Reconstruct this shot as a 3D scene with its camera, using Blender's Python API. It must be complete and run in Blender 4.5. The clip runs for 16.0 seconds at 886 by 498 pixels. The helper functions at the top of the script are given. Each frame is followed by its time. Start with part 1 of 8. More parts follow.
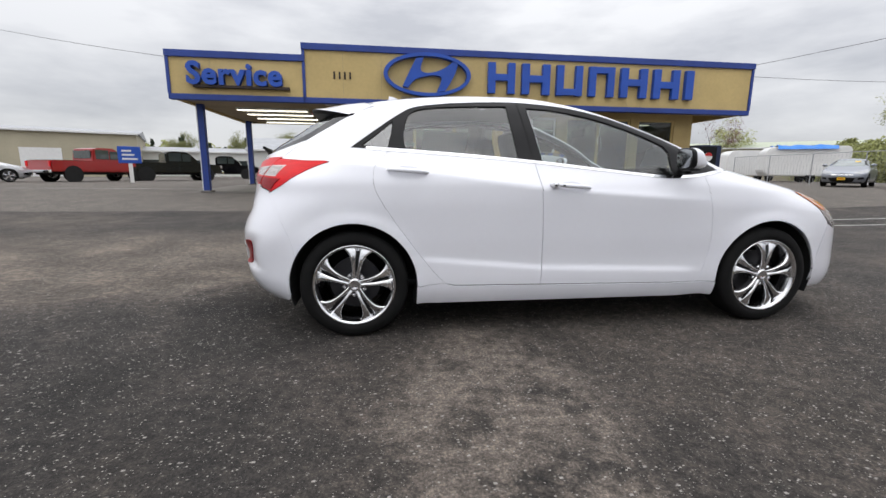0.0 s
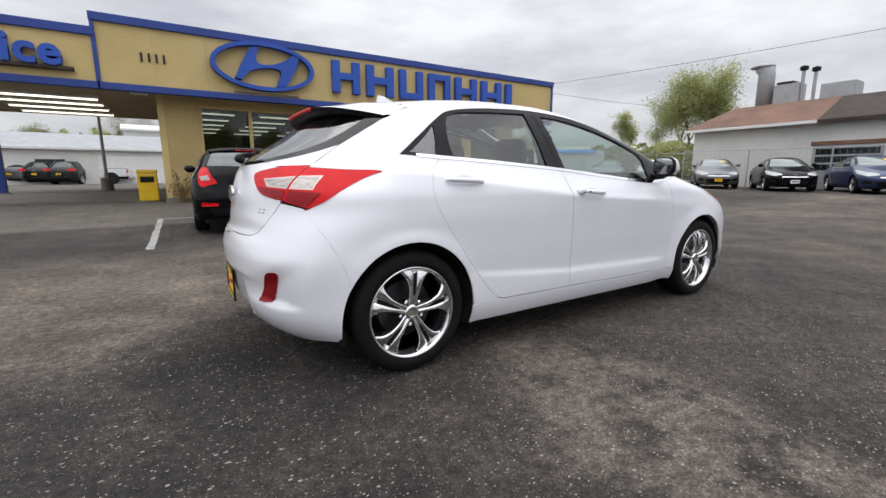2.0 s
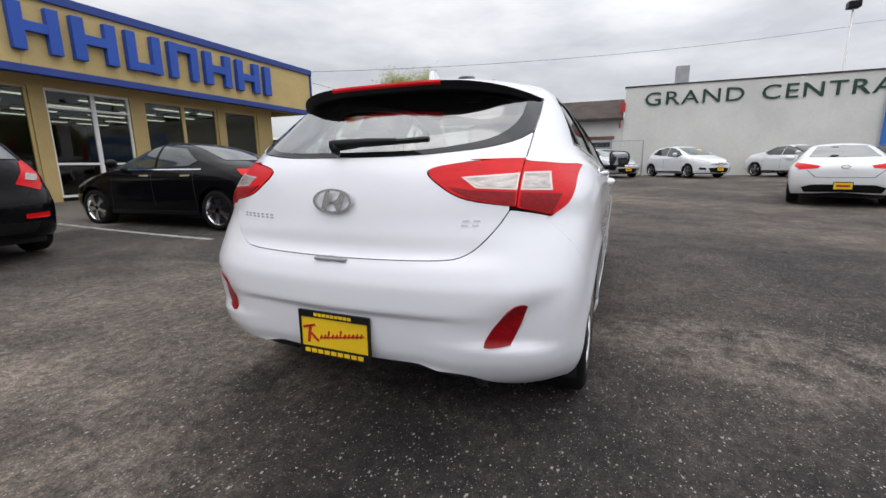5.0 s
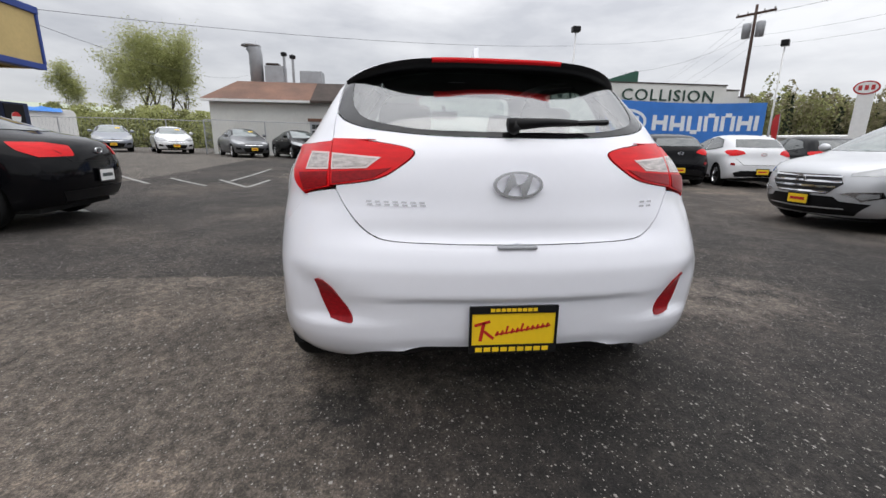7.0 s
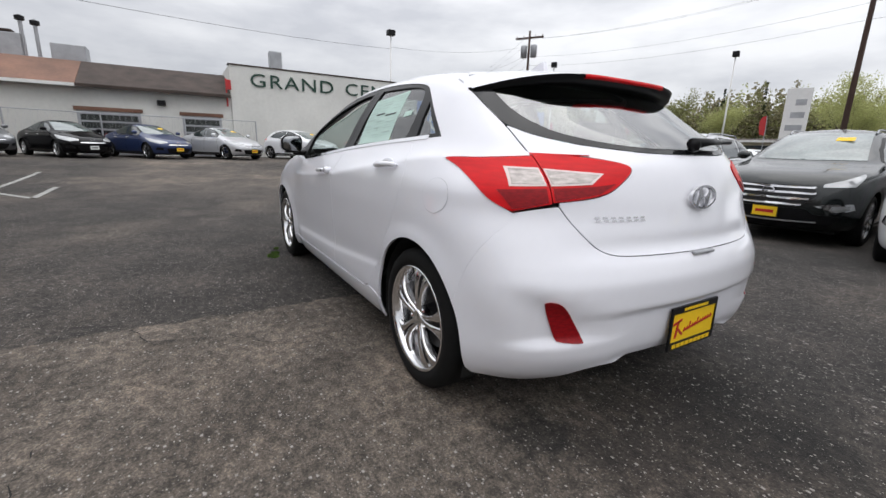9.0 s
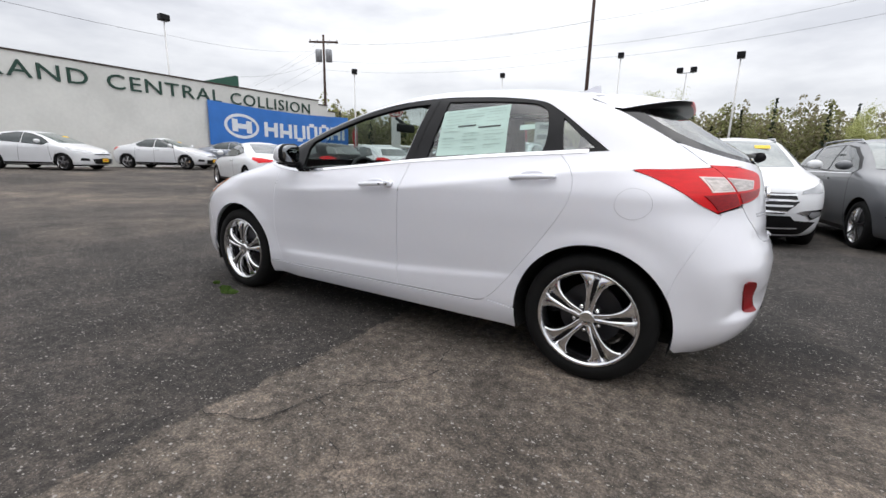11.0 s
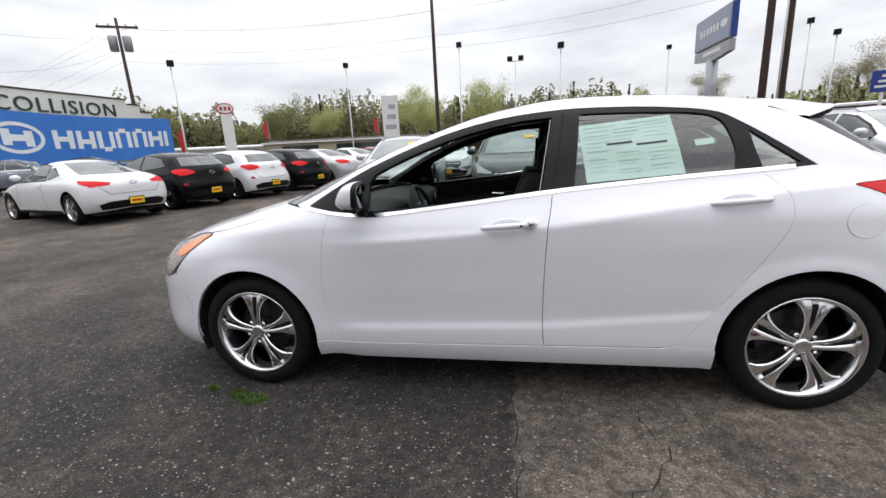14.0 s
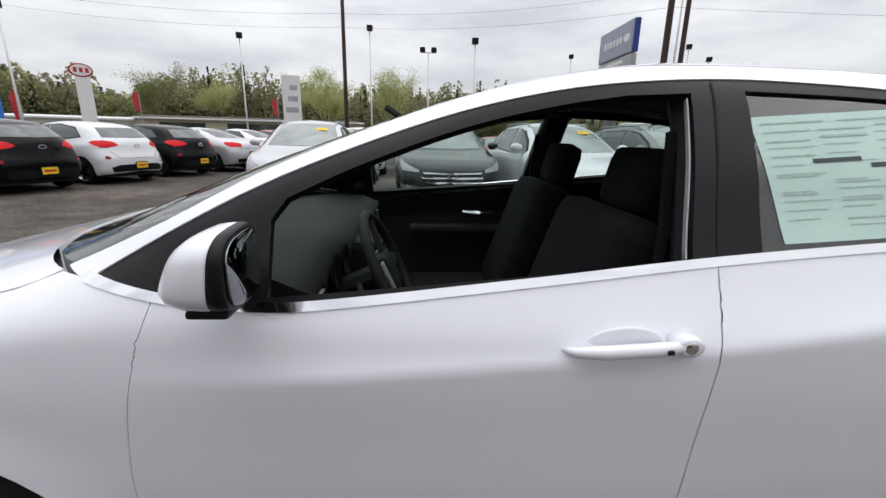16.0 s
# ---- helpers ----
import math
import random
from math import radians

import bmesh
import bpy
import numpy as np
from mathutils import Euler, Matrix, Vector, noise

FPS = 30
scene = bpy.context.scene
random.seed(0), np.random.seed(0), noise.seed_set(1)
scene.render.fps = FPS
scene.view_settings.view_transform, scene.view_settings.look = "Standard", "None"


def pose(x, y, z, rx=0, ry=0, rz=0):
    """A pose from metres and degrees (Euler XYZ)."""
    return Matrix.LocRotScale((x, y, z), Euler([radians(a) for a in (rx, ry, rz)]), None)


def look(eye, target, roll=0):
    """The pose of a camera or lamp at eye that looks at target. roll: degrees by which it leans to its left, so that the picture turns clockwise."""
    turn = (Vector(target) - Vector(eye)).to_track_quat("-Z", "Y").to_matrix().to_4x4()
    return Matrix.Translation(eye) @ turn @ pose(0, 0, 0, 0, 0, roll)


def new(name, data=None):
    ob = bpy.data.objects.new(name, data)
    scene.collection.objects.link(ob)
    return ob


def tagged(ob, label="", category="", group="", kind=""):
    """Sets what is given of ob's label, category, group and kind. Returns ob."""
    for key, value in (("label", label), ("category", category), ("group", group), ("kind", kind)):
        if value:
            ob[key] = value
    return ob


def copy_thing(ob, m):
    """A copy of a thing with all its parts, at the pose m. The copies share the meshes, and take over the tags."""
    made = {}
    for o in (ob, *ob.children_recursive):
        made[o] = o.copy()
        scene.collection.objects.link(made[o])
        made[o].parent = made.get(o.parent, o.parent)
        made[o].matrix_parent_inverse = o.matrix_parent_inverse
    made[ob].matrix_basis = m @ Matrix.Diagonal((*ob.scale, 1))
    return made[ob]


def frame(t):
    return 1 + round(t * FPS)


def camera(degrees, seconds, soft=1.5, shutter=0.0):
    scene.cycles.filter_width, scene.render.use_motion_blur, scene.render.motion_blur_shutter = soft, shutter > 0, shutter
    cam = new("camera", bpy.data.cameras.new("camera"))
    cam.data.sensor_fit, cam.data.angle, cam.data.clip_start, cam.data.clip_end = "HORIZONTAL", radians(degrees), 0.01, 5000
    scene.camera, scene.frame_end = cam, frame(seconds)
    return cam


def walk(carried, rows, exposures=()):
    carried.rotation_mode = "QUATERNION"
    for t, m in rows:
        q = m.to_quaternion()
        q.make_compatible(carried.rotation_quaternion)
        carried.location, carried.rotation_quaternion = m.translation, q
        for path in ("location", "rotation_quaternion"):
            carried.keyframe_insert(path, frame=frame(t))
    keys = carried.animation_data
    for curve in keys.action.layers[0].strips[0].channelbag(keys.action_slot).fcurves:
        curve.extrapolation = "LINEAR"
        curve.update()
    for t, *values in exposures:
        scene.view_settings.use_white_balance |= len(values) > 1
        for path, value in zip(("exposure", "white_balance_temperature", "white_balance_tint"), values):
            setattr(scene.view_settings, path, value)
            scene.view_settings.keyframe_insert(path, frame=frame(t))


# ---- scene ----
cam = camera(92.4, 16.0)
PATH = [
    (0, (-1.134, -3.294, 0.96), (-0.874, -1.342, 0.608), 0.5),
    (0.5, (-1.458, -3.183, 0.961), (-1.028, -1.258, 0.626), 0.1),
    (1, (-1.733, -3.048, 0.959), (-1.119, -1.176, 0.612), 1.1),
    (1.5, (-2.001, -2.861, 0.98), (-1.178, -1.07, 0.639), 0.8),
    (2, (-2.281, -2.689, 1.003), (-1.241, -1.016, 0.656), -0.1),
    (2.5, (-2.527, -2.474, 0.995), (-1.369, -0.887, 0.62), 0.4),
    (3, (-2.733, -2.194, 0.989), (-1.451, -0.708, 0.603), 1.8),
    (3.5, (-2.935, -1.91, 0.997), (-1.45, -0.632, 0.596), 0.4),
    (4, (-3.067, -1.589, 1.005), (-1.451, -0.492, 0.572), 1.2),
    (4.2, (-3.117, -1.467, 1.013), (-1.471, -0.41, 0.598), 1.0),
    (6.3, (-3.429, -0.093, 1.031), (-1.478, 0.016, 0.606), 0.0),
    (6.5, (-3.431, 0.038, 1.031), (-1.477, 0.084, 0.608), 0.8),
    (7, (-3.413, 0.398, 1.024), (-1.48, 0.192, 0.552), 0.9),
    (7.5, (-3.348, 0.747, 1.044), (-1.456, 0.255, 0.623), 0.7),
    (8, (-3.234, 1.071, 1.053), (-1.393, 0.413, 0.635), 0.7),
    (8.5, (-3.068, 1.359, 1.054), (-1.302, 0.518, 0.635), 1.5),
    (9, (-2.891, 1.692, 1.052), (-1.232, 0.674, 0.591), 1.7),
    (9.5, (-2.646, 2.002, 1.048), (-1.065, 0.875, 0.566), 2.1),
    (9.7, (-2.536, 2.11, 1.063), (-1.012, 0.917, 0.56), 2.4),
    (11.8, (-1.226, 3.096, 1.038), (-0.479, 1.292, 0.605), 0.6),
    (12, (-1.109, 3.103, 1.075), (-0.39, 1.302, 0.588), 0.6),
    (12.5, (-0.76, 3.141, 1.125), (-0.189, 1.266, 0.729), -1.4),
    (13, (-0.513, 3.124, 1.184), (-0.106, 1.216, 0.742), -1.8),
    (13.5, (-0.289, 3.025, 1.24), (0.037, 1.094, 0.834), -1.8),
    (14, (-0.118, 2.809, 1.258), (0.249, 0.9, 0.788), -3.2),
    (14.5, (0.058, 2.597, 1.261), (0.295, 0.673, 0.771), -2.2),
    (15, (0.211, 2.324, 1.262), (0.339, 0.397, 0.739), -0.5),
    (15.5, (0.309, 1.958, 1.27), (0.432, 0.018, 0.797), -1.4),
    (16, (0.324, 1.598, 1.261), (0.244, -0.334, 0.75), 1.0),
]
walk(cam, [(t, look(e, a, r)) for t, e, a, r in PATH], [(0, .52), (4.2, .47), (7, .42), (9.7, .46), (11.8, .63), (14.5, .57), (15.5, .50), (16, .36)])

# ---------------------------------------------------------------- sky and sun
world = bpy.data.worlds.new("overcast")
scene.world = world
world.use_nodes = True
wn, wl = world.node_tree.nodes, world.node_tree.links
wn.clear()
w_out = wn.new("ShaderNodeOutputWorld")
w_bg = wn.new("ShaderNodeBackground")
w_bg.inputs["Strength"].default_value = 1.0
wl.new(w_bg.outputs[0], w_out.inputs[0])
w_sky = wn.new("ShaderNodeTexSky")
w_sky.sky_type = "NISHITA"
w_sky.sun_disc = False
w_sky.sun_elevation, w_sky.sun_rotation = radians(76), radians(262)
w_dim = wn.new("ShaderNodeMix")
w_dim.data_type, w_dim.blend_type = "RGBA", "MULTIPLY"
w_dim.inputs[0].default_value = 1.0
w_dim.inputs[7].default_value = (0.09, 0.09, 0.09, 1)
wl.new(w_sky.outputs[0], w_dim.inputs[6])
# cloud deck: brighter overhead than at the horizon, as under a closed overcast
w_co = wn.new("ShaderNodeTexCoord")
w_sep = wn.new("ShaderNodeSeparateXYZ")
wl.new(w_co.outputs["Generated"], w_sep.inputs[0])
w_flat = wn.new("ShaderNodeMapping")
w_flat.inputs["Scale"].default_value = (1.6, 1.6, 5.5)
wl.new(w_co.outputs["Generated"], w_flat.inputs["Vector"])
w_n = wn.new("ShaderNodeTexNoise")
w_n.inputs["Scale"].default_value, w_n.inputs["Detail"].default_value, w_n.inputs["Roughness"].default_value = 1.7, 7, 0.55
wl.new(w_flat.outputs[0], w_n.inputs["Vector"])
w_r = wn.new("ShaderNodeValToRGB")
w_r.color_ramp.elements[0].position, w_r.color_ramp.elements[0].color = 0.33, (0.47, 0.48, 0.515, 1)
w_r.color_ramp.elements[1].position, w_r.color_ramp.elements[1].color = 0.62, (0.72, 0.725, 0.745, 1)
wl.new(w_n.outputs["Fac"], w_r.inputs[0])
w_pow = wn.new("ShaderNodeMath")
w_pow.operation = "POWER"
w_pow.use_clamp = True
w_pow.inputs[1].default_value = 1.4
wl.new(w_sep.outputs["Z"], w_pow.inputs[0])
w_up = wn.new("ShaderNodeMath")
w_up.operation = "MULTIPLY_ADD"
w_up.inputs[1].default_value, w_up.inputs[2].default_value = 1.45, 0.82
wl.new(w_pow.outputs[0], w_up.inputs[0])
w_mul = wn.new("ShaderNodeMix")
w_mul.data_type, w_mul.blend_type = "RGBA", "MULTIPLY"
w_mul.inputs[0].default_value = 1.0
wl.new(w_r.outputs[0], w_mul.inputs[6])
# brighter round the hidden sun than opposite to it
w_dot = wn.new("ShaderNodeVectorMath")
w_dot.operation = "DOT_PRODUCT"
w_dot.inputs[1].default_value = (0.20, -0.98, 0.0)
wl.new(w_co.outputs["Generated"], w_dot.inputs[0])
w_side = wn.new("ShaderNodeMath")
w_side.operation = "MULTIPLY_ADD"
w_side.inputs[1].default_value, w_side.inputs[2].default_value = 0.12, 0.98
wl.new(w_dot.outputs["Value"], w_side.inputs[0])
w_both = wn.new("ShaderNodeMath")
w_both.operation = "MULTIPLY"
wl.new(w_up.outputs[0], w_both.inputs[0])
wl.new(w_side.outputs[0], w_both.inputs[1])
wl.new(w_both.outputs[0], w_mul.inputs[7])
w_mix = wn.new("ShaderNodeMix")
w_mix.data_type = "RGBA"
w_mix.inputs[0].default_value = 0.92
wl.new(w_dim.outputs[2], w_mix.inputs[6])
wl.new(w_mul.outputs[2], w_mix.inputs[7])
wl.new(w_mix.outputs[2], w_bg.inputs["Color"])

sun = new("sun", bpy.data.lights.new("sun", "SUN"))
sun.data.energy, sun.data.angle, sun.data.color = 0.7, radians(80), (1.0, 0.97, 0.93)
sun.matrix_world = look((0, 0, 60), (15, 2, 0))


# ---------------------------------------------------------------- materials
def material(name, color, rough=0.6, metal=0.0, vary=0.0, scale=4.0, bump=0.0, bump_scale=60.0, coat=0.0, spec=0.5,
             second=None, stretch=(1, 1, 1), per_object=0.0):
    """A principled surface: a base colour broken up at two scales, with a fine relief."""
    m = bpy.data.materials.new(name)
    m.use_nodes = True
    n, l = m.node_tree.nodes, m.node_tree.links
    b = n["Principled BSDF"]
    b.inputs["Base Color"].default_value = (*color, 1)
    b.inputs["Roughness"].default_value, b.inputs["Metallic"].default_value = rough, metal
    b.inputs["Coat Weight"].default_value, b.inputs["Coat Roughness"].default_value = coat, 0.03
    b.inputs["Specular IOR Level"].default_value = spec
    if vary or bump or second:
        co = n.new("ShaderNodeTexCoord")
        mp = n.new("ShaderNodeMapping")
        mp.inputs["Scale"].default_value = stretch
        l.new(co.outputs["Object"], mp.inputs[0])
    if vary or second:
        t1, t2 = n.new("ShaderNodeTexNoise"), n.new("ShaderNodeTexNoise")
        t1.inputs["Scale"].default_value, t1.inputs["Detail"].default_value = scale, 6
        t2.inputs["Scale"].default_value, t2.inputs["Detail"].default_value = scale * 13, 4
        l.new(mp.outputs[0], t1.inputs["Vector"])
        l.new(mp.outputs[0], t2.inputs["Vector"])
        add = n.new("ShaderNodeMath")
        add.operation = "MULTIPLY_ADD"
        l.new(t2.outputs["Fac"], add.inputs[0])
        add.inputs[1].default_value = 0.4
        l.new(t1.outputs["Fac"], add.inputs[2])
        ramp = n.new("ShaderNodeValToRGB")
        lo = second or tuple(c * (1 - vary) for c in color)
        hi = color if second else tuple(min(1, c * (1 + vary)) for c in color)
        ramp.color_ramp.elements[0].position, ramp.color_ramp.elements[0].color = 0.50, (*lo, 1)
        ramp.color_ramp.elements[1].position, ramp.color_ramp.elements[1].color = 0.90, (*hi, 1)
        l.new(add.outputs[0], ramp.inputs[0])
        l.new(ramp.outputs[0], b.inputs["Base Color"])
    if per_object:
        info, hsv = n.new("ShaderNodeObjectInfo"), n.new("ShaderNodeHueSaturation")
        rng = n.new("ShaderNodeMapRange")
        rng.inputs[3].default_value, rng.inputs[4].default_value = 1 - per_object, 1 + per_object
        l.new(info.outputs["Random"], rng.inputs[0])
        l.new(rng.outputs[0], hsv.inputs["Value"])
        if b.inputs["Base Color"].links:
            l.new(b.inputs["Base Color"].links[0].from_socket, hsv.inputs["Color"])
        else:
            hsv.inputs["Color"].default_value = (*color, 1)
        l.new(hsv.outputs[0], b.inputs["Base Color"])
    if bump:
        tb, bp = n.new("ShaderNodeTexNoise"), n.new("ShaderNodeBump")
        tb.inputs["Scale"].default_value, tb.inputs["Detail"].default_value = bump_scale, 4
        bp.inputs["Strength"].default_value, bp.inputs["Distance"].default_value = bump, 0.01
        l.new(mp.outputs[0], tb.inputs["Vector"])
        l.new(tb.outputs["Fac"], bp.inputs["Height"])
        l.new(bp.outputs[0], b.inputs["Normal"])
    return m


def glass_material(name, tint, rough=0.0, index=1.5):
    """Thin car or shop glass: mostly see-through, with a mirror-like face."""
    m = bpy.data.materials.new(name)
    m.use_nodes = True
    n, l = m.node_tree.nodes, m.node_tree.links
    n.remove(n["Principled BSDF"])
    tr, gl, mx, fr = n.new("ShaderNodeBsdfTransparent"), n.new("ShaderNodeBsdfGlossy"), n.new("ShaderNodeMixShader"), n.new("ShaderNodeLayerWeight")
    tr.inputs[0].default_value = (*tint, 1)
    gl.inputs["Roughness"].default_value = rough
    fr.inputs["Blend"].default_value = 0.5
    flat = ((index - 1) / (index + 1)) ** 2
    rise, gain = n.new("ShaderNodeMath"), n.new("ShaderNodeMath")
    rise.operation, gain.operation = "POWER", "MULTIPLY_ADD"
    rise.inputs[1].default_value = 4.0
    gain.inputs[1].default_value, gain.inputs[2].default_value = 1 - flat, flat
    l.new(fr.outputs["Facing"], rise.inputs[0])
    l.new(rise.outputs[0], gain.inputs[0])
    l.new(gain.outputs[0], mx.inputs[0])
    l.new(tr.outputs[0], mx.inputs[1])
    l.new(gl.outputs[0], mx.inputs[2])
    l.new(mx.outputs[0], n["Material Output"].inputs[0])
    return m


WHITE_PAINT = material("white_paint", (0.81, 0.815, 0.865), 0.28, coat=0.9, vary=0.012, scale=2.5)
BLACK_TRIM = material("black_trim", (0.009, 0.009, 0.010), 0.36, vary=0.2, scale=9, spec=0.19)
DARK_PLASTIC = material("dark_plastic", (0.011, 0.011, 0.012), 0.65, spec=0.3, bump=0.1, bump_scale=300, vary=0.15)
UNDERSIDE = material("underside", (0.008, 0.008, 0.008), 0.9, vary=0.3)
RUBBER = material("rubber", (0.006, 0.006, 0.006), 0.8, spec=0.22, vary=0.3, scale=12, bump=0.15, bump_scale=120)
CHROME = material("chrome", (0.82, 0.82, 0.84), 0.09, 1.0)
WHEEL_METAL = material("wheel_metal", (0.80, 0.80, 0.81), 0.15, 1.0, vary=0.06)
BADGE_METAL = material("badge_metal", (0.60, 0.60, 0.62), 0.16, 1.0)
SILVER_TRIM = material("silver_trim", (0.62, 0.62, 0.64), 0.25, 0.6)
WHEEL_DARK = material("wheel_dark", (0.05, 0.05, 0.055), 0.35, 0.6)
RED_LENS = material("red_lens", (0.62, 0.004, 0.008), 0.3, coat=0.0, spec=0.25, vary=0.12, scale=12, stretch=(1, 1, 6))
RED_DARK = material("red_dark_lens", (0.25, 0.004, 0.008), 0.3, coat=0.0, spec=0.25, vary=0.25, scale=18, stretch=(3, 3, 9))
CLEAR_LENS = material("clear_lens", (0.42, 0.38, 0.36), 0.22, 0.3, coat=0.5, vary=0.3, scale=25, stretch=(1, 1, 4))
GLASS_BORDER = material("glass_border", (0.010, 0.010, 0.011), 0.10, spec=0.4)
LAMP_RIM = material("lamp_rim", (0.66, 0.55, 0.53), 0.25, 0.2)
AMBER_LENS = material("amber_lens", (0.75, 0.20, 0.01), 0.15, coat=1.0, vary=0.1)
CAR_GLASS = glass_material("car_glass", (0.70, 0.80, 0.77), 0.0, 2.0)
REAR_GLASS = glass_material("rear_glass", (0.60, 0.70, 0.67), 0.0, 3.4)
DARK_GLASS = glass_material("dark_glass", (0.55, 0.64, 0.61), 0.0, 2.7)


# ---------------------------------------------------------------- mesh helpers
def mesh_of(name, verts, faces, mat, smooth=False):
    me = bpy.data.meshes.new(name)
    me.from_pydata([tuple(map(float, v)) for v in verts], [], faces)
    me.materials.append(mat)
    if smooth:
        me.polygons.foreach_set("use_smooth", [True] * len(me.polygons))
    me.update()
    return me


def part(name, bm, mat, parent=None, label="", smooth=False):
    """Links a bmesh as one mesh object under a thing or under a part."""
    me = bpy.data.meshes.new(name)
    bm.to_mesh(me)
    bm.free()
    me.materials.append(mat)
    if smooth:
        me.polygons.foreach_set("use_smooth", [True] * len(me.polygons))
    ob = new(name, me)
    ob.parent = parent
    return tagged(ob, label)


def solid(name, me, parent=None, label=""):
    ob = new(name, me)
    ob.parent = parent
    return tagged(ob, label)


def thing(name, label, category, at=None, group="", kind=""):
    """An empty at a thing's base, which carries its parts."""
    ob = new(name)
    ob.empty_display_size = 0.2
    if at is not None:
        ob.matrix_world = at
    return tagged(ob, label, category, group, kind)


def add_box(bm, lo, hi, bevel=0.0, m=None):
    """A box from corner to corner, with chamfered edges if asked."""
    lo, hi = Vector(lo), Vector(hi)
    made = bmesh.ops.create_cube(bm, size=1)["verts"]
    for v in made:
        v.co = Vector(((v.co[i] + 0.5) * (hi[i] - lo[i]) + lo[i]) for i in range(3))
    if bevel:
        edges = list({e for v in made for e in v.link_edges})
        out = bmesh.ops.bevel(bm, geom=edges, offset=bevel, segments=2, affect="EDGES", profile=0.6)
        made = list({v for f in out["faces"] for v in f.verts} | {v for v in made if v.is_valid})
    if m is not None:
        for v in made:
            v.co = m @ v.co
    return made


def box(lo, hi, bevel=0.0, m=None):
    bm = bmesh.new()
    add_box(bm, lo, hi, bevel, m)
    return bm


def add_lathe(bm, profile, n=32, m=None, closed=False):
    """Turns a profile of (radius, height) round the z axis."""
    rings = []
    for r, h in profile:
        rings.append([bm.verts.new((m @ Vector(p)) if m is not None else p)
                      for p in ((r * math.cos(2 * math.pi * i / n), r * math.sin(2 * math.pi * i / n), h) for i in range(n))])
    for a, b in zip(rings, rings[1:] + ([rings[0]] if closed else [])):
        for i in range(n):
            bm.faces.new((a[i], a[(i + 1) % n], b[(i + 1) % n], b[i]))
    if not closed:
        if profile[0][0] > 1e-4:
            bm.faces.new(rings[0][::-1])
        if profile[-1][0] > 1e-4:
            bm.faces.new(rings[-1])
    return rings


def lathe(profile, n=32, m=None, closed=False):
    bm = bmesh.new()
    add_lathe(bm, profile, n, m, closed)
    bmesh.ops.remove_doubles(bm, verts=bm.verts, dist=1e-5)
    bmesh.ops.recalc_face_normals(bm, faces=bm.faces)
    return bm


def add_prism(bm, outline, depth, m=None, holes=()):
    """An outline in x and y, thickened along z from 0 to depth."""
    loops = [list(outline)] + [list(h) for h in holes]
    edges = []
    for loop in loops:
        vs = [bm.verts.new((p[0], p[1], 0)) for p in loop]
        edges += [bm.edges.new((a, b)) for a, b in zip(vs, vs[1:] + vs[:1])]
    if holes:
        faces = [g for g in bmesh.ops.triangle_fill(bm, edges=edges, use_beauty=True)["geom"] if isinstance(g, bmesh.types.BMFace)]
    else:
        faces = [bmesh.ops.contextual_create(bm, geom=edges)["faces"][0]]
    out = bmesh.ops.extrude_face_region(bm, geom=faces)["geom"]
    top = [v for v in out if isinstance(v, bmesh.types.BMVert)]
    for v in top:
        v.co.z += depth
    if m is not None:
        for v in {v for f in faces for v in f.verts} | set(top):
            v.co = m @ v.co
    return top


def prism(outline, depth, m=None, holes=()):
    bm = bmesh.new()
    add_prism(bm, outline, depth, m, holes)
    bmesh.ops.recalc_face_normals(bm, faces=bm.faces)
    return bm


def add_tube(bm, points, radius, n=8):
    """A round bar along a line of points; radius may be one number or one a point."""
    pts = [Vector(p) for p in points]
    rad = list(radius) if hasattr(radius, "__len__") else [radius] * len(pts)
    rings = []
    for i, p in enumerate(pts):
        d = (pts[min(i + 1, len(pts) - 1)] - pts[max(i - 1, 0)]).normalized()
        a = d.orthogonal().normalized() if i == 0 else (a - d * a.dot(d)).normalized()
        b = d.cross(a)
        rings.append([bm.verts.new(p + rad[i] * (math.cos(2 * math.pi * k / n) * a + math.sin(2 * math.pi * k / n) * b)) for k in range(n)])
    for r, q in zip(rings, rings[1:]):
        for k in range(n):
            bm.faces.new((r[k], r[(k + 1) % n], q[(k + 1) % n], q[k]))
    bm.faces.new(rings[0][::-1])
    bm.faces.new(rings[-1])


def tube(points, radius, n=8):
    bm = bmesh.new()
    add_tube(bm, points, radius, n)
    return bm


def text_part(name, words, size, depth, mat, parent, m, label="", spread=1.0, bold=0.0):
    """Raised lettering in the built-in face, turned into a mesh."""
    cu = bpy.data.curves.new(name, "FONT")
    cu.body, cu.size, cu.extrude, cu.space_character, cu.offset = words, size, depth / 2, spread, bold
    cu.resolution_u = 3
    tmp = bpy.data.objects.new(name, cu)
    me = bpy.data.meshes.new_from_object(tmp)
    bpy.data.objects.remove(tmp)
    me.materials.append(mat)
    me.transform(m)
    ob = new(name, me)
    ob.parent = parent
    return tagged(ob, label)

YELLOW = material("yellow_plate", (0.80, 0.52, 0.01), 0.45, vary=0.06)
RED_PAINT = material("red_paint", (0.45, 0.01, 0.012), 0.4, coat=0.4, vary=0.1)
BLUE_TRIM = material("blue_trim", (0.018, 0.05, 0.26), 0.55, vary=0.15, scale=1.5)
BLUE_SIGN = material("blue_sign_plastic", (0.012, 0.075, 0.42), 0.45, vary=0.08, scale=2)
CREAM = material("cream_panel", (0.56, 0.42, 0.18), 0.7, vary=0.09, scale=0.9, bump=0.08, bump_scale=30)
TAN_WALL = material("tan_stucco", (0.46, 0.34, 0.15), 0.85, vary=0.10, scale=1.1, bump=0.3, bump_scale=45)
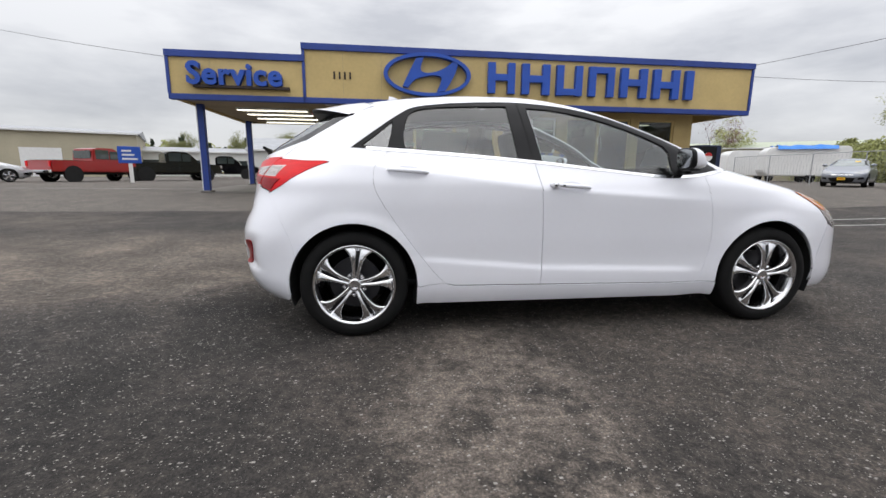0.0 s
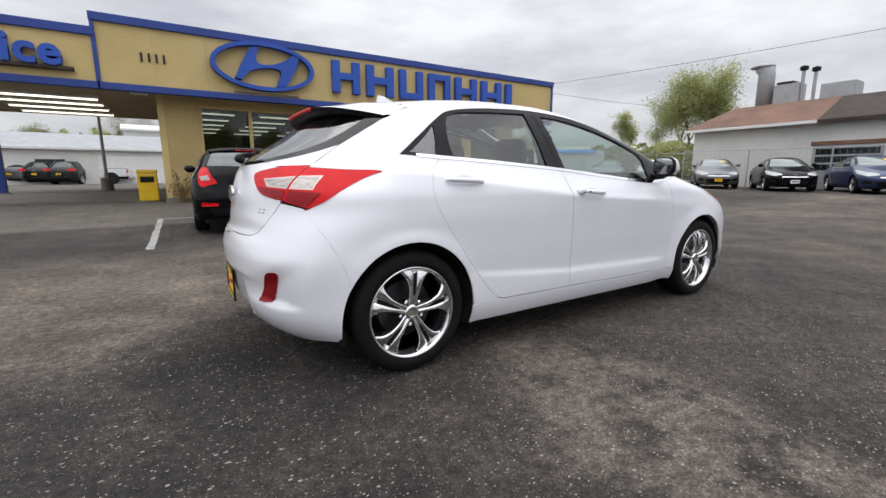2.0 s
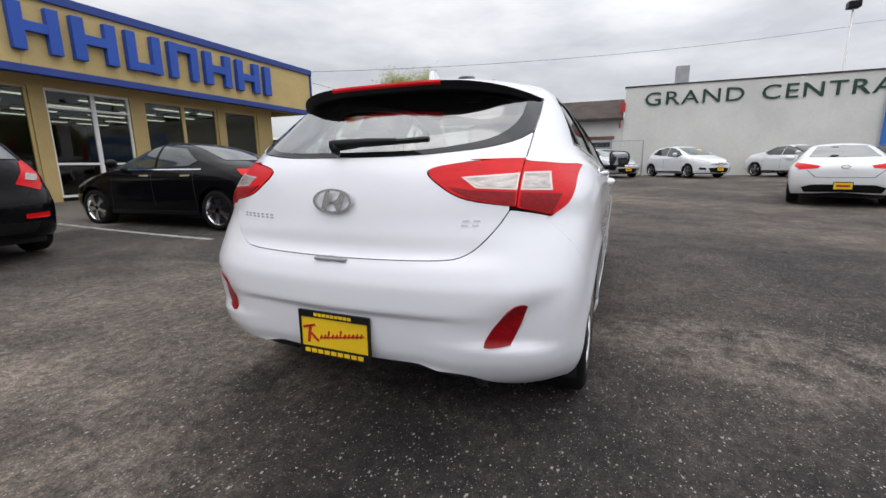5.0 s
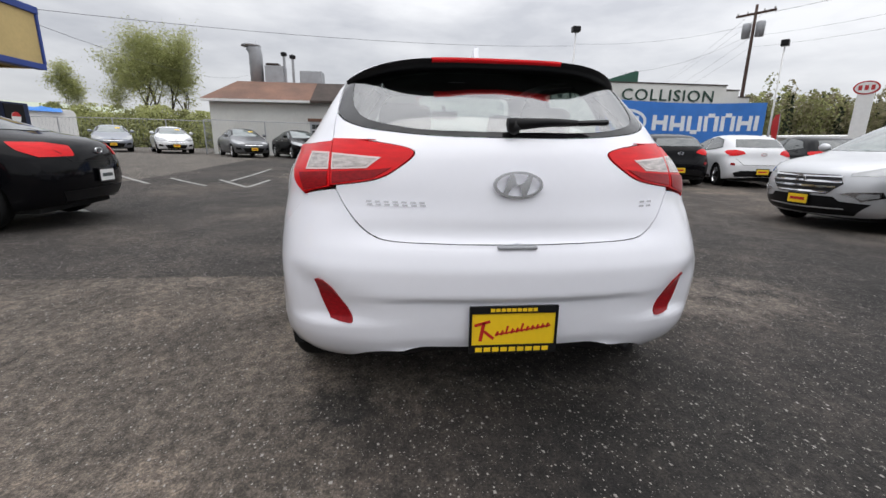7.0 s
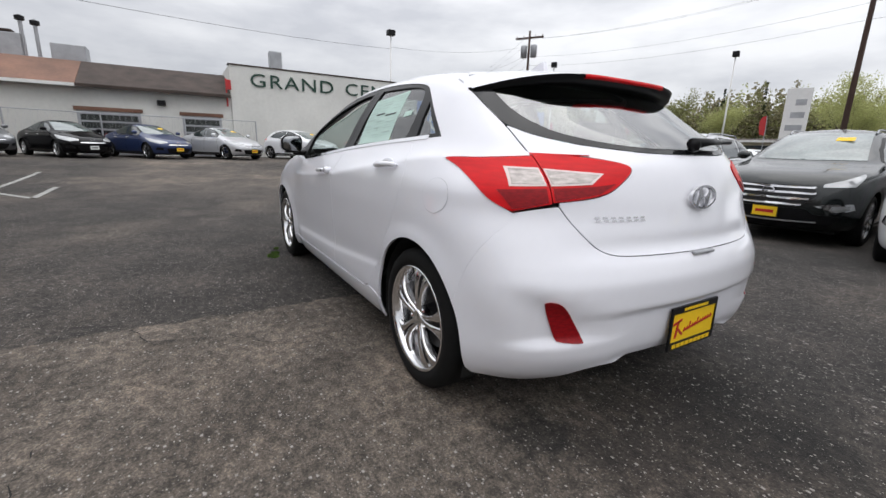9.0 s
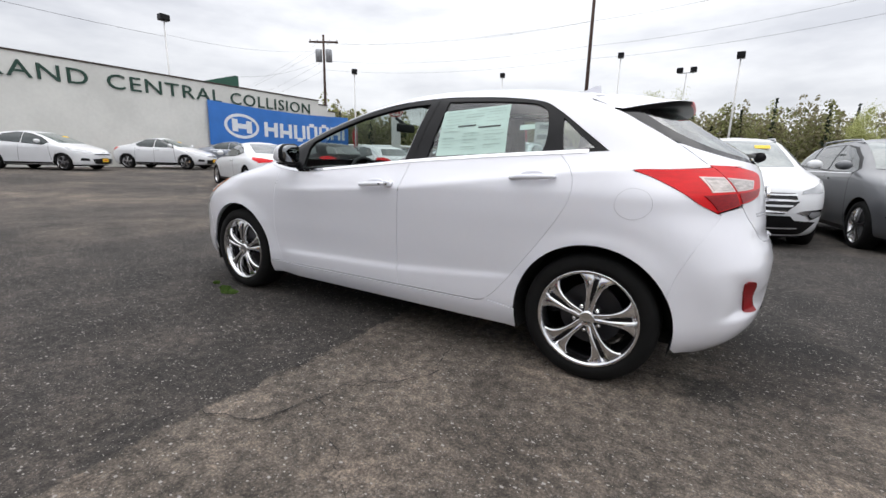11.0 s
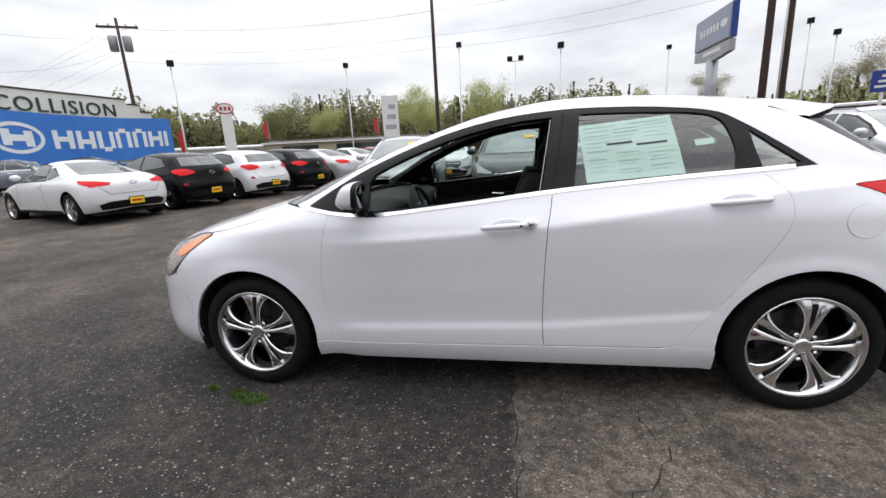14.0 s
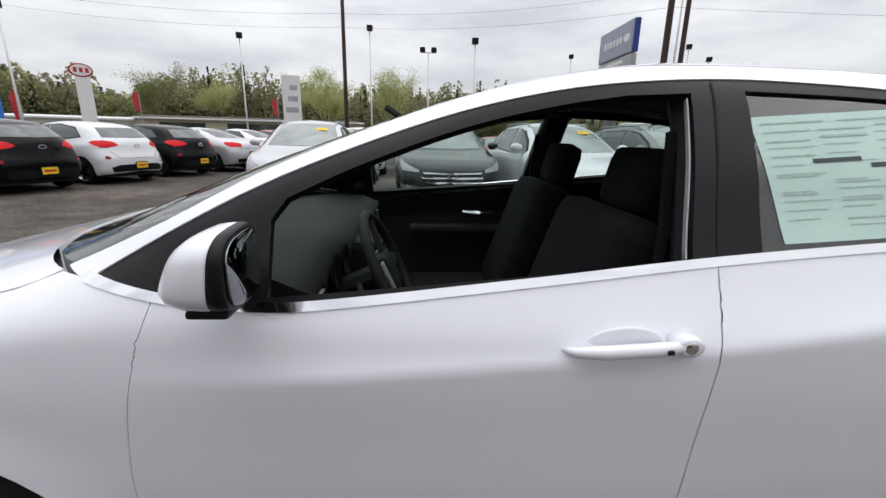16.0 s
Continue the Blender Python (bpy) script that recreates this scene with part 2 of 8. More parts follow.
SOFFIT = material("soffit_board", (0.36, 0.29, 0.19), 0.8, vary=0.12, scale=1.2)
SHOP_GLASS = glass_material("shop_glass", (0.42, 0.45, 0.44), 0.0, 1.55)
WHITE_WALL = material("white_block_wall", (0.66, 0.66, 0.63), 0.85, vary=0.08, scale=0.5, bump=0.2, bump_scale=20)
ROOF_BROWN = material("brown_metal_roof", (0.17, 0.085, 0.055), 0.7, vary=0.3, scale=0.7)
ROOF_DARK = material("dark_shingle_roof", (0.05, 0.036, 0.030), 0.85, vary=0.35, scale=1.5)
GREEN_LETTER = material("green_letter", (0.012, 0.05, 0.035), 0.6, vary=0.1)
GREY_METAL = material("grey_metal", (0.38, 0.39, 0.41), 0.5, 0.4, vary=0.12, scale=2)
WOOD_POLE = material("pole_wood", (0.075, 0.046, 0.037), 0.9, vary=0.3, scale=2, stretch=(1, 1, .1))
BANNER = material("banner_vinyl", (0.03, 0.17, 0.55), 0.55, vary=0.08, scale=1.2)
BANNER_WHITE = material("banner_white", (0.72, 0.76, 0.80), 0.6, vary=0.04)
WHITE_PLAIN = material("white_enamel", (0.74, 0.74, 0.73), 0.5, vary=0.04)
# near-black shop_interior: the dim room's shade is put into the colour
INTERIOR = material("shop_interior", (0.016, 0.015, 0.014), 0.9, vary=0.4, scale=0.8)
LINE_PAINT = material("line_paint", (0.30, 0.30, 0.285), 0.8, vary=0.35, scale=6)
CONCRETE = material("concrete", (0.20, 0.185, 0.165), 0.9, vary=0.15, scale=1.5, bump=0.3)

SEAT_CLOTH = material("seat_cloth", (0.008, 0.008, 0.009), 0.95, spec=0.2, vary=0.25, scale=20, bump=0.3, bump_scale=400)
PAPER = material("pale_green_paper", (0.50, 0.66, 0.60), 0.8, vary=0.05, scale=8)
INK = material("dark_ink", (0.06, 0.07, 0.07), 0.8)
INK_PALE = material("faint_ink", (0.39, 0.51, 0.47), 0.8, vary=0.15, scale=120)
MIRROR = material("mirror_glass", (0.25, 0.26, 0.27), 0.03, 1.0)


def lamp_glow(name, color, strength):
    m = bpy.data.materials.new(name)
    m.use_nodes = True
    b = m.node_tree.nodes["Principled BSDF"]
    b.inputs["Base Color"].default_value = (0.8, 0.8, 0.8, 1)
    b.inputs["Emission Color"].default_value, b.inputs["Emission Strength"].default_value = (*color, 1), strength
    return m


TUBE_LIGHT = lamp_glow("fluorescent_tube", (1.0, 0.96, 0.78), 1.5)
SHOW_LIGHT = lamp_glow("showroom_tube", (1.0, 0.97, 0.78), 1.7)


def asphalt():
    """Old asphalt: dark binder, pale chippings, worn areas, an older paler lay behind one straight joint."""
    m = bpy.data.materials.new("asphalt")
    m.use_nodes = True
    n, l = m.node_tree.nodes, m.node_tree.links
    b = n["Principled BSDF"]
    co = n.new("ShaderNodeTexCoord")
    sep = n.new("ShaderNodeSeparateXYZ")
    l.new(co.outputs["Object"], sep.inputs[0])

    def tex(scale, detail=5, rough=0.6):
        t = n.new("ShaderNodeTexNoise")
        t.inputs["Scale"].default_value, t.inputs["Detail"].default_value, t.inputs["Roughness"].default_value = scale, detail, rough
        l.new(co.outputs["Object"], t.inputs["Vector"])
        return t.outputs["Fac"]

    def ramp(src, stops):
        r = n.new("ShaderNodeValToRGB")
        e = r.color_ramp.elements
        e[0].position, e[0].color = stops[0][0], (*stops[0][1], 1)
        e[1].position, e[1].color = stops[-1][0], (*stops[-1][1], 1)
        for p, c in stops[1:-1]:
            k = e.new(p)
            k.color = (*c, 1)
        l.new(src, r.inputs[0])
        return r.outputs[0]

    def mix(kind, fac, a, c):
        x = n.new("ShaderNodeMix")
        x.data_type, x.blend_type = "RGBA", kind
        if hasattr(fac, "links"):
            l.new(fac, x.inputs[0])
        else:
            x.inputs[0].default_value = fac
        for s, v in ((6, a), (7, c)):
            if hasattr(v, "links"):
                l.new(v, x.inputs[s])
            else:
                x.inputs[s].default_value = (*v, 1)
        return x.outputs[2]

    def calc(op, a, c=0.0, d=0.0):
        x = n.new("ShaderNodeMath")
        x.operation = op
        for i, v in enumerate((a, c, d)):
            if hasattr(v, "links"):
                l.new(v, x.inputs[i])
            else:
                x.inputs[i].default_value = v
        return x.outputs[0]

    def step(v, lo, hi):
        r = n.new("ShaderNodeMapRange")
        r.interpolation_type = "SMOOTHSTEP"
        r.inputs[1].default_value, r.inputs[2].default_value = lo, hi
        l.new(v, r.inputs[0])
        return r.outputs[0]

    X, Y = sep.outputs["X"], sep.outputs["Y"]
    wob, fine = tex(1.3, 5, 0.65), tex(9, 4, 0.6)
    broad = ramp(tex(0.32, 4, 0.6), [(0.36, (0.019, 0.018, 0.017)), (0.50, (0.029, 0.0265, 0.025)), (0.64, (0.050, 0.044, 0.039))])
    blot = ramp(tex(1.9, 7, 0.68), [(0.34, (0.66, 0.66, 0.66)), (0.50, (1, 1, 1)), (0.68, (1.6, 1.54, 1.5))])
    col = mix("MULTIPLY", 1.0, broad, blot)
    # older, paler surface behind a straight joint, thinning out towards the front row
    edge = calc("ADD", X, calc("MULTIPLY_ADD", fine, 0.10, calc("MULTIPLY_ADD", wob, 0.16, 0.02)))
    older = calc("MULTIPLY", step(edge, 0.10, 0.055), step(calc("MULTIPLY_ADD", wob, 2.2, Y), 0.6, 1.9))
    col = mix("MIX", calc("MULTIPLY", older, step(Y, 4.6, 2.4)), col, mix("MULTIPLY", 1.0, ramp(tex(0.9, 6, 0.6), [(0.35, (0.053, 0.046, 0.040)), (0.65, (0.088, 0.077, 0.067))]), blot))
    # pale worn streak beside the car
    sx, sy = calc("MULTIPLY", calc("ADD", X, 0.68), 1.9), calc("MULTIPLY", calc("ADD", Y, 1.75), 0.95)
    far = calc("SQRT", calc("ADD", calc("POWER", calc("ABSOLUTE", sx), 2.0), calc("POWER", calc("ABSOLUTE", sy), 2.0)))
    worn = calc("MULTIPLY", step(calc("MULTIPLY_ADD", wob, 1.0, far), 1.6, 1.1), step(tex(3.6, 6, 0.7), 0.34, 0.58))
    col = mix("MIX", worn, col, (0.105, 0.091, 0.080))
    # smoother grey apron towards the showroom
    apron = step(calc("MULTIPLY_ADD", wob, 0.5, Y), 7.35, 7.5)
    col = mix("MIX", apron, col, mix("MULTIPLY", 0.5, (0.078, 0.072, 0.066), blot))
    # damp behind the car, with the shade under its tail put into the colour
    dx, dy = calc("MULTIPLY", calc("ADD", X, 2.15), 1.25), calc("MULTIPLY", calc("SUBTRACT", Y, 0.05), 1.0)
    damp_shade = step(calc("MULTIPLY_ADD", wob, 0.9, calc("SQRT", calc("ADD", calc("MULTIPLY", dx, dx), calc("MULTIPLY", dy, dy)))), 1.25, 0.75)
    col = mix("MULTIPLY", damp_shade, col, (0.42, 0.42, 0.43))
    # oil drips behind the car
    ox, oy = calc("ADD", X, 1.85), calc("SUBTRACT", Y, 0.62)
    oil = step(calc("MULTIPLY_ADD", tex(7, 5, 0.7), 0.55, calc("SQRT", calc("ADD", calc("MULTIPLY", ox, ox), calc("MULTIPLY", oy, oy)))), 0.48, 0.36)
    col = mix("MIX", calc("MULTIPLY", oil, 0.75), col, (0.012, 0.012, 0.012))
    lay = step(calc("MULTIPLY_ADD", wob, 0.8, Y), -1.4, 0.9)
    col = mix("MULTIPLY", 1.0, col, mix("MIX", lay, (1.10, 1.08, 1.06), (1.40, 1.37, 1.33)))
    # farther off paler towards +x and -y: grazing sky sheen put into the colour
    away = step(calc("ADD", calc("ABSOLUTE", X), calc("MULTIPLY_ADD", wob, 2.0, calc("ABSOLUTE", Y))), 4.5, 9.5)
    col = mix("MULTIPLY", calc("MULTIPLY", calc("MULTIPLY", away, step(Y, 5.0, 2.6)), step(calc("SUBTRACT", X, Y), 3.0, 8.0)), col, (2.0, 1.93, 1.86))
    lump = ramp(tex(19, 3, 0.6), [(0.36, (0.62, 0.62, 0.62)), (0.5, (1, 1, 1)), (0.64, (1.45, 1.42, 1.38))])
    col = mix("MULTIPLY", 1.0, col, lump)
    grain = ramp(tex(85, 4, 0.75), [(0.34, (0.38, 0.38, 0.38)), (0.5, (0.95, 0.95, 0.95)), (0.66, (2.0, 1.95, 1.9))])
    col = mix("MULTIPLY", 0.9, col, grain)
    for scale, size, share, tone in ((34, 0.16, 0.80, (0.31, 0.29, 0.27)), (58, 0.34, 0.74, (0.32, 0.30, 0.275)), (115, 0.38, 0.74, (0.24, 0.225, 0.21))):
        vor, spin = n.new("ShaderNodeTexVoronoi"), n.new("ShaderNodeMapping")
        vor.inputs["Scale"].default_value = scale
        vor.distance = "CHEBYCHEV" if scale < 50 else "MANHATTAN"
        spin.inputs["Rotation"].default_value, spin.inputs["Scale"].default_value = (0.3, 0.2, scale * 0.37), (1.0, 1.35, 1.0)
        l.new(co.outputs["Object"], spin.inputs["Vector"])
        l.new(spin.outputs[0], vor.inputs["Vector"])
        few = mix("MULTIPLY", 1.0, ramp(vor.outputs["Distance"], [(size, (1, 1, 1)), (size + .10, (0, 0, 0))]), ramp(vor.outputs["Color"], [(share, (0, 0, 0)), (share + .06, (1, 1, 1))]))
        col = mix("MIX", few, col, tone)
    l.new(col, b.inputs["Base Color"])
    b.inputs["Roughness"].default_value = 0.85
    b.inputs["Specular IOR Level"].default_value = 0.3
    bp = n.new("ShaderNodeBump")
    bp.inputs["Strength"].default_value, bp.inputs["Distance"].default_value = 0.7, 0.010
    l.new(tex(85, 4, 0.75), bp.inputs["Height"])
    l.new(bp.outputs[0], b.inputs["Normal"])
    return m


ASPHALT = asphalt()
MOSS = material("moss", (0.07, 0.13, 0.02), 0.9, vary=0.4, scale=30)
DRY_STEM = material("dry_stem", (0.17, 0.12, 0.055), 0.9, vary=0.3, scale=14)
GREEN_PAINT = material("green_metal", (0.02, 0.09, 0.06), 0.6, vary=0.12)
BLUE_NIGHT = material("night_blue_enamel", (0.01, 0.02, 0.06), 0.4, vary=0.1)

SIGN_BLUE_PALE = material("pale_blue_sign", (0.25, 0.28, 0.38), 0.35, vary=0.06)
TARP_BLUE = material("blue_tarp", (0.03, 0.20, 0.62), 0.5, vary=0.15)
CREAM_PALE = material("pale_cream_cladding", (0.42, 0.38, 0.28), 0.8, vary=0.08, scale=0.6)
GREEN_PALE = material("pale_green_roof", (0.42, 0.46, 0.36), 0.7, vary=0.1)
BARK = material("bark", (0.10, 0.085, 0.07), 0.95, vary=0.3, scale=6, bump=0.4)


def leaf_material(name, color, second):
    m = bpy.data.materials.new(name)
    m.use_nodes = True
    n, l = m.node_tree.nodes, m.node_tree.links
    b = n["Principled BSDF"]
    geo, ramp = n.new("ShaderNodeNewGeometry"), n.new("ShaderNodeValToRGB")
    ramp.color_ramp.elements[0].color, ramp.color_ramp.elements[1].color = (*second, 1), (*color, 1)
    l.new(geo.outputs["Random Per Island"], ramp.inputs[0])
    l.new(ramp.outputs[0], b.inputs["Base Color"])
    b.inputs["Roughness"].default_value = 0.8
    thin, mx = n.new("ShaderNodeBsdfTranslucent"), n.new("ShaderNodeMixShader")
    l.new(ramp.outputs[0], thin.inputs["Color"])
    mx.inputs[0].default_value = 0.55
    l.new(b.outputs[0], mx.inputs[1])
    l.new(thin.outputs[0], mx.inputs[2])
    l.new(mx.outputs[0], n["Material Output"].inputs[0])
    return m


CABLE_GREY = material("cable_grey", (0.10, 0.10, 0.11), 0.7)
LEAF_SPRING = leaf_material("spring_leaf", (0.50, 0.52, 0.23), (0.33, 0.35, 0.14))
LEAF_GREEN = leaf_material("green_leaf", (0.29, 0.30, 0.13), (0.17, 0.18, 0.075))
LEAF_BARE = leaf_material("bare_twig", (0.33, 0.30, 0.18), (0.22, 0.20, 0.12))
LEAF_PINK = leaf_material("pink_bud", (0.30, 0.17, 0.16), (0.16, 0.10, 0.09))
LEAF_FIR = leaf_material("fir_needle", (0.055, 0.075, 0.045), (0.028, 0.04, 0.026))


# ---------------------------------------------------------------- car bodies: a smooth skin, cut into panels
def smooth_curve(xs, ys):
    """A monotone cubic through a few points."""
    xs, ys = np.array(xs, float), np.array(ys, float)
    h, d = np.diff(xs), np.diff(ys) / np.diff(xs)
    m = np.zeros(len(xs))
    m[0], m[-1] = d[0], d[-1]
    for i in range(1, len(xs) - 1):
        if d[i - 1] * d[i] > 0:
            a, b = 2 * h[i] + h[i - 1], h[i] + 2 * h[i - 1]
            m[i] = (a + b) / (a / d[i - 1] + b / d[i])

    def f(x):
        x = np.clip(x, xs[0], xs[-1])
        i = np.clip(np.searchsorted(xs, x) - 1, 0, len(xs) - 2)
        t = (x - xs[i]) / h[i]
        return ((1 + 2 * t) * (1 - t) ** 2 * ys[i] + t * (1 - t) ** 2 * h[i] * m[i]
                + t * t * (3 - 2 * t) * ys[i + 1] + t * t * (t - 1) * h[i] * m[i + 1])
    return f


def band(poly, axis, lo, hi):
    """The part of a polygon between two lines."""
    for sign, lim in ((1, lo), (-1, -hi)):
        out = []
        for i in range(len(poly)):
            a, b = poly[i - 1], poly[i]
            da, db = sign * a[axis] - lim, sign * b[axis] - lim
            if (da >= 0) != (db >= 0):
                t = da / (da - db)
                out.append((a[0] + t * (b[0] - a[0]), a[1] + t * (b[1] - a[1])))
            if db >= 0:
                out.append(b)
        poly = out
        if len(poly) < 3:
            return []
    return poly


def unspike(poly):
    """Drops points at which an outline runs straight back on itself."""
    poly = [p for i, p in enumerate(poly) if abs(p[0] - poly[i - 1][0]) + abs(p[1] - poly[i - 1][1]) > 1e-7]
    i = 0
    quiet = 0
    while len(poly) > 2 and quiet < len(poly):
        i %= len(poly)
        a, b, c = poly[i - 1], poly[i], poly[(i + 1) % len(poly)]
        u, v = (b[0] - a[0], b[1] - a[1]), (c[0] - b[0], c[1] - b[1])
        lu, lv = math.hypot(*u), math.hypot(*v)
        if lu < 1e-7 or lv < 1e-7 or (u[0] * v[0] + u[1] * v[1] < 0 and abs(u[0] * v[1] - u[1] * v[0]) < 2e-4 * lu * lv):
            poly.pop(i)
            quiet = 0
            i -= 1
        else:
            quiet += 1
            i += 1
    return poly if len(poly) > 2 else []


class Skin:
    """A car's outer skin from level slices: y >= 0 half, s from the tail (0) along the side (1 to 2) to the nose (3)."""

    def __init__(self, wide, tail, nose, start_r, start_f, pow_r, pow_f, top, bumps=None, cells=(28, 56, 24), step=0.0125):
        self.wide, self.tail, self.nose, self.x0r, self.x0f, self.pr, self.pf = wide, tail, nose, start_r, start_f, pow_r, pow_f
        self.top, self.bumps = top, bumps
        a, b, c = cells
        self.S = np.concatenate([np.linspace(0, 1, a + 1), np.linspace(1, 2, b + 1)[1:], np.linspace(2, 3, c + 1)[1:]])
        knee = top - 0.08
        low = np.arange(0.15, knee, step)
        self.Z = np.concatenate([low, top - 0.08 * np.linspace(1, 0, max(5, int(0.16 / step))) ** 2])

    def base(self, s, z):
        wide, pr, pf, r, f = self.wide(z), self.pr(z), self.pf(z), self.x0r(z), self.x0f(z)
        tr, tf = np.clip(s, 0, 1), np.clip(3 - s, 0, 1)
        ar = np.pi / 2 * (1 - (1 - tr) ** (pr / 2))
        af = np.pi / 2 * (1 - (1 - tf) ** (pf / 2))
        xr = r - (r - self.tail(z)) * np.clip(np.cos(ar), 0, 1) ** (2 / pr)
        xf = f + (self.nose(z) - f) * np.clip(np.cos(af), 0, 1) ** (2 / pf)
        x = np.where(s <= 1, xr, np.where(s >= 2, xf, r + (s - 1) * (f - r)))
        y = wide * np.where(s <= 1, np.sin(ar), np.where(s >= 2, np.sin(af), 1.0))
        return np.stack([x, y, z + 0 * x], -1)

    def point(self, s, z, d=0.0):
        s, z = np.asarray(s, float), np.asarray(z, float)
        p = self.base(s, z)
        e = 2e-3
        ds = self.base(np.minimum(s + e, 3), z) - self.base(np.maximum(s - e, 0), z)
        dz = self.base(s, np.minimum(z + e, self.top)) - self.base(s, z - e)
        n = np.cross(dz, ds)
        n /= np.maximum(np.linalg.norm(n, axis=-1, keepdims=True), 1e-9)
        extra = self.bumps(p[..., 0], p[..., 1], z) if self.bumps else 0.0
        p = p + n * (d + extra + 0 * z)[..., None]
        p[..., 1] = np.where((s < 1e-6) | (s > 3 - 1e-6), 0.0, np.maximum(p[..., 1], 0))
        return p

    def side(self, pts):
        """Points given by x and z, on the side."""
        out = []
        for x, z in dense(pts):
            r, f = float(self.x0r(z)), float(self.x0f(z))
            if x < r:
                u = min(1, (r - x) / (r - float(self.tail(z))))
                p = float(self.pr(z))
                out.append((1 - (1 - math.acos(min(1, u ** (p / 2))) / (math.pi / 2)) ** (2 / p), z))
            elif x > f:
                u = min(1, (x - f) / (float(self.nose(z)) - f))
                p = float(self.pf(z))
                out.append((3 - (1 - (1 - math.acos(min(1, u ** (p / 2))) / (math.pi / 2)) ** (2 / p)), z))
            else:
                out.append((1 + (x - r) / (f - r), z))
        return out

    def back(self, pts, nose=False):
        """Points given by y and z, on the tail (or the nose)."""
        out = []
        for y, z in dense(pts):
            p = float((self.pf if nose else self.pr)(z))
            a = math.asin(max(0, min(1, y / float(self.wide(z))))) / (math.pi / 2)
            s = 1 - (1 - a) ** (2 / p)
            out.append((3 - s if nose else s, z))
        return out

    def front(self, pts):
        return self.back(pts, True)

    def cut(self, outline):
        """The cells of the skin inside an outline, as points and faces."""
        outline = [p for i, p in enumerate(outline) if abs(p[0] - outline[i - 1][0]) + abs(p[1] - outline[i - 1][1]) > 1e-6]
        zs, ss = [p[1] for p in outline], [p[0] for p in outline]
        verts, index, faces = [], {}, []
        for j in range(len(self.Z) - 1):
            if self.Z[j + 1] <= min(zs) or self.Z[j] >= max(zs):
                continue
            row = band(outline, 1, self.Z[j], self.Z[j + 1])
            if not row:
                continue
            lo, hi = min(p[0] for p in row), max(p[0] for p in row)
            for i in range(len(self.S) - 1):
                if self.S[i + 1] <= lo or self.S[i] >= hi:
                    continue
                cell = unspike(band(row, 0, self.S[i], self.S[i + 1]))
                ids = []
                for p in cell:
                    key = (round(p[0] * 2e4), round(p[1] * 2e4))
                    if key not in index:
                        index[key] = len(verts)
                        verts.append(p)
                    k = index[key]
                    if ids and ids[-1] == k:
                        continue
                    if len(ids) > 1 and ids[-2] == k:
                        ids.pop()
                        continue
                    ids.append(k)
                while len(ids) > 2 and ids[0] == ids[-1]:
                    ids.pop()
                # a cell crossed twice by the outline falls into several loops
                loops, stack = [], []
                for k in ids:
                    if k in stack:
                        at = stack.index(k)
                        loops.append(stack[at:])
                        stack = stack[:at]
                    stack.append(k)
                loops.append(stack)
                for loop in loops:
                    if len(loop) < 3:
                        continue
                    area = sum(verts[a][0] * verts[b][1] - verts[b][0] * verts[a][1] for a, b in zip(loop, loop[1:] + loop[:1]))
                    if abs(area) > 1e-9:
                        faces.append(loop if area > 0 else loop[::-1])
        return outline, verts, faces

    def panel(self, name, outline, mat, parent, which="both", d=0.0, flange=0.012, label="", gap=0.0):
        """One panel, or its mirror image, or both halves in one."""
        outline, uv, faces = self.cut(outline)
        if not faces:
            return None
        arr = np.array(uv)
        pts = self.point(arr[:, 0], arr[:, 1], d)
        o = np.array(outline)
        if flange:
            a, b = self.point(o[:, 0], o[:, 1], d), self.point(o[:, 0], o[:, 1], d - flange)
            area = sum(p[0] * q[1] - q[0] * p[1] for p, q in zip(outline, outline[1:] + outline[:1]))
            k, n = len(pts), len(o)
            pts = np.concatenate([pts, a, b])
            rim = []
            for i in range(n):
                j = (i + 1) % n
                if (o[i, 0] < 1e-6 and o[j, 0] < 1e-6) or (o[i, 0] > 3 - 1e-6 and o[j, 0] > 3 - 1e-6):
                    continue
                q = [k + i, k + n + i, k + n + j, k + j]
                rim.append(q if area > 0 else q[::-1])
            faces = [f for f in faces] + rim
        # outward is clockwise in s and z for the left side
        left = [f[::-1] for f in faces]
        verts, out = [], []
        if which in ("left", "both"):
            verts, out = [tuple(p) for p in pts], left
        if which in ("right", "both"):
            k = len(verts)
            verts = verts + [(p[0], -p[1], p[2]) for p in pts]
            out = out + [[v + k for v in f] for f in faces]
        if which == "both":
            merge = {}
            for i, p in enumerate(verts):
                if abs(p[1]) < 1e-7:
                    merge[i] = merge.setdefault((round(p[0], 5), round(p[2], 5)), i)
            out = [[merge.get(v, v) for v in f] for f in out]
            out = [f for f in out if len(set(f)) == len(f)]
        me = mesh_of(name, verts, out, mat, True)
        me.validate()
        ob = new(name, me)
        ob.parent = parent
        return tagged(ob, label)


def dense(pts, step=0.02):
    """A line of points with no step longer than that."""
    out = []
    for a, b in zip(pts, pts[1:]):
        n = max(1, int(math.hypot(b[0] - a[0], b[1] - a[1]) / step))
        out += [(a[0] + (b[0] - a[0]) * i / n, a[1] + (b[1] - a[1]) * i / n) for i in range(n)]
    return out + [pts[-1]]


def rounded(pts, rounds=2):
    """A softer closed outline through the middles of a polygon's sides."""
    for _ in range(rounds):
        pts = [q for a, b in zip(pts, pts[1:] + pts[:1])
               for q in ((a[0] * .75 + b[0] * .25, a[1] * .75 + b[1] * .25), (a[0] * .25 + b[0] * .75, a[1] * .25 + b[1] * .75))]
    return pts


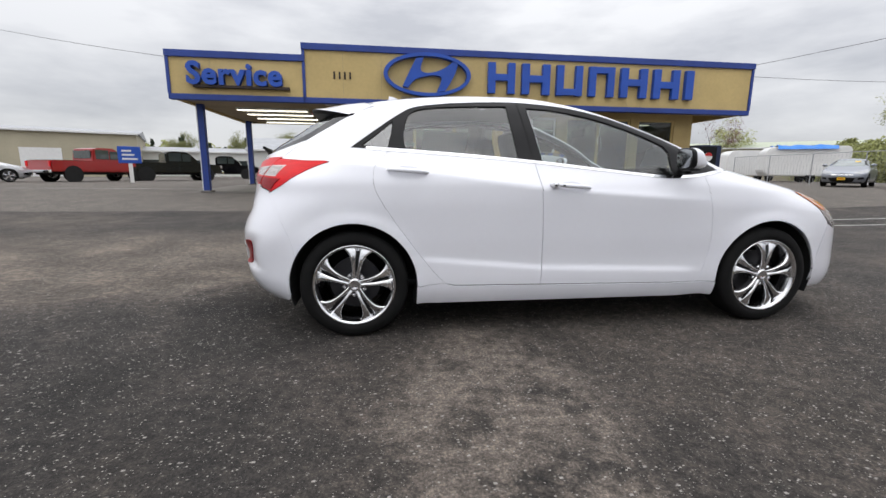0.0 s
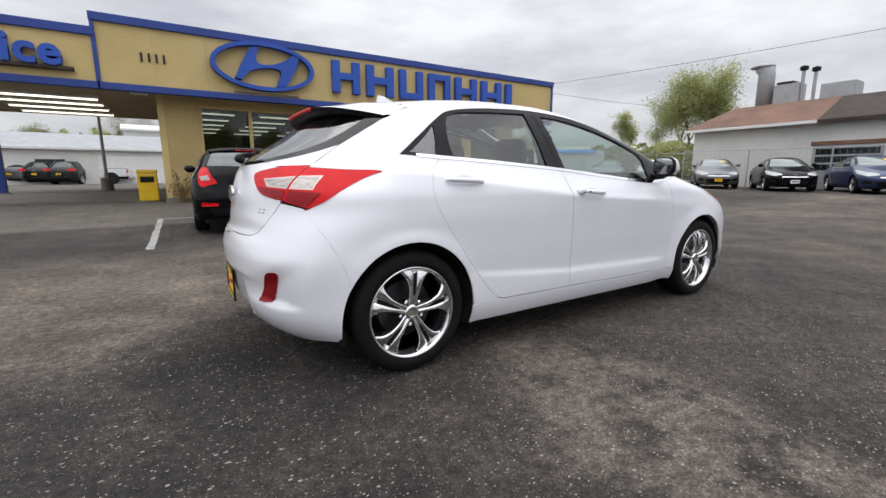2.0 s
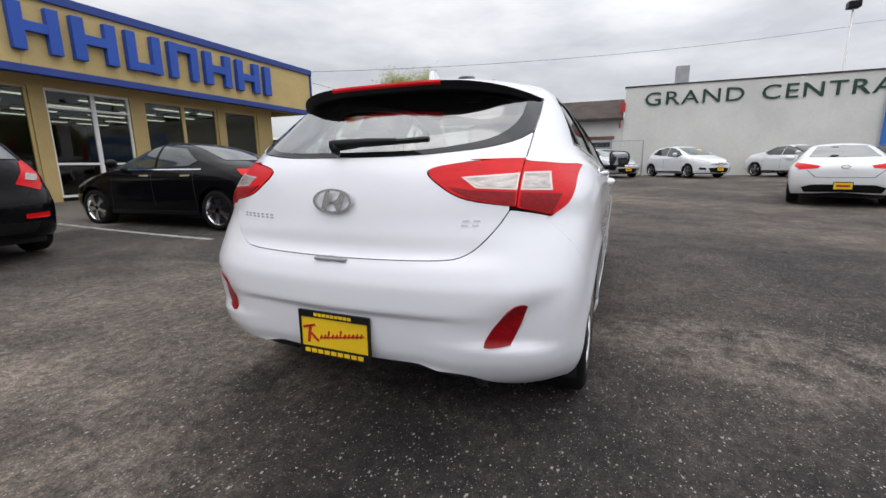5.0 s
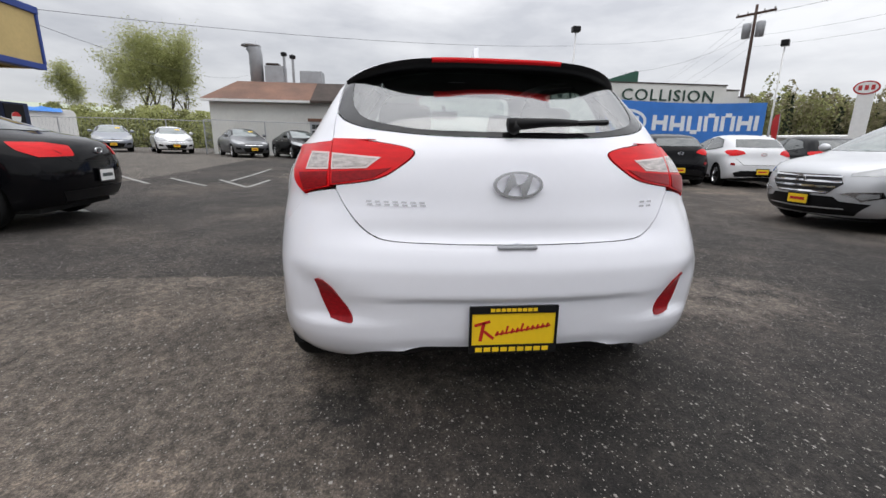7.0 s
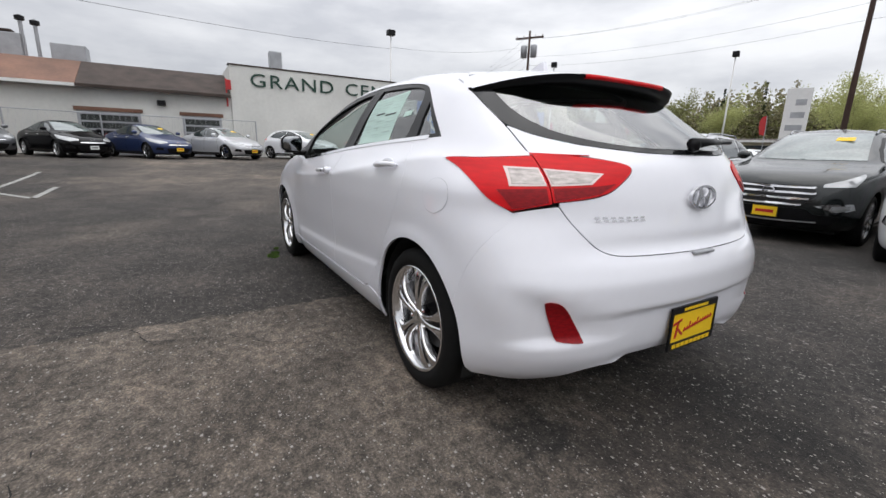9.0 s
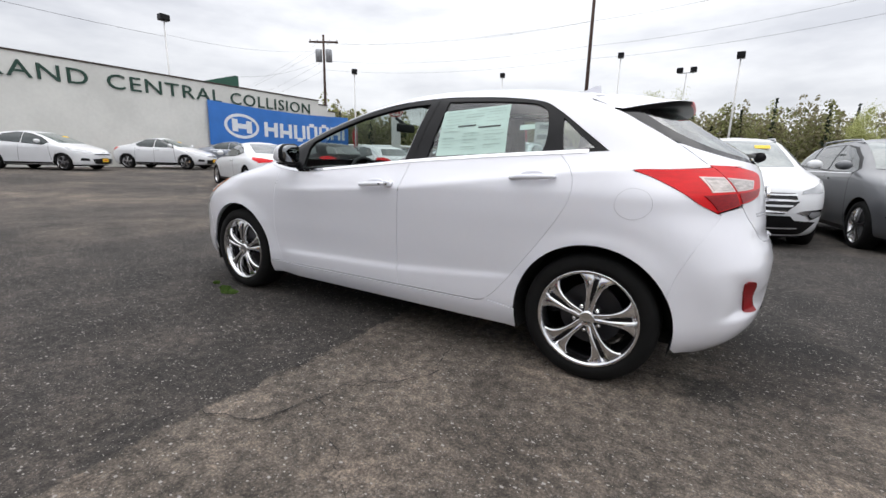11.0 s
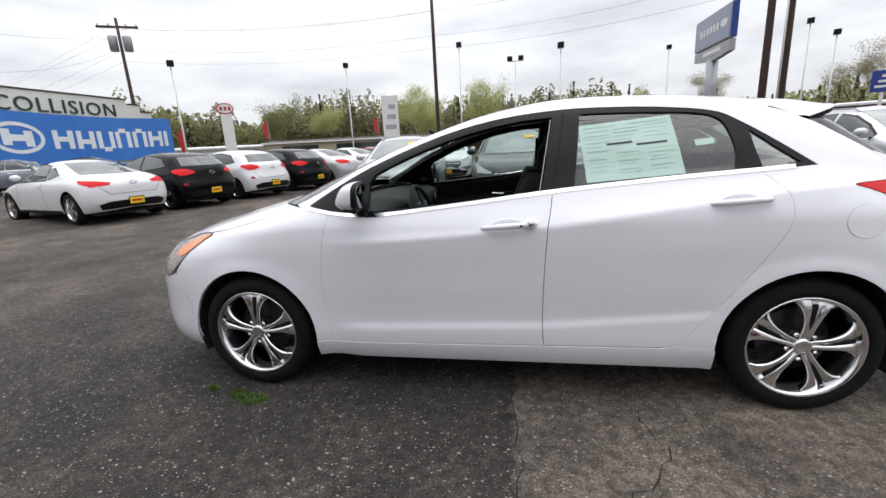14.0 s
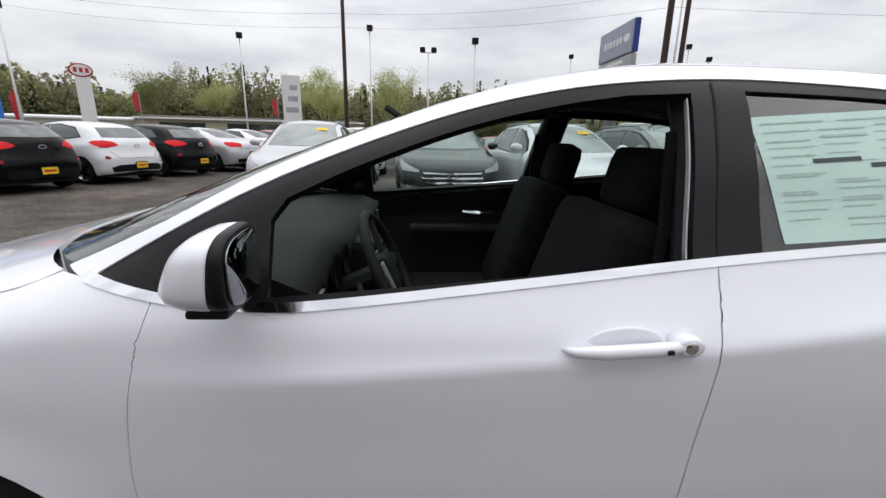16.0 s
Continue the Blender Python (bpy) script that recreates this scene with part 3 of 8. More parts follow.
def spline(pts, n=6):
    """A smooth open line through a few points."""
    p = [pts[0]] + list(pts) + [pts[-1]]
    out = []
    for i in range(1, len(p) - 2):
        for k in range(n):
            t = k / n
            out.append(tuple(0.5 * (2 * p[i][c] + (p[i + 1][c] - p[i - 1][c]) * t
                                    + (2 * p[i - 1][c] - 5 * p[i][c] + 4 * p[i + 1][c] - p[i + 2][c]) * t * t
                                    + (3 * p[i][c] - p[i - 1][c] - 3 * p[i + 1][c] + p[i + 2][c]) * t ** 3) for c in range(len(pts[0]))))
    return out + [pts[-1]]


def arc(cx, cz, r, a0, a1, n=24):
    return [(cx + r * math.cos(radians(a0 + (a1 - a0) * i / n)), cz + r * math.sin(radians(a0 + (a1 - a0) * i / n))) for i in range(n + 1)]


def shrink(pts, g):
    """A closed outline drawn in by g."""
    area = sum(a[0] * b[1] - b[0] * a[1] for a, b in zip(pts, pts[1:] + pts[:1]))
    sg = 1 if area > 0 else -1
    out = []
    for i in range(len(pts)):
        a, b, c = pts[i - 1], pts[i], pts[(i + 1) % len(pts)]
        nx, nz = -(c[1] - a[1]) * sg, (c[0] - a[0]) * sg
        k = math.hypot(nx, nz) or 1
        out.append((b[0] + nx / k * g, b[1] + nz / k * g))
    return out


def with_hole(outer, holes):
    """An outline with openings, as one line that runs in and out along a cut."""
    def area(p):
        return sum(a[0] * b[1] - b[0] * a[1] for a, b in zip(p, p[1:] + p[:1]))
    out = list(outer) if area(outer) > 0 else list(outer)[::-1]
    for h in holes:
        h = list(h) if area(h) < 0 else list(h)[::-1]
        _, i, j = min(((a[0] - b[0]) ** 2 + (a[1] - b[1]) ** 2, i, j) for i, a in enumerate(out) for j, b in enumerate(h))
        out = out[:i + 1] + h[j:] + h[:j + 1] + out[i:]
    return out


# ---------------------------------------------------------------- the white hatchback
def smoothstep(a, b, x):
    t = np.clip((x - a) / (b - a), 0, 1)
    return t * t * (3 - 2 * t)


def hero_bumps(x, y, z):
    """Creases, wheel-arch lips and the hollows of the rear bumper, measured out from the skin."""
    out = 0.0 * x
    line = np.interp(x, [-1.5, -1.18, -.23, .64, 1.3], [1.015, .988, .872, .817, .80])
    fade = smoothstep(-1.62, -1.3, x) * (1 - smoothstep(.45, .95, x))
    gap = z - line
    out = out + 0.027 * np.exp(-np.abs(gap) / np.where(gap > 0, 0.06, 0.16)) * fade
    low = np.interp(x, [-.95, -.22, .8], [.480, .415, .385])
    fade = smoothstep(-1.02, -.85, x) * (1 - smoothstep(.70, .86, x))
    out = out + 0.010 * (1 - smoothstep(-.03, .008, z - low)) * fade
    for cx in (-1.325, 1.325):
        r = np.hypot(x - cx, z - .315)
        out = out + 0.013 * np.exp(-((r - .366) / .045) ** 2) * smoothstep(.55, .75, y)
    rear = 1 - smoothstep(-1.80, -1.70, x)
    plate = (1 - smoothstep(.505, .515, z)) * (1 - smoothstep(.36, .46, np.abs(y) + (.51 - z) * .25))
    out = out - 0.022 * plate * rear
    pocket = smoothstep(.395, .43, z + .10 * (np.abs(y) - .62)) * (1 - smoothstep(.50, .58, z - .55 * (np.abs(y) - .66))) * smoothstep(.46, .60, np.abs(y) + .3 * (z - .48)) * (1 - smoothstep(.72, .80, np.abs(y)))
    out = out - 0.028 * pocket * rear
    ledge = np.exp(-((z - .735) / .035) ** 2) * (1 - smoothstep(.50, .62, np.abs(y)))
    return out - 0.008 * ledge * rear


HERO = Skin(
    smooth_curve([.15, .22, .30, .36, .42, .60, .75, .88, 1.0, 1.04, 1.10, 1.20, 1.31, 1.36, 1.40, 1.43, 1.455, 1.47, 1.478],
                 [.80, .845, .868, .872, .872, .882, .884, .872, .822, .800, .770, .722, .655, .620, .582, .53, .44, .30, .06]),
    smooth_curve([.15, .22, .28, .36, .5, .60, .66, .72, .80, .90, 1.0, 1.08, 1.20, 1.36, 1.40, 1.43, 1.455, 1.47, 1.478],
                 [-1.80, -1.95, -2.02, -2.06, -2.075, -2.077, -2.064, -2.042, -2.022, -2.005, -1.98, -1.93, -1.75, -1.47, -1.33, -1.13, -.87, -.62, -.42]),
    smooth_curve([.15, .25, .4, .55, .65, .72, .78, .85, .92, .96, .99, 1.02, 1.1, 1.2, 1.3, 1.38, 1.42, 1.455, 1.47, 1.478],
                 [2.10, 2.21, 2.235, 2.23, 2.215, 2.16, 2.08, 1.90, 1.62, 1.46, 1.33, 1.23, 1.02, .76, .48, .24, .08, -.12, -.27, -.38]),
    smooth_curve([.15, .9, 1.1, 1.35, 1.44, 1.478], [-1.0, -1.0, -.65, -.5, -.45, -.40]),
    smooth_curve([.15, .85, .97, 1.2, 1.3, 1.38, 1.44, 1.478], [.9, .9, .62, .3, .1, -.1, -.3, -.39]),
    smooth_curve([.15, .5, .7, .86, 1.0, 1.06, 1.12, 1.18, 1.24, 1.29, 1.36, 1.42, 1.478], [7, 8, 6.5, 5, 5, 5.1, 5.5, 6.1, 6.8, 7.4, 6.6, 4.5, 2.2]),
    smooth_curve([.15, .4, .6, .72, .85, 1.0, 1.1, 1.3, 1.39, 1.478], [6.0, 5.6, 5.2, 4.8, 3.8, 4.0, 5.0, 5.0, 3.6, 2.2]),
    1.478, hero_bumps)


def alloy_wheel(parent, x, y, turn):
    """A five twin-spoke alloy with its tyre, facing +y or -y."""
    side = 1 if y > 0 else -1
    m = pose(x, y, .315) @ pose(0, 0, 0, -90 * side, 0, 0) @ pose(0, 0, 0, 0, 0, turn)
    wheel = part("wheel", lathe([(.19, -.20), (.216, -.205), (.218, -.03), (.234, -.012), (.239, .0), (.231, .005), (.221, -.012), (.208, -.05), (.195, -.17)], 48, m, True),
                 WHEEL_METAL, parent, "polished alloy wheel rim", True)
    part("tyre", lathe([(.222, -.20), (.25, -.21), (.295, -.208), (.311, -.19), (.315, -.16), (.315, -.05), (.311, -.02), (.297, -.002), (.266, .006), (.241, .003), (.234, -.02)], 56, m, True),
         RUBBER, wheel, "black low-profile tyre", True)
    part("brake_disc", lathe([(.04, -.12), (.15, -.12), (.15, -.10), (.06, -.10), (.055, -.06)], 32, m), WHEEL_DARK, wheel, "dark brake disc")
    for k in range(5):
        bm = bmesh.new()
        rows = []
        for r, w, slot, h in ((.028, .020, .0015, -.016), (.055, .0225, .002, -.011), (.080, .0235, .004, -.006), (.105, .0265, .0062, -.003), (.130, .0315, .0076, -.002),
                              (.152, .0385, .0086, -.003), (.172, .048, .0094, -.005), (.190, .060, .0102, -.009), (.204, .076, .0108, -.013), (.217, .100, .011, -.019)):
            line = ((-w, h - .040), (-w, h - .012), (-w * .90, h - .002), (-w * .74, h), (-slot * 2.0, h - .003), (-slot, h - .007), (-slot * .8, h - .026))
            line = line + tuple((-y, z) for y, z in line[::-1])
            rows.append([bm.verts.new((math.sqrt(max(0, r * r - min(y * y, r * r * .5) * .55)), y, z)) for y, z in line])
        for a, b in zip(rows, rows[1:]):
            for i in range(len(a) - 1):
                bm.faces.new((a[i], a[i + 1], b[i + 1], b[i]))
        bm.transform(m @ pose(0, 0, 0, 0, 0, 72 * k))
        bmesh.ops.recalc_face_normals(bm, faces=bm.faces)
        spoke = part("spoke", bm, WHEEL_METAL, wheel, smooth=True)
        # dark strip over the groove puts the slot's shade into colour
        bm = bmesh.new()
        rows = [[bm.verts.new((r, y, h)) for y in (-w, w)] for r, w, h in ((.082, .0012, -.0085), (.11, .0056, -.0075), (.15, .0078, -.0085), (.18, .0092, -.012), (.203, .0098, -.018))]
        for a, b in zip(rows, rows[1:]):
            bm.faces.new((a[0], b[0], b[1], a[1]))
        bm.transform(m @ pose(0, 0, 0, 0, 0, 72 * k))
        part("slot", bm, BLACK_TRIM, spoke, "dark strip standing for the shade in the spoke's slot")
    part("hub_cap", lathe([(.038, -.05), (.038, -.014), (.028, -.006), (.024, -.009), (.0, -.007)], 24, m), WHEEL_METAL, wheel, smooth=True)
    for k in range(5):
        a = radians(72 * k + 36)
        part("wheel_nut", lathe([(.011, -.05), (.011, -.018), (.006, -.013)], 6, m @ pose(.062 * math.cos(a), .062 * math.sin(a), 0)), CHROME, wheel)


def cabin(car):
    """Black seats, dashboard, steering wheel and screen mirror."""
    def seat(x, y, bench=False):
        w = .60 if bench else .25
        nm = "rear_bench" if bench else "front_seat"
        bm = bmesh.new()
        add_box(bm, (x - .05, y - w, .36), (x + .46, y + w, .56), .06)
        st = part(nm, bm, SEAT_CLOTH, car, "black cloth seat", True)
        bm = box((-.09, -w, 0), (.09, w, .58 if not bench else .54), .07)
        bm.transform(pose(x - .02, y, .52, 0, -19, 0))
        part("seat_back", bm, SEAT_CLOTH, st, "", True)
        for dy in ((-.36, .36) if bench else (0,)):
            bm = box((-.055, -.13, 0), (.055, .13, .19), .05)
            bm.transform(pose(x - .245, y + dy, 1.055 if not bench else 1.035, 0, -14, 0))
            head = part("headrest", bm, SEAT_CLOTH, st, "", True)
            for o in (-.05, .05):
                part("headrest_post", tube([(x - .205, y + dy + o, 1.0 if not bench else .98), (x - .245, y + dy + o, 1.08 if not bench else 1.06)], .007, 6), DARK_PLASTIC, head)
    seat(-.02, .37), seat(-.02, -.37), seat(-.90, 0, True)
    bm = bmesh.new()
    rows = []
    for y in np.linspace(-.70, .70, 15):
        hood = .035 * math.exp(-((y - .37) / .17) ** 2)
        rows.append([bm.verts.new(q) for q in ((1.10, y, .93), (.85, y, .955 + hood * .6), (.66, y, .950 + hood), (.58, y, .915 + hood), (.60, y, .80), (.62, y, .62), (.75, y, .45), (.95, y, .40))])
    for a, b in zip(rows, rows[1:]):
        for i in range(7):
            bm.faces.new((a[i], a[i + 1], b[i + 1], b[i]))
    dash = part("dashboard", bm, DARK_PLASTIC, car, "dark grey moulded dashboard", True)
    # closed ends of the dashboard, each with a round vent, and the dials under their hood
    for sg in (-1, 1):
        bm = bmesh.new()
        edge = [bm.verts.new((a, sg * .700, b)) for a, b in ((1.10, .93), (.85, .955), (.66, .951), (.58, .916), (.60, .80), (.62, .62), (.75, .45), (.95, .40))]
        bm.faces.new(edge if sg < 0 else edge[::-1])
        part("dash_end", bm, DARK_PLASTIC, dash)
        vent = part("air_vent", lathe([(.030, .0), (.040, .004), (.046, .010), (.050, .0), (.050, -.02)], 20, pose(.586, sg * .61, .865, 0, -84, 0)), BLACK_TRIM, dash, "", True)
        for o in (-.018, 0, .018):
            part("vent_slat", box((.578, sg * .61 - .032, .865 + o - .003), (.586, sg * .61 + .032, .865 + o + .003), .001), GREY_METAL, vent)
    for y in (.30, .44):
        part("dial", lathe([(.0, .0), (.046, .002), (.050, .012), (.054, .0)], 20, pose(.585, y, .885, 0, -84, 0)), BLACK_TRIM, dash, "", True)
    for sg in (-1, 1):
        part("column_stalk", tube([(.52, .37 + sg * .04, .835), (.50, .37 + sg * .13, .850), (.50, .37 + sg * .17, .852)], [.008, .009, .011], 8), DARK_PLASTIC, dash)
    part("centre_stack", box((.50, -.13, .50), (.64, .13, .90), .03), DARK_PLASTIC, dash)
    part("screen", box((.492, -.09, .76), (.500, .09, .87), .004), BLACK_TRIM, dash)
    for y in (-.11, .11):
        part("air_vent", box((.49, y - .022, .70), (.505, y + .022, .86), .006), GREY_METAL, dash)
    part("centre_console", box((-.15, -.12, .30), (.55, .12, .60), .04), DARK_PLASTIC, car)
    m = pose(.43, .37, .87, 0, -66, 0)
    bm = bmesh.new()
    n, k = 36, 8
    ring = [[bm.verts.new(m @ Vector(((.18 + .015 * math.cos(b)) * math.cos(a), (.18 + .015 * math.cos(b)) * math.sin(a), .015 * math.sin(b)))) for b in np.linspace(0, 2 * math.pi, k, False)] for a in np.linspace(0, 2 * math.pi, n, False)]
    for i in range(n):
        for j in range(k):
            bm.faces.new((ring[i][j], ring[(i + 1) % n][j], ring[(i + 1) % n][(j + 1) % k], ring[i][(j + 1) % k]))
    bmesh.ops.recalc_face_normals(bm, faces=bm.faces)
    wheel = part("steering_wheel", bm, DARK_PLASTIC, car, "black leather steering wheel", True)
    bm = bmesh.new()
    add_box(bm, (-.06, -.065, -.03), (.06, .065, .012), .015, m)
    for a in (90, 200, 270, 340):
        add_box(bm, (.04, -.014, -.012), (.178, .014, .004), .003, m @ pose(0, 0, 0, 0, 0, a))
    part("wheel_boss", bm, DARK_PLASTIC, wheel)
    part("wheel_trim", box((-.05, .07, .0), (.05, .10, .008), .003, m), GREY_METAL, wheel)
    part("steering_column", tube([(.43, .37, .87), (.75, .37, .72)], .04, 10), DARK_PLASTIC, car)
    part("screen_mirror", box((.36, -.11, 1.245), (.385, .11, 1.31), .012), DARK_PLASTIC, car, "dark rear-view mirror")
    part("mirror_stem", tube([(.375, 0, 1.30), (.47, 0, 1.36)], .012, 6), DARK_PLASTIC, car)
    for sg in (-1, 1):
        part("door_pull", tube([(-.05, sg * .735, .86), (.03, sg * .70, .855), (.12, sg * .735, .86)], .012, 8), CHROME, car, "chrome inside handle")
        part("armrest", box((-.20, sg * .73 - .045, .74), (.42, sg * .73 + .045, .79), .02), DARK_PLASTIC, car)
        part("pillar_lining", tube([(-.27, sg * .72, 1.00), (-.28, sg * .645, 1.22), (-.29, sg * .530, 1.375)], [.05, .042, .035], 8), DARK_PLASTIC, car)
        part("seat_belt", tube([(-.235, sg * .61, 1.28), (-.225, sg * .655, 1.05), (-.19, sg * .70, .75)], .012, 4), SEAT_CLOTH, car)
    part("floor_mat", box((-1.5, -.72, .27), (.95, .72, .31), .02), DARK_PLASTIC, car)
    part("parcel_shelf", box((-1.72, -.55, .86), (-1.18, .55, .89), .01), DARK_PLASTIC, car)


def hero_car():
    car = thing("hatchback_car", "white five-door hatchback with chrome alloy wheels, parked on asphalt", "car", pose(0, 0, 0))
    S = HERO
    belt = spline([(-1.335, 1.097), (-1.11, 1.083), (-.75, 1.062), (-.28, 1.026), (.14, .983), (.50, .948), (.64, .943), (.80, .955), (.975, .985)])
    dlo_top = spline([(-1.335, 1.097), (-1.20, 1.20), (-1.06, 1.30), (-.96, 1.350), (-.76, 1.380), (-.55, 1.395), (-.35, 1.400), (-.14, 1.388), (.05, 1.362), (.25, 1.315), (.47, 1.24), (.68, 1.152), (.86, 1.055), (.975, .985)])
    roof_edge = spline([(-1.16, 1.392), (-.96, 1.412), (-.76, 1.428), (-.55, 1.437), (-.35, 1.439), (-.14, 1.430), (.05, 1.408), (.25, 1.350), (.47, 1.272), (.68, 1.182), (.86, 1.084), (1.045, .998)])
    b_cut = spline([(-.256, 1.024), (-.231, .855), (-.216, .656), (-.208, .413), (-.214, .300)])
    rear_cut = spline([(-1.118, 1.080), (-1.182, 1.008), (-1.207, .93), (-1.184, .837), (-1.085, .679), (-.924, .461), (-.84, .360), (-.79, .322), (-.735, .306)])
    front_cut = spline([(.832, .960), (.853, .88), (.882, .754), (.899, .60), (.893, .47), (.872, .385), (.85, .31), (.815, .288)])

    def belt_from(a, b):
        return [p for p in belt if a < p[0] < b]

    # doors
    fd = b_cut[::-1] + [p for p in belt_from(-.268, .832)] + front_cut
    rd = rear_cut + [p for p in b_cut[::-1]] + belt_from(-1.118, -.268)[::-1]
    arch_f = arc(1.325, .315, .364, 176, 8)
    arch_r = arc(-1.325, .315, .364, 185, 2)
    for which, sg in (("right", -1), ("left", 1)):
        door = S.panel("front_door", S.side(dense(shrink(fd, .0016) + [shrink(fd, .0016)[0]])), WHITE_PAINT, car, which)
        rdoor = S.panel("rear_door", S.side(dense(shrink(rd, .0016) + [shrink(rd, .0016)[0]])), WHITE_PAINT, car, which)
        # dark lining of the doors
        S.panel("door_lining", S.side(shrink(fd, .012)), DARK_PLASTIC, door, which, -.075, .0)
        S.panel("door_lining", S.side(shrink(rd, .012)), DARK_PLASTIC, rdoor, which, -.075, .0)
        fender = [(.840, .962)] + belt_from(.84, .975) + [(.975, .988), (1.044, .990)] + spline([(1.12, .960), (1.30, .915), (1.45, .880), (1.556, .862)]) + spline([(1.556, .850), (1.63, .805), (1.72, .74), (1.80, .655)]) + \
            spline([(1.79, .64), (1.74, .52), (1.683, .345)]) + arch_f[::-1] + [(.962, .290), (.822, .289)] + front_cut[::-1]
        S.panel("front_fender", S.side(fender), WHITE_PAINT, car, which)
        sill = [(-.965, .198), (.966, .198), (.964, .284), (.80, .284)] + [(-.74, .301), (-.80, .318)] + [(-.963, .30)]
        S.panel("sill", S.side(sill + sill[:1]), WHITE_PAINT, car, which, 0.004)
        # body side with rear quarter, roof rail and front pillar
        quarter = S.side(rear_cut[::-1] + belt_from(-1.335, -1.118)[::-1] + dlo_top) + S.side(roof_edge[::-1]) + S.side([(-1.18, 1.385), (-1.25, 1.352)]) + \
            S.back(spline([(.628, 1.296), (.637, 1.24), (.6395, 1.20), (.641, 1.15), (.643, 1.10), (.642, 1.050)])) + \
            S.side(spline([(-1.86, 1.047), (-1.65, 1.030), (-1.50, 1.020), (-1.448, 1.012)])) + \
            S.side(spline([(-1.448, 1.006), (-1.54, .985), (-1.64, .938), (-1.72, .885), (-1.800, .838)])) + \
            S.side(spline([(-1.800, .830), (-1.725, .70), (-1.670, .58), (-1.645, .485)])) + S.side(arch_r[5:]) + S.side([(-.960, .305), (-.80, .321)])
        S.panel("quarter_panel", quarter, WHITE_PAINT, car, which)
        # black window surround, panes and bright belt line
        q_pane = [(-1.285, 1.106), (-1.19, 1.178), (-1.092, 1.262), (-1.105, 1.18), (-1.125, 1.098)]
        r_pane = spline([(-1.022, 1.094), (-1.030, 1.18), (-1.008, 1.278), (-.968, 1.324), (-.87, 1.349), (-.65, 1.365), (-.392, 1.374)], 4) + [(-.354, 1.044), (-.70, 1.074)]
        f_pane = [(-.207, 1.026), (-.266, 1.366)] + spline([(-.12, 1.358), (.05, 1.330), (.25, 1.280), (.45, 1.208), (.60, 1.140)], 4) + [(.628, 1.10), (.622, .964), (.50, .972), (.14, 1.000)]
        ring = dlo_top + belt[::-1][1:-1]
        frame_line = with_hole(dense(ring + ring[:1], .03)[:-1], [dense(h + h[:1], .03)[:-1] for h in (q_pane, r_pane, f_pane)])
        S.panel("window_surround", S.side(frame_line), BLACK_TRIM, car, which, -.003, .02, "gloss black window surround")
        S.panel("quarter_window", S.side(shrink(q_pane, -.004)), DARK_GLASS, car, which, -.010, 0, "tinted quarter window")
        S.panel("rear_door_window", S.side(shrink(r_pane, -.004)), CAR_GLASS, rdoor, which, -.010, 0, "closed rear door window")
        if which == "right":
            S.panel("front_door_window", S.side(shrink(f_pane, -.004)), CAR_GLASS, door, which, -.010, 0, "closed front door window")
        # gap between the two door frames, and the bright run of the front window
        seam = [(-.258, 1.034), (-.283, 1.20), (-.318, 1.392), (-.324, 1.392), (-.289, 1.20), (-.264, 1.034)]
        S.panel("door_gap", S.side(seam + seam[:1]), UNDERSIDE, car, which, -.0015, 0)
        run = [(-.200, 1.030), (-.229, 1.19), (-.260, 1.360), (-.2565, 1.360), (-.2255, 1.19), (-.1965, 1.030)]
        S.panel("window_run", S.side(run + run[:1]), GREY_METAL, door, which, -.010, .012, "thin grey window run")
        strip = [(a, b - .004) for a, b in belt[3:]] + [(a, b + .013) for a, b in belt[3:][::-1]]
        S.panel("belt_moulding", S.side(strip + strip[:1]), CHROME, car, which, .003, .01, "thin bright chrome belt moulding")
        # rear lamp on the body, with its clear window
        lamp = S.back([(.6385, .880), (.6385, 1.044)]) + S.side(spline([(-1.86, 1.041), (-1.65, 1.025), (-1.50, 1.015), (-1.455, 1.009)])) + \
            S.side(spline([(-1.455, 1.007), (-1.545, .980), (-1.645, .932), (-1.725, .880), (-1.802, .842)])) + S.back(spline([(.745, .850), (.70, .864), (.6385, .880)]))
        tl = S.panel("rear_lamp", lamp, RED_LENS, car, which, .004, .02, "red rear lamp wrapping the corner")
        S.panel("lamp_rim", S.back([(.6435, .936), (.6435, .994), (.722, .995), (.738, .931), (.6435, .936)]), LAMP_RIM, tl, which, .0058, .003)
        S.panel("lamp_window", S.back([(.648, .942), (.648, .988), (.716, .988), (.730, .938), (.648, .942)]), CLEAR_LENS, tl, which, .007, .004, "clear reversing lamp window")
        S.panel("lamp_base", S.back([(.648, .884), (.648, .928), (.768, .918), (.742, .858), (.70, .868), (.648, .884)]), RED_DARK, tl, which, .007, .004)
        head = S.side(spline([(1.560, .856), (1.66, .845), (1.78, .81)])) + S.front(spline([(.60, .765), (.585, .70), (.60, .63)])) + S.side(spline([(1.885, .62), (1.82, .665), (1.72, .745), (1.63, .81), (1.560, .856)]))
        hl = S.panel("headlamp", head, CLEAR_LENS, car, which, .002, .02, "clear headlamp")
        S.panel("indicator", S.side(spline([(1.566, .853), (1.66, .838), (1.80, .772), (1.775, .735), (1.70, .765), (1.63, .812), (1.566, .853)])), AMBER_LENS, hl, which, .006, .004, "amber indicator")
        S.panel("reflector", S.back(spline([(.706, .556), (.688, .564), (.652, .552), (.606, .488), (.568, .424), (.576, .412), (.640, .414), (.660, .426), (.694, .508), (.706, .556)])), RED_DARK, car, which, .006, .012, "red bumper reflector")
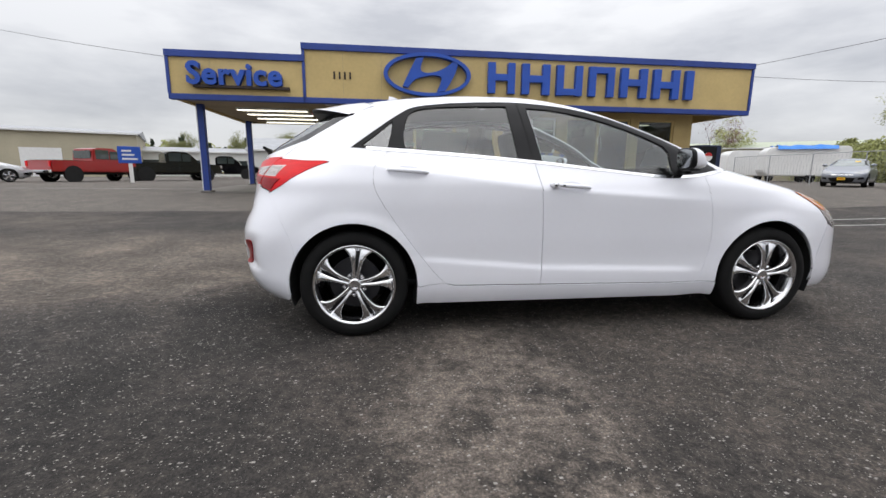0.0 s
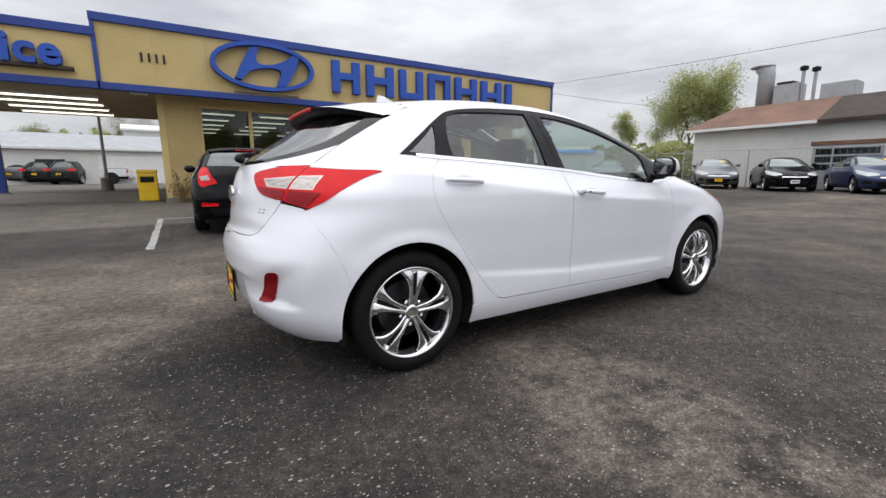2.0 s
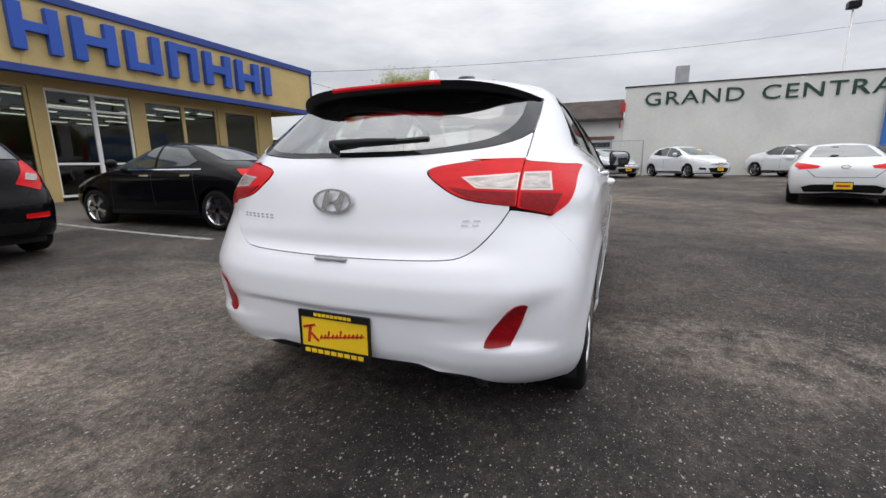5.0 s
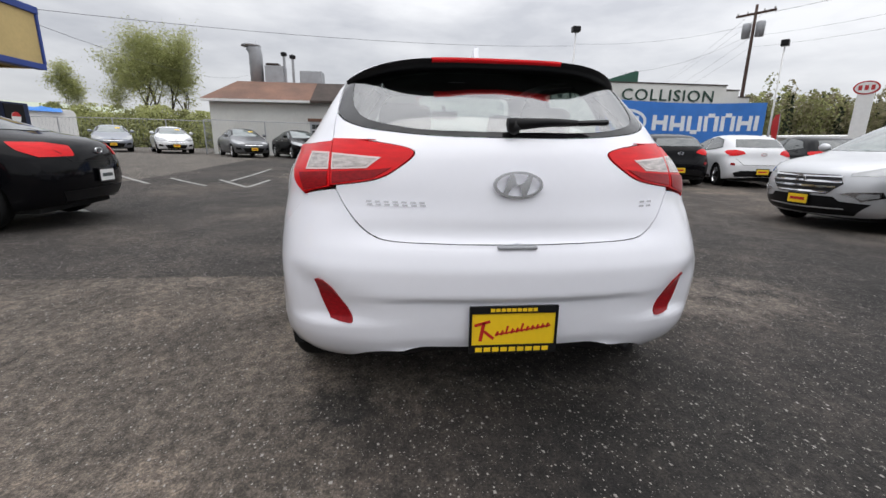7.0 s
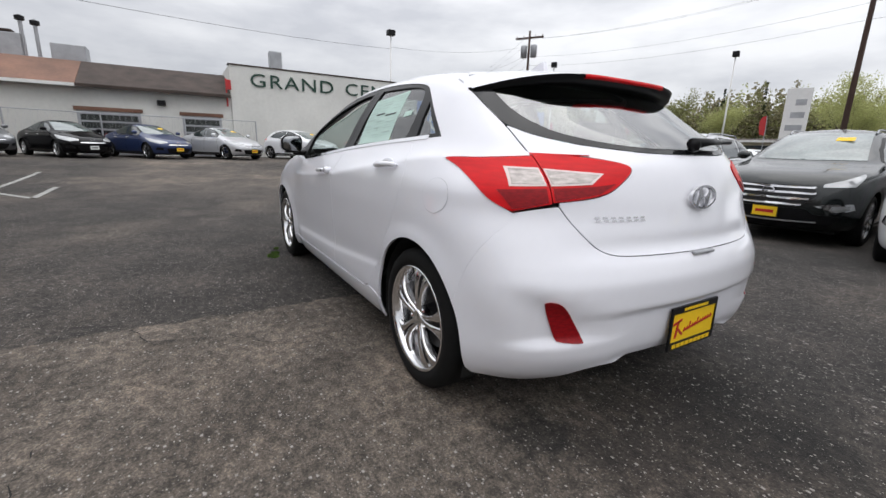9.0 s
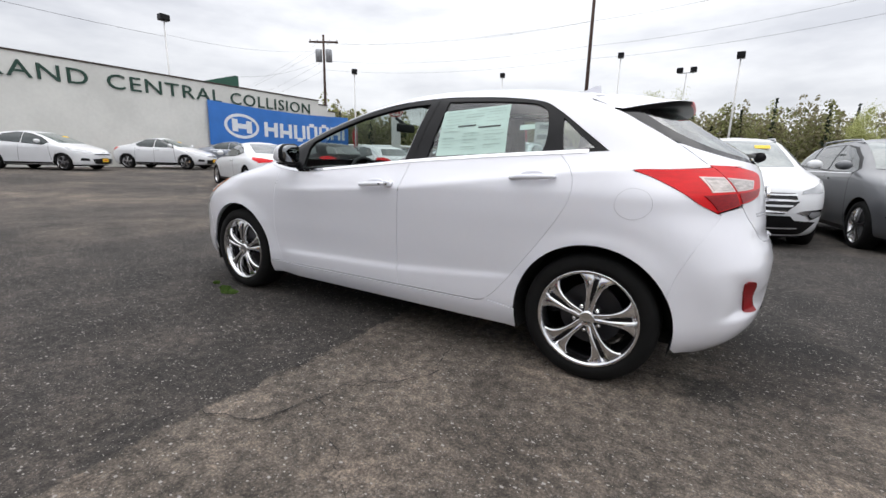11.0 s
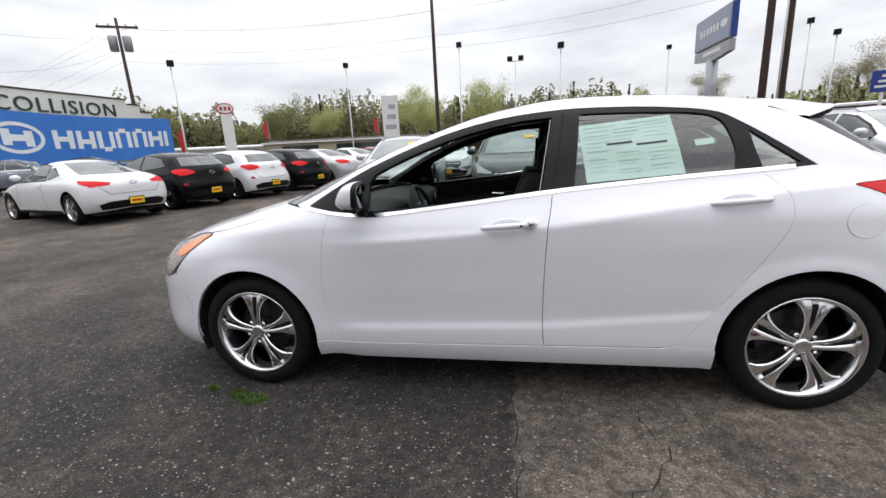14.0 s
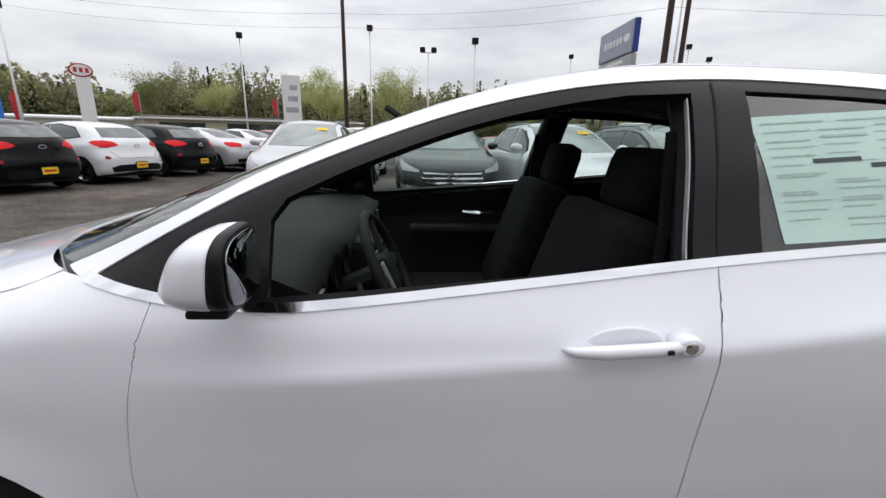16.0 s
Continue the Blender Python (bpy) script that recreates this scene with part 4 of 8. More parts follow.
        for nm, hx, hz, tilt in (("door_handle", -.050, .888, 3.5), ("door_handle", -1.010, .968, 3.0)):
            hy = sg * (float(S.point(*np.array(S.side([(hx, hz)])[0]))[1]))
            bm = bmesh.new()
            add_tube(bm, [(-.118, .006, .001), (-.10, .022, .003), (-.05, .030, .004), (.05, .030, .004), (.098, .020, .002), (.118, .0, .0)], [.006, .011, .0135, .0135, .010, .004], 10)
            bm.transform(pose(hx, hy, hz, 0, 0, 0) @ Matrix.Diagonal((1, sg, 1, 1)) @ pose(0, 0, 0, 0, tilt, 0))
            bmesh.ops.recalc_face_normals(bm, faces=bm.faces)
            part(nm, bm, WHITE_PAINT, door if hx > -.5 else rdoor, "body-coloured pull handle", True)
            bm = bmesh.new()
            bmesh.ops.create_uvsphere(bm, u_segments=20, v_segments=10, radius=1)
            bm.transform(pose(hx, hy - sg * .004, hz - .002, 0, tilt, 0) @ Matrix.Diagonal((.078, .006, .038, 1)))
            part("handle_cup", bm, WHITE_PAINT, door if hx > -.5 else rdoor, smooth=True)
            if hx > -.5:
                lock = part("door_lock", lathe([(.0, .004), (.011, .004), (.013, .002), (.013, -.012)], 18, pose(hx - .108, hy + sg * .030, hz + .010, -90 * sg, 0, 0)), CHROME, door, "chrome lock cylinder", True)
                part("lock_ring", lathe([(.013, .003), (.018, .001), (.020, -.006), (.022, -.036)], 18, pose(hx - .108, hy + sg * .030, hz + .010, -90 * sg, 0, 0) @ Matrix.Diagonal((1.35, 1, 1, 1))), WHITE_PAINT, lock, "", True)
                part("handle_button", box((hx - .070, hy + sg * .040 - .006, hz + .003), (hx - .058, hy + sg * .040 + .004, hz + .011), .001), BLACK_TRIM, door, "small black sensor button")
        # door mirror: a blunt shell that slopes forward, on a black foot
        place = pose(.638, sg * .940, 1.056, 0, 0, sg * 3)
        def shell(name, stops, mat, parent, label, top=1.0, low=1.0):
            bm = bmesh.new()
            rings = []
            for dx, k in stops:
                ring = []
                for i in range(28):
                    a = 2 * math.pi * i / 28
                    c, q = math.cos(a), math.sin(a)
                    y, z = math.copysign(abs(c) ** .55, c) * .080 * k, math.copysign(abs(q) ** .60, q) * .063 * k
                    z = z * (top if z > 0 else low) * (1 - .12 * c * sg)
                    ring.append(bm.verts.new(place @ Vector((dx - .42 * z * dx / .10 - .10 * z, y, z))))
                rings.append(ring)
            for a, b in zip(rings, rings[1:]):
                for i in range(28):
                    bm.faces.new((a[i], a[(i + 1) % 28], b[(i + 1) % 28], b[i]))
            bm.faces.new(rings[0]), bm.faces.new(rings[-1])
            bmesh.ops.recalc_face_normals(bm, faces=bm.faces)
            return part(name, bm, mat, parent, label, True)
        mirror = shell("door_mirror", ((0, .99), (.014, 1.0), (.036, .97), (.058, .86), (.073, .68), (.082, .44), (.086, .14)), WHITE_PAINT, car, "white door mirror shell")
        shell("mirror_rim", ((-.022, .90), (-.020, .97), (-.010, 1.0), (.001, 1.0)), BLACK_TRIM, mirror, "black mirror rim")
        shell("mirror_glass", ((-.0262, .86), (-.0235, .88)), MIRROR, mirror, "dark mirror glass")
        part("mirror_base", box((.625, sg * .940 - .048, .984), (.690, sg * .940 + .048, .998), .006), BLACK_TRIM, mirror, "black lower mirror edge")
        part("mirror_foot", tube([(.71, sg * .76, .985), (.68, sg * .84, .985), (.665, sg * .92, .985)], [.030, .022, .018], 10), BLACK_TRIM, mirror, "", True)
        # cabin side lining round the wheels
        for cx in (-1.325, 1.325):
            bm = bmesh.new()
            ring0 = [bm.verts.new((p[0], sg * .848, p[1])) for p in arc(cx, .315, .3655, 200, -20)]
            ring1 = [bm.verts.new((p[0], sg * .56, p[1])) for p in arc(cx, .315, .374, 200, -20)]
            for i in range(len(ring0) - 1):
                bm.faces.new((ring0[i], ring0[i + 1], ring1[i + 1], ring1[i]))
            bm.faces.new(ring1)
            part("wheel_liner", bm, UNDERSIDE, car)
            alloy_wheel(car, cx, sg * .868, (46 if cx < 0 else 52) if sg > 0 else (11 if cx < 0 else 15))

    # tailgate
    gate = S.back([(0, .704)]) + S.back(spline([(0, .704), (.25, .706), (.42, .711), (.49, .728), (.540, .765), (.585, .82), (.616, .872)])) + \
        S.back(spline([(.616, .884), (.484, .905), (.405, .942), (.341, 1.005), (.47, 1.036), (.6385, 1.050)])) + S.back(spline([(.6395, 1.09), (.6385, 1.125), (.635, 1.140), (.602, 1.113), (.54, 1.089), (.45, 1.072), (.25, 1.055), (0, 1.052)]))
    tail = S.panel("tailgate", gate, WHITE_PAINT, car)
    glass = S.back(spline([(0, 1.056), (.25, 1.059), (.45, 1.076), (.54, 1.093), (.60, 1.119), (.6365, 1.153), (.637, 1.20), (.6345, 1.24), (.6265, 1.296)])) + S.back(spline([(.60, 1.32), (.50, 1.35), (.30, 1.37), (0, 1.375)]))
    S.panel("rear_window", glass, REAR_GLASS, tail, "both", -.004, .01, "tinted rear window")
    bord = S.back(spline([(0, 1.057), (.25, 1.060), (.45, 1.077), (.54, 1.094), (.60, 1.120), (.6355, 1.154), (.636, 1.20), (.6335, 1.24), (.6255, 1.295), (.60, 1.32)])) + S.back(spline([(.572, 1.325), (.582, 1.27), (.580, 1.21), (.556, 1.155), (.49, 1.112), (.30, 1.080), (0, 1.074)]))
    S.panel("window_border", bord, GLASS_BORDER, tail, "both", -.0025, .0, "black printed border of the rear window")
    for which in ("left", "right"):
        inner = S.back(spline([(.631, .884), (.484, .909), (.407, .945), (.347, 1.005), (.475, 1.031), (.6355, 1.044)])) + S.back([(.6355, 1.044), (.6355, .884)])
        tl = S.panel("rear_lamp", inner, RED_LENS, tail, which, .004, .012, "red inner rear lamp")
        S.panel("lamp_rim", S.back([(.6325, .936), (.6325, .992), (.455, .981), (.506, .944), (.6325, .936)]), LAMP_RIM, tl, which, .0058, .003)
        S.panel("lamp_window", S.back([(.628, .942), (.628, .986), (.470, .976), (.51, .950), (.628, .942)]), CLEAR_LENS, tl, which, .007, .004, "clear reversing lamp window")
        S.panel("lamp_base", S.back([(.628, .890), (.628, .928), (.49, .938), (.42, .948), (.484, .914), (.628, .890)]), RED_DARK, tl, which, .007, .004)
    # rear bumper
    bump = S.back(spline([(0, .7010), (.25, .703), (.425, .708), (.494, .7255), (.544, .763), (.589, .819), (.620, .870)])) + S.back(spline([(.640, .868), (.70, .856), (.748, .842)])) + \
        S.side(spline([(-1.801, .831), (-1.726, .70), (-1.671, .58), (-1.646, .485)])) + S.side(arc(-1.325, .315, .364, 151, 190, 10)) + S.side([(-1.70, .232)]) + \
        S.back(spline([(.74, .222), (.66, .224), (.585, .245), (.50, .288), (.35, .302), (0, .305)]))
    bumper = S.panel("rear_bumper", bump, WHITE_PAINT, car)
    S.panel("diffuser", S.back(spline([(0, .31), (.35, .307), (.50, .293), (.585, .25), (.62, .20)])) + S.back([(.62, .19), (0, .19)]), DARK_PLASTIC, car, "both", -.02, 0, "dark plastic lower valance")
    # no hollow here: a grey block carries the recess's shade
    part("grip_block", box((-2.062, -.068, .688), (-2.03, .068, .700), .005), GREY_METAL, bumper, "grey block standing for the shaded grip recess under the tailgate")
    part("exhaust_pipe", tube([(-1.55, -.50, .235), (-1.84, -.52, .240), (-1.90, -.53, .238)], .026, 14), WHEEL_DARK, car, "small dark exhaust pipe", True)
    # registration plate with its frame
    m = pose(-2.055, 0, .400, 90, 0, -90)
    plate = part("plate_frame", prism([(-.158, -.088), (.158, -.088), (.158, .088), (-.158, .088)], .010, m, [[(-.149, -.056), (.149, -.056), (.149, .062), (-.149, .062)]]), BLACK_TRIM, car, "black dealer plate frame with yellow print")
    part("dealer_plate", box((-.152, -.080, .002), (.152, .080, .006), 0, m), YELLOW, plate, "yellow dealer plate")
    tilt = m @ pose(0, .004, 0, 0, 0, 5)
    def stroke(x0, z0, x1, z1, w):
        """One slanted red stroke of the unreadable script."""
        d = Vector((x1 - x0, z1 - z0)).normalized()
        n = Vector((-d.y, d.x)) * w
        part("red_script_bar", prism([(x0 + n.x, z0 + n.y), (x0 - n.x, z0 - n.y), (x1 - n.x, z1 - n.y), (x1 + n.x, z1 + n.y)], .002, tilt @ pose(0, 0, .006)), RED_PAINT, plate)
    stroke(-.122, -.034, -.104, .034, .006), stroke(-.138, .026, -.082, .036, .005), stroke(-.106, .002, -.074, -.030, .005)
    for k in range(11):
        x0 = -.066 + .0182 * k
        hgt = .030 if k in (2, 5) else .016
        stroke(x0, -.020 + .0012 * k, x0 + .010, -.020 + hgt + .0012 * k, .0034)
        stroke(x0 + .003, -.018 + .0012 * k, x0 + .016, -.013 + .0012 * k, .0028)
    for zz, hh, x0 in ((-.072, .008, -.135), (.075, .006, -.085)):
        for k in range(9):
            a = x0 - (-abs(x0) * 2 / 9) * k
            part("yellow_script_bar", box((a, zz - hh, .010), (a + abs(x0) * 2 / 9 * .78, zz + hh, .0115), 0, m), YELLOW, plate)
    # badge: an oval ring with a slanted bar
    m = pose(-2.012, 0, .900, 90, 0, -90) @ pose(0, 0, 0, -3, 0, 0)
    ring = [(.084 * math.cos(2 * math.pi * i / 40), .045 * math.sin(2 * math.pi * i / 40)) for i in range(40)]
    badge = part("badge", prism(ring, .012, m, [[(x * .88, y * .82) for x, y in ring]]), BADGE_METAL, tail, "chrome oval badge")
    part("badge_bar", prism(spline([(-.050, -.028), (-.036, -.032), (-.020, -.008), (.004, -.003), (.016, -.034), (.030, -.032)]) + spline([(.050, .028), (.036, .032), (.020, .008), (-.004, .003), (-.016, .034), (-.030, .032)]), .010, m), BADGE_METAL, badge)
    def script(y0, y1, z0, z1, which):
        """One bar of the model script: two thin bright strokes."""
        e = (y1 - y0) * .28
        for a, b, c, d in ((y0, y1 - e * .5, z0, z0 + .006), (y0 + e * .5, y1, z1 - .006, z1)):
            S.panel("script_bar", S.back([(a, c), (b, c), (b, d), (a, d), (a, c)]), SILVER_TRIM, tail, which, .0028, 0)

    for k in range(7):
        script(.508 - .030 * k - .021, .508 - .030 * k, .823, .839, "left")
    for k in range(2):
        script(.470 + .034 * k, .470 + .034 * k + .026, .819, .840, "right")
    # roof, windscreen, bonnet, front bumper
    roof = [(0, 1.392)] + S.back(spline([(0, 1.392), (.30, 1.388), (.55, 1.378)])) + S.side([(-1.16, 1.394)]) + S.side([(a, b + .003) for a, b in roof_edge if a < .03]) + \
        S.side([(.03, 1.413)]) + S.front(spline([(.50, 1.418), (.3, 1.425), (0, 1.43)])) + [(3, 1.43), (3, 1.478), (0, 1.478)]
    S.panel("roof", roof, WHITE_PAINT, car)
    S.panel("headliner", roof, DARK_PLASTIC, car, "both", -.04, 0, "dark headliner")
    screen = S.side([(a + .004, b + .004) for a, b in roof_edge if a > .03]) + S.front(spline([(.62, 1.0), (.35, .997), (0, .995)])) + [(3, .995), (3, 1.425)] + S.front(spline([(0, 1.425), (.3, 1.42), (.50, 1.413)]))
    S.panel("windscreen", screen, CAR_GLASS, car, "both", -.004, .01, "clear windscreen")
    hood = [(3, .990)] + S.front(spline([(0, .990), (.35, .992), (.60, .995)])) + S.side(spline([(1.05, .992), (1.12, .963), (1.30, .919), (1.45, .884), (1.56, .866), (1.68, .85)])) + S.front(spline([(.60, .79), (.45, .745), (.25, .70), (0, .68)])) + [(3, .68)]
    S.panel("bonnet", hood, WHITE_PAINT, car)
    S.panel("cowl", [(3, .965)] + S.front([(0, .965), (.62, .975)]) + S.side([(1.03, .975), (1.0, 1.02)]) + S.front([(.55, 1.03), (0, 1.03)]) + [(3, 1.03)], BLACK_TRIM, car, "both", -.014, 0, "black cowl panel")
    fb = [(3, .674)] + S.front(spline([(0, .674), (.25, .693), (.45, .738), (.575, .77), (.572, .70), (.59, .625)])) + S.side(spline([(1.89, .612), (1.805, .645)])) + S.side(spline([(1.797, .632), (1.747, .515), (1.69, .345)])) + S.side([(1.685, .24), (1.72, .225)]) + S.front(spline([(.60, .205), (.3, .20), (0, .20)])) + [(3, .20)]
    S.panel("front_bumper", fb, WHITE_PAINT, car)
    # dark inner shell that shows in the shut lines
    shell = S.side([(-.96, .21), (.97, .21), (.99, .55)] + arc(1.325, .315, .40, 145, 90, 8) + [(1.45, .80), (1.30, .90), (1.0, .96), (.62, .93), (.14, .965), (-.28, 1.008), (-1.11, 1.062), (-1.32, 1.08)]) + \
        S.back([(.70, 1.04), (.66, .86)]) + S.side([(-1.80, .80)] + arc(-1.325, .315, .40, 140, 35, 10) + [(-.975, .50), (-.96, .21)])
    for which in ("left", "right"):
        S.panel("inner_shell", shell, UNDERSIDE, car, which, -.016, 0)
    S.panel("inner_shell", S.back([(0, .32), (.55, .32), (.64, .60), (.66, .86), (.66, 1.06), (.45, 1.05), (0, 1.04)]) + [(0, .32)], UNDERSIDE, car, "both", -.02, 0)
    part("floor_pan", box((-1.72, -.60, .17), (1.75, .60, .24), .03), UNDERSIDE, car)
    part("floor_pan", box((-.95, -.83, .205), (.95, .83, .26), .02), UNDERSIDE, car)
    # spoiler with its dark underside and raised brake lamp
    ys = np.linspace(-1, 1, 41)

    def edge(t):
        return -1.625 + .275 * t ** 4, .625 * t, 1.362 - .062 * t ** 4

    bm = bmesh.new()
    rows = []
    for t in ys:
        bx, y, bz = edge(t)
        p = S.point(*np.array(S.back([(abs(y) * .955, 1.405 - .055 * t ** 4)])[0]), .002)
        fx, fy, fz = p[0], math.copysign(p[1], y), p[2]
        rows.append([bm.verts.new(q) for q in ((fx + .03, fy * .985, fz - .004), (fx, fy, fz + .004), (fx * .6 + bx * .4, fy * .6 + y * .4, fz * .6 + bz * .4 + .010 * (1 - t ** 4)), (bx + .05, y * .998, bz + .006), (bx + .012, y, bz + .003), (bx, y, bz - .001))])
    for a, b in zip(rows, rows[1:]):
        for i in range(5):
            bm.faces.new((a[i], a[i + 1], b[i + 1], b[i]))
    bmesh.ops.recalc_face_normals(bm, faces=bm.faces)
    spo = part("spoiler", bm, WHITE_PAINT, tail, "white roof spoiler", True)
    bm = bmesh.new()
    rows = []
    for t in ys:
        bx, y, bz = edge(t)
        rows.append([bm.verts.new(q) for q in ((bx - .001, y, bz - .0005), (bx + .006, y * .996, bz - .024), (bx + .10, y * .955, bz - .040 + .012 * t ** 4), (bx + .22, y * .90, bz - .025))])
    for a, b in zip(rows, rows[1:]):
        for i in range(3):
            bm.faces.new((a[i], a[i + 1], b[i + 1], b[i]))
    part("spoiler_underside", bm, BLACK_TRIM, spo, "black spoiler underside", True)
    bm = bmesh.new()
    rows = [[bm.verts.new((edge(t)[0] + o, edge(t)[1], edge(t)[2] + dz)) for o, dz in ((.03, .007), (-.005, .001), (-.005, -.014), (.01, -.018))] for t in np.linspace(-.42, .42, 15)]
    for a, b in zip(rows, rows[1:]):
        for i in range(3):
            bm.faces.new((a[i], a[i + 1], b[i + 1], b[i]))
    bmesh.ops.recalc_face_normals(bm, faces=bm.faces)
    part("brake_lamp", bm, RED_LENS, spo, "red high-level brake lamp", True)
    # rear wiper
    wip = part("rear_wiper", tube([(-1.952, .0, 1.085), (-1.965, .02, 1.092), (-1.962, .03, 1.096), (-1.950, -.12, 1.107), (-1.935, -.22, 1.108)], [.024, .024, .022, .014, .010], 8), BLACK_TRIM, tail, "black rear wiper", True)
    part("wiper_blade", tube([(-1.945, -.02, 1.097), (-1.915, -.34, 1.112)], .010, 6), BLACK_TRIM, wip)
    # fuel flap on the left flank, price sheet in the left rear window
    ring = [(-1.472 + .0758 * math.cos(a), .872 + .0658 * math.sin(a)) for a in np.linspace(0, 2 * math.pi, 40)]
    flap = [(-1.472 + .0745 * math.cos(a), .872 + .0645 * math.sin(a)) for a in np.linspace(0, 2 * math.pi, 40)]
    S.panel("fuel_flap_gap", S.side(ring), GREY_METAL, car, "left", .0006, 0)
    S.panel("fuel_flap", S.side(flap), WHITE_PAINT, car, "left", .0014, .001, "round white fuel flap")
    def sheet(pts, d, mat, parent, nm, label=""):
        return S.panel(nm, S.side(pts + pts[:1]), mat, parent, "left", d, 0, label)
    paper = sheet([(-.410, 1.063), (-.825, 1.088), (-.786, 1.347), (-.383, 1.318)], -.0085, PAPER, car, "price_sheet", "pale green printed price sheet inside the window")
    for k, (u0, u1, v) in enumerate(((.05, .42, .93), (.50, .95, .93), (.05, .32, .86), (.36, .64, .86), (.70, .95, .88), (.05, .30, .78), (.36, .64, .80), (.27, .54, .60), (.58, .90, .545), (.05, .30, .66), (.36, .60, .44), (.68, .95, .40), (.05, .28, .50), (.36, .58, .30), (.68, .92, .28), (.05, .24, .36), (.68, .92, .18), (.36, .58, .16))):
        h = .034 if k in (7, 8) else .012
        def at(u, v):
            return (-.410 - .415 * u + (.027 + .012 * u) * v, 1.063 + .025 * u + v * (.255 + .004 * u))
        sheet([at(u0, v), at(u1, v), at(u1, v + h), at(u0, v + h)], -.0070, INK if k in (7, 8) else INK_PALE, paper, "print_bar")
    for col, (u0, u1) in enumerate(((.05, .32), (.36, .63), (.68, .95))):
        for k in range(11):
            v = .10 + .07 * k + .012 * col
            if (k * 7 + col * 3) % 5:
                sheet([at(u0, v), at(u1 - .05 * ((k * 5 + col) % 3), v), at(u1 - .05 * ((k * 5 + col) % 3), v + .008), at(u0, v + .008)], -.0072, INK_PALE, paper, "print_bar")
    # faint window reflection painted in as a pale sheet
    sheet([(-.875, 1.203), (-.955, 1.210), (-.950, 1.236), (-.872, 1.230)], -.0085, PAPER, car, "reflection_sheet", "small pale sheet standing for a reflection in the window")
    cabin(car)
    # roof aerial
    bm = bmesh.new()
    add_prism(bm, [(-.10, 0), (.09, 0), (.03, .018), (-.05, .052), (-.085, .058)], .024, pose(-1.02, .012, 1.452, 90, 0, 0))
    bmesh.ops.recalc_face_normals(bm, faces=bm.faces)
    part("roof_aerial", bm, WHITE_PAINT, car, "white shark-fin aerial")
    return car


# ---------------------------------------------------------------- ground
def ease(t):
    t = min(1.0, max(0.0, t))
    return t * t * (3 - 2 * t)


def ground_z(x, y):
    """The lot rises gently towards the workshops and the showroom, and falls a little the other way."""
    return 0.27 * ease((x - 8) / 12) + 0.32 * ease((y - 4) / 14) * (1 - 0.4 * ease((x - 8) / 12)) - 0.13 * ease((-2.5 - y) / 4) * (1 - ease((x - 3) / 5))


def make_ground():
    xs = np.unique(np.concatenate([[-3000, -600, -150, -60], np.arange(-40, 61, 2.0), [90, 150, 600, 3000]]))
    ys = np.unique(np.concatenate([[-3000, -600, -150, -60], np.arange(-48, 61, 2.0), [90, 150, 600, 3000]]))
    verts = [(x, y, ground_z(x, y)) for y in ys for x in xs]
    n = len(xs)
    faces = [(j * n + i, j * n + i + 1, (j + 1) * n + i + 1, (j + 1) * n + i) for j in range(len(ys) - 1) for i in range(n - 1)]
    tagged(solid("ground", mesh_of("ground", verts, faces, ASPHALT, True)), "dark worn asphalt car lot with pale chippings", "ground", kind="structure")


def ragged(pts, step, amount, seed):
    """A closed outline with small irregular steps."""
    rnd = random.Random(seed)
    out = []
    for a, b in zip(pts, pts[1:] + pts[:1]):
        n = max(1, int(math.hypot(b[0] - a[0], b[1] - a[1]) / step))
        for i in range(n):
            out.append((a[0] + (b[0] - a[0]) * i / n + rnd.uniform(-amount, amount), a[1] + (b[1] - a[1]) * i / n + rnd.uniform(-amount, amount)))
    return out


def ground_sheet(name, outline, mat, lift, label, category, kind="structure", cell=1.0):
    """A thin layer that lies on the ground."""
    bm = bmesh.new()
    vs = [bm.verts.new((p[0], p[1], 0)) for p in outline]
    edges = [bm.edges.new((a, b)) for a, b in zip(vs, vs[1:] + vs[:1])]
    bmesh.ops.triangle_fill(bm, edges=edges, use_beauty=True)
    lo, hi = [min(p[i] for p in outline) for i in (0, 1)], [max(p[i] for p in outline) for i in (0, 1)]
    for ax in (0, 1):
        for k in range(int(math.ceil(lo[ax] / cell)), int(hi[ax] / cell) + 1):
            no = (1, 0, 0) if ax == 0 else (0, 1, 0)
            bmesh.ops.bisect_plane(bm, geom=bm.verts[:] + bm.edges[:] + bm.faces[:], plane_co=(k * cell * no[0], k * cell * no[1], 0), plane_no=no)
    for v in bm.verts:
        v.co.z = ground_z(v.co.x, v.co.y) + lift
    bmesh.ops.recalc_face_normals(bm, faces=bm.faces)
    for f in bm.faces:
        if f.normal.z < 0:
            f.normal_flip()
    return tagged(part(name, bm, mat), label, category, kind=kind)


def strip(a, b, w):
    d = Vector((b[0] - a[0], b[1] - a[1])).normalized()
    n = Vector((-d.y, d.x)) * w / 2
    return [(a[0] + n.x, a[1] + n.y), (b[0] + n.x, b[1] + n.y), (b[0] - n.x, b[1] - n.y), (a[0] - n.x, a[1] - n.y)]


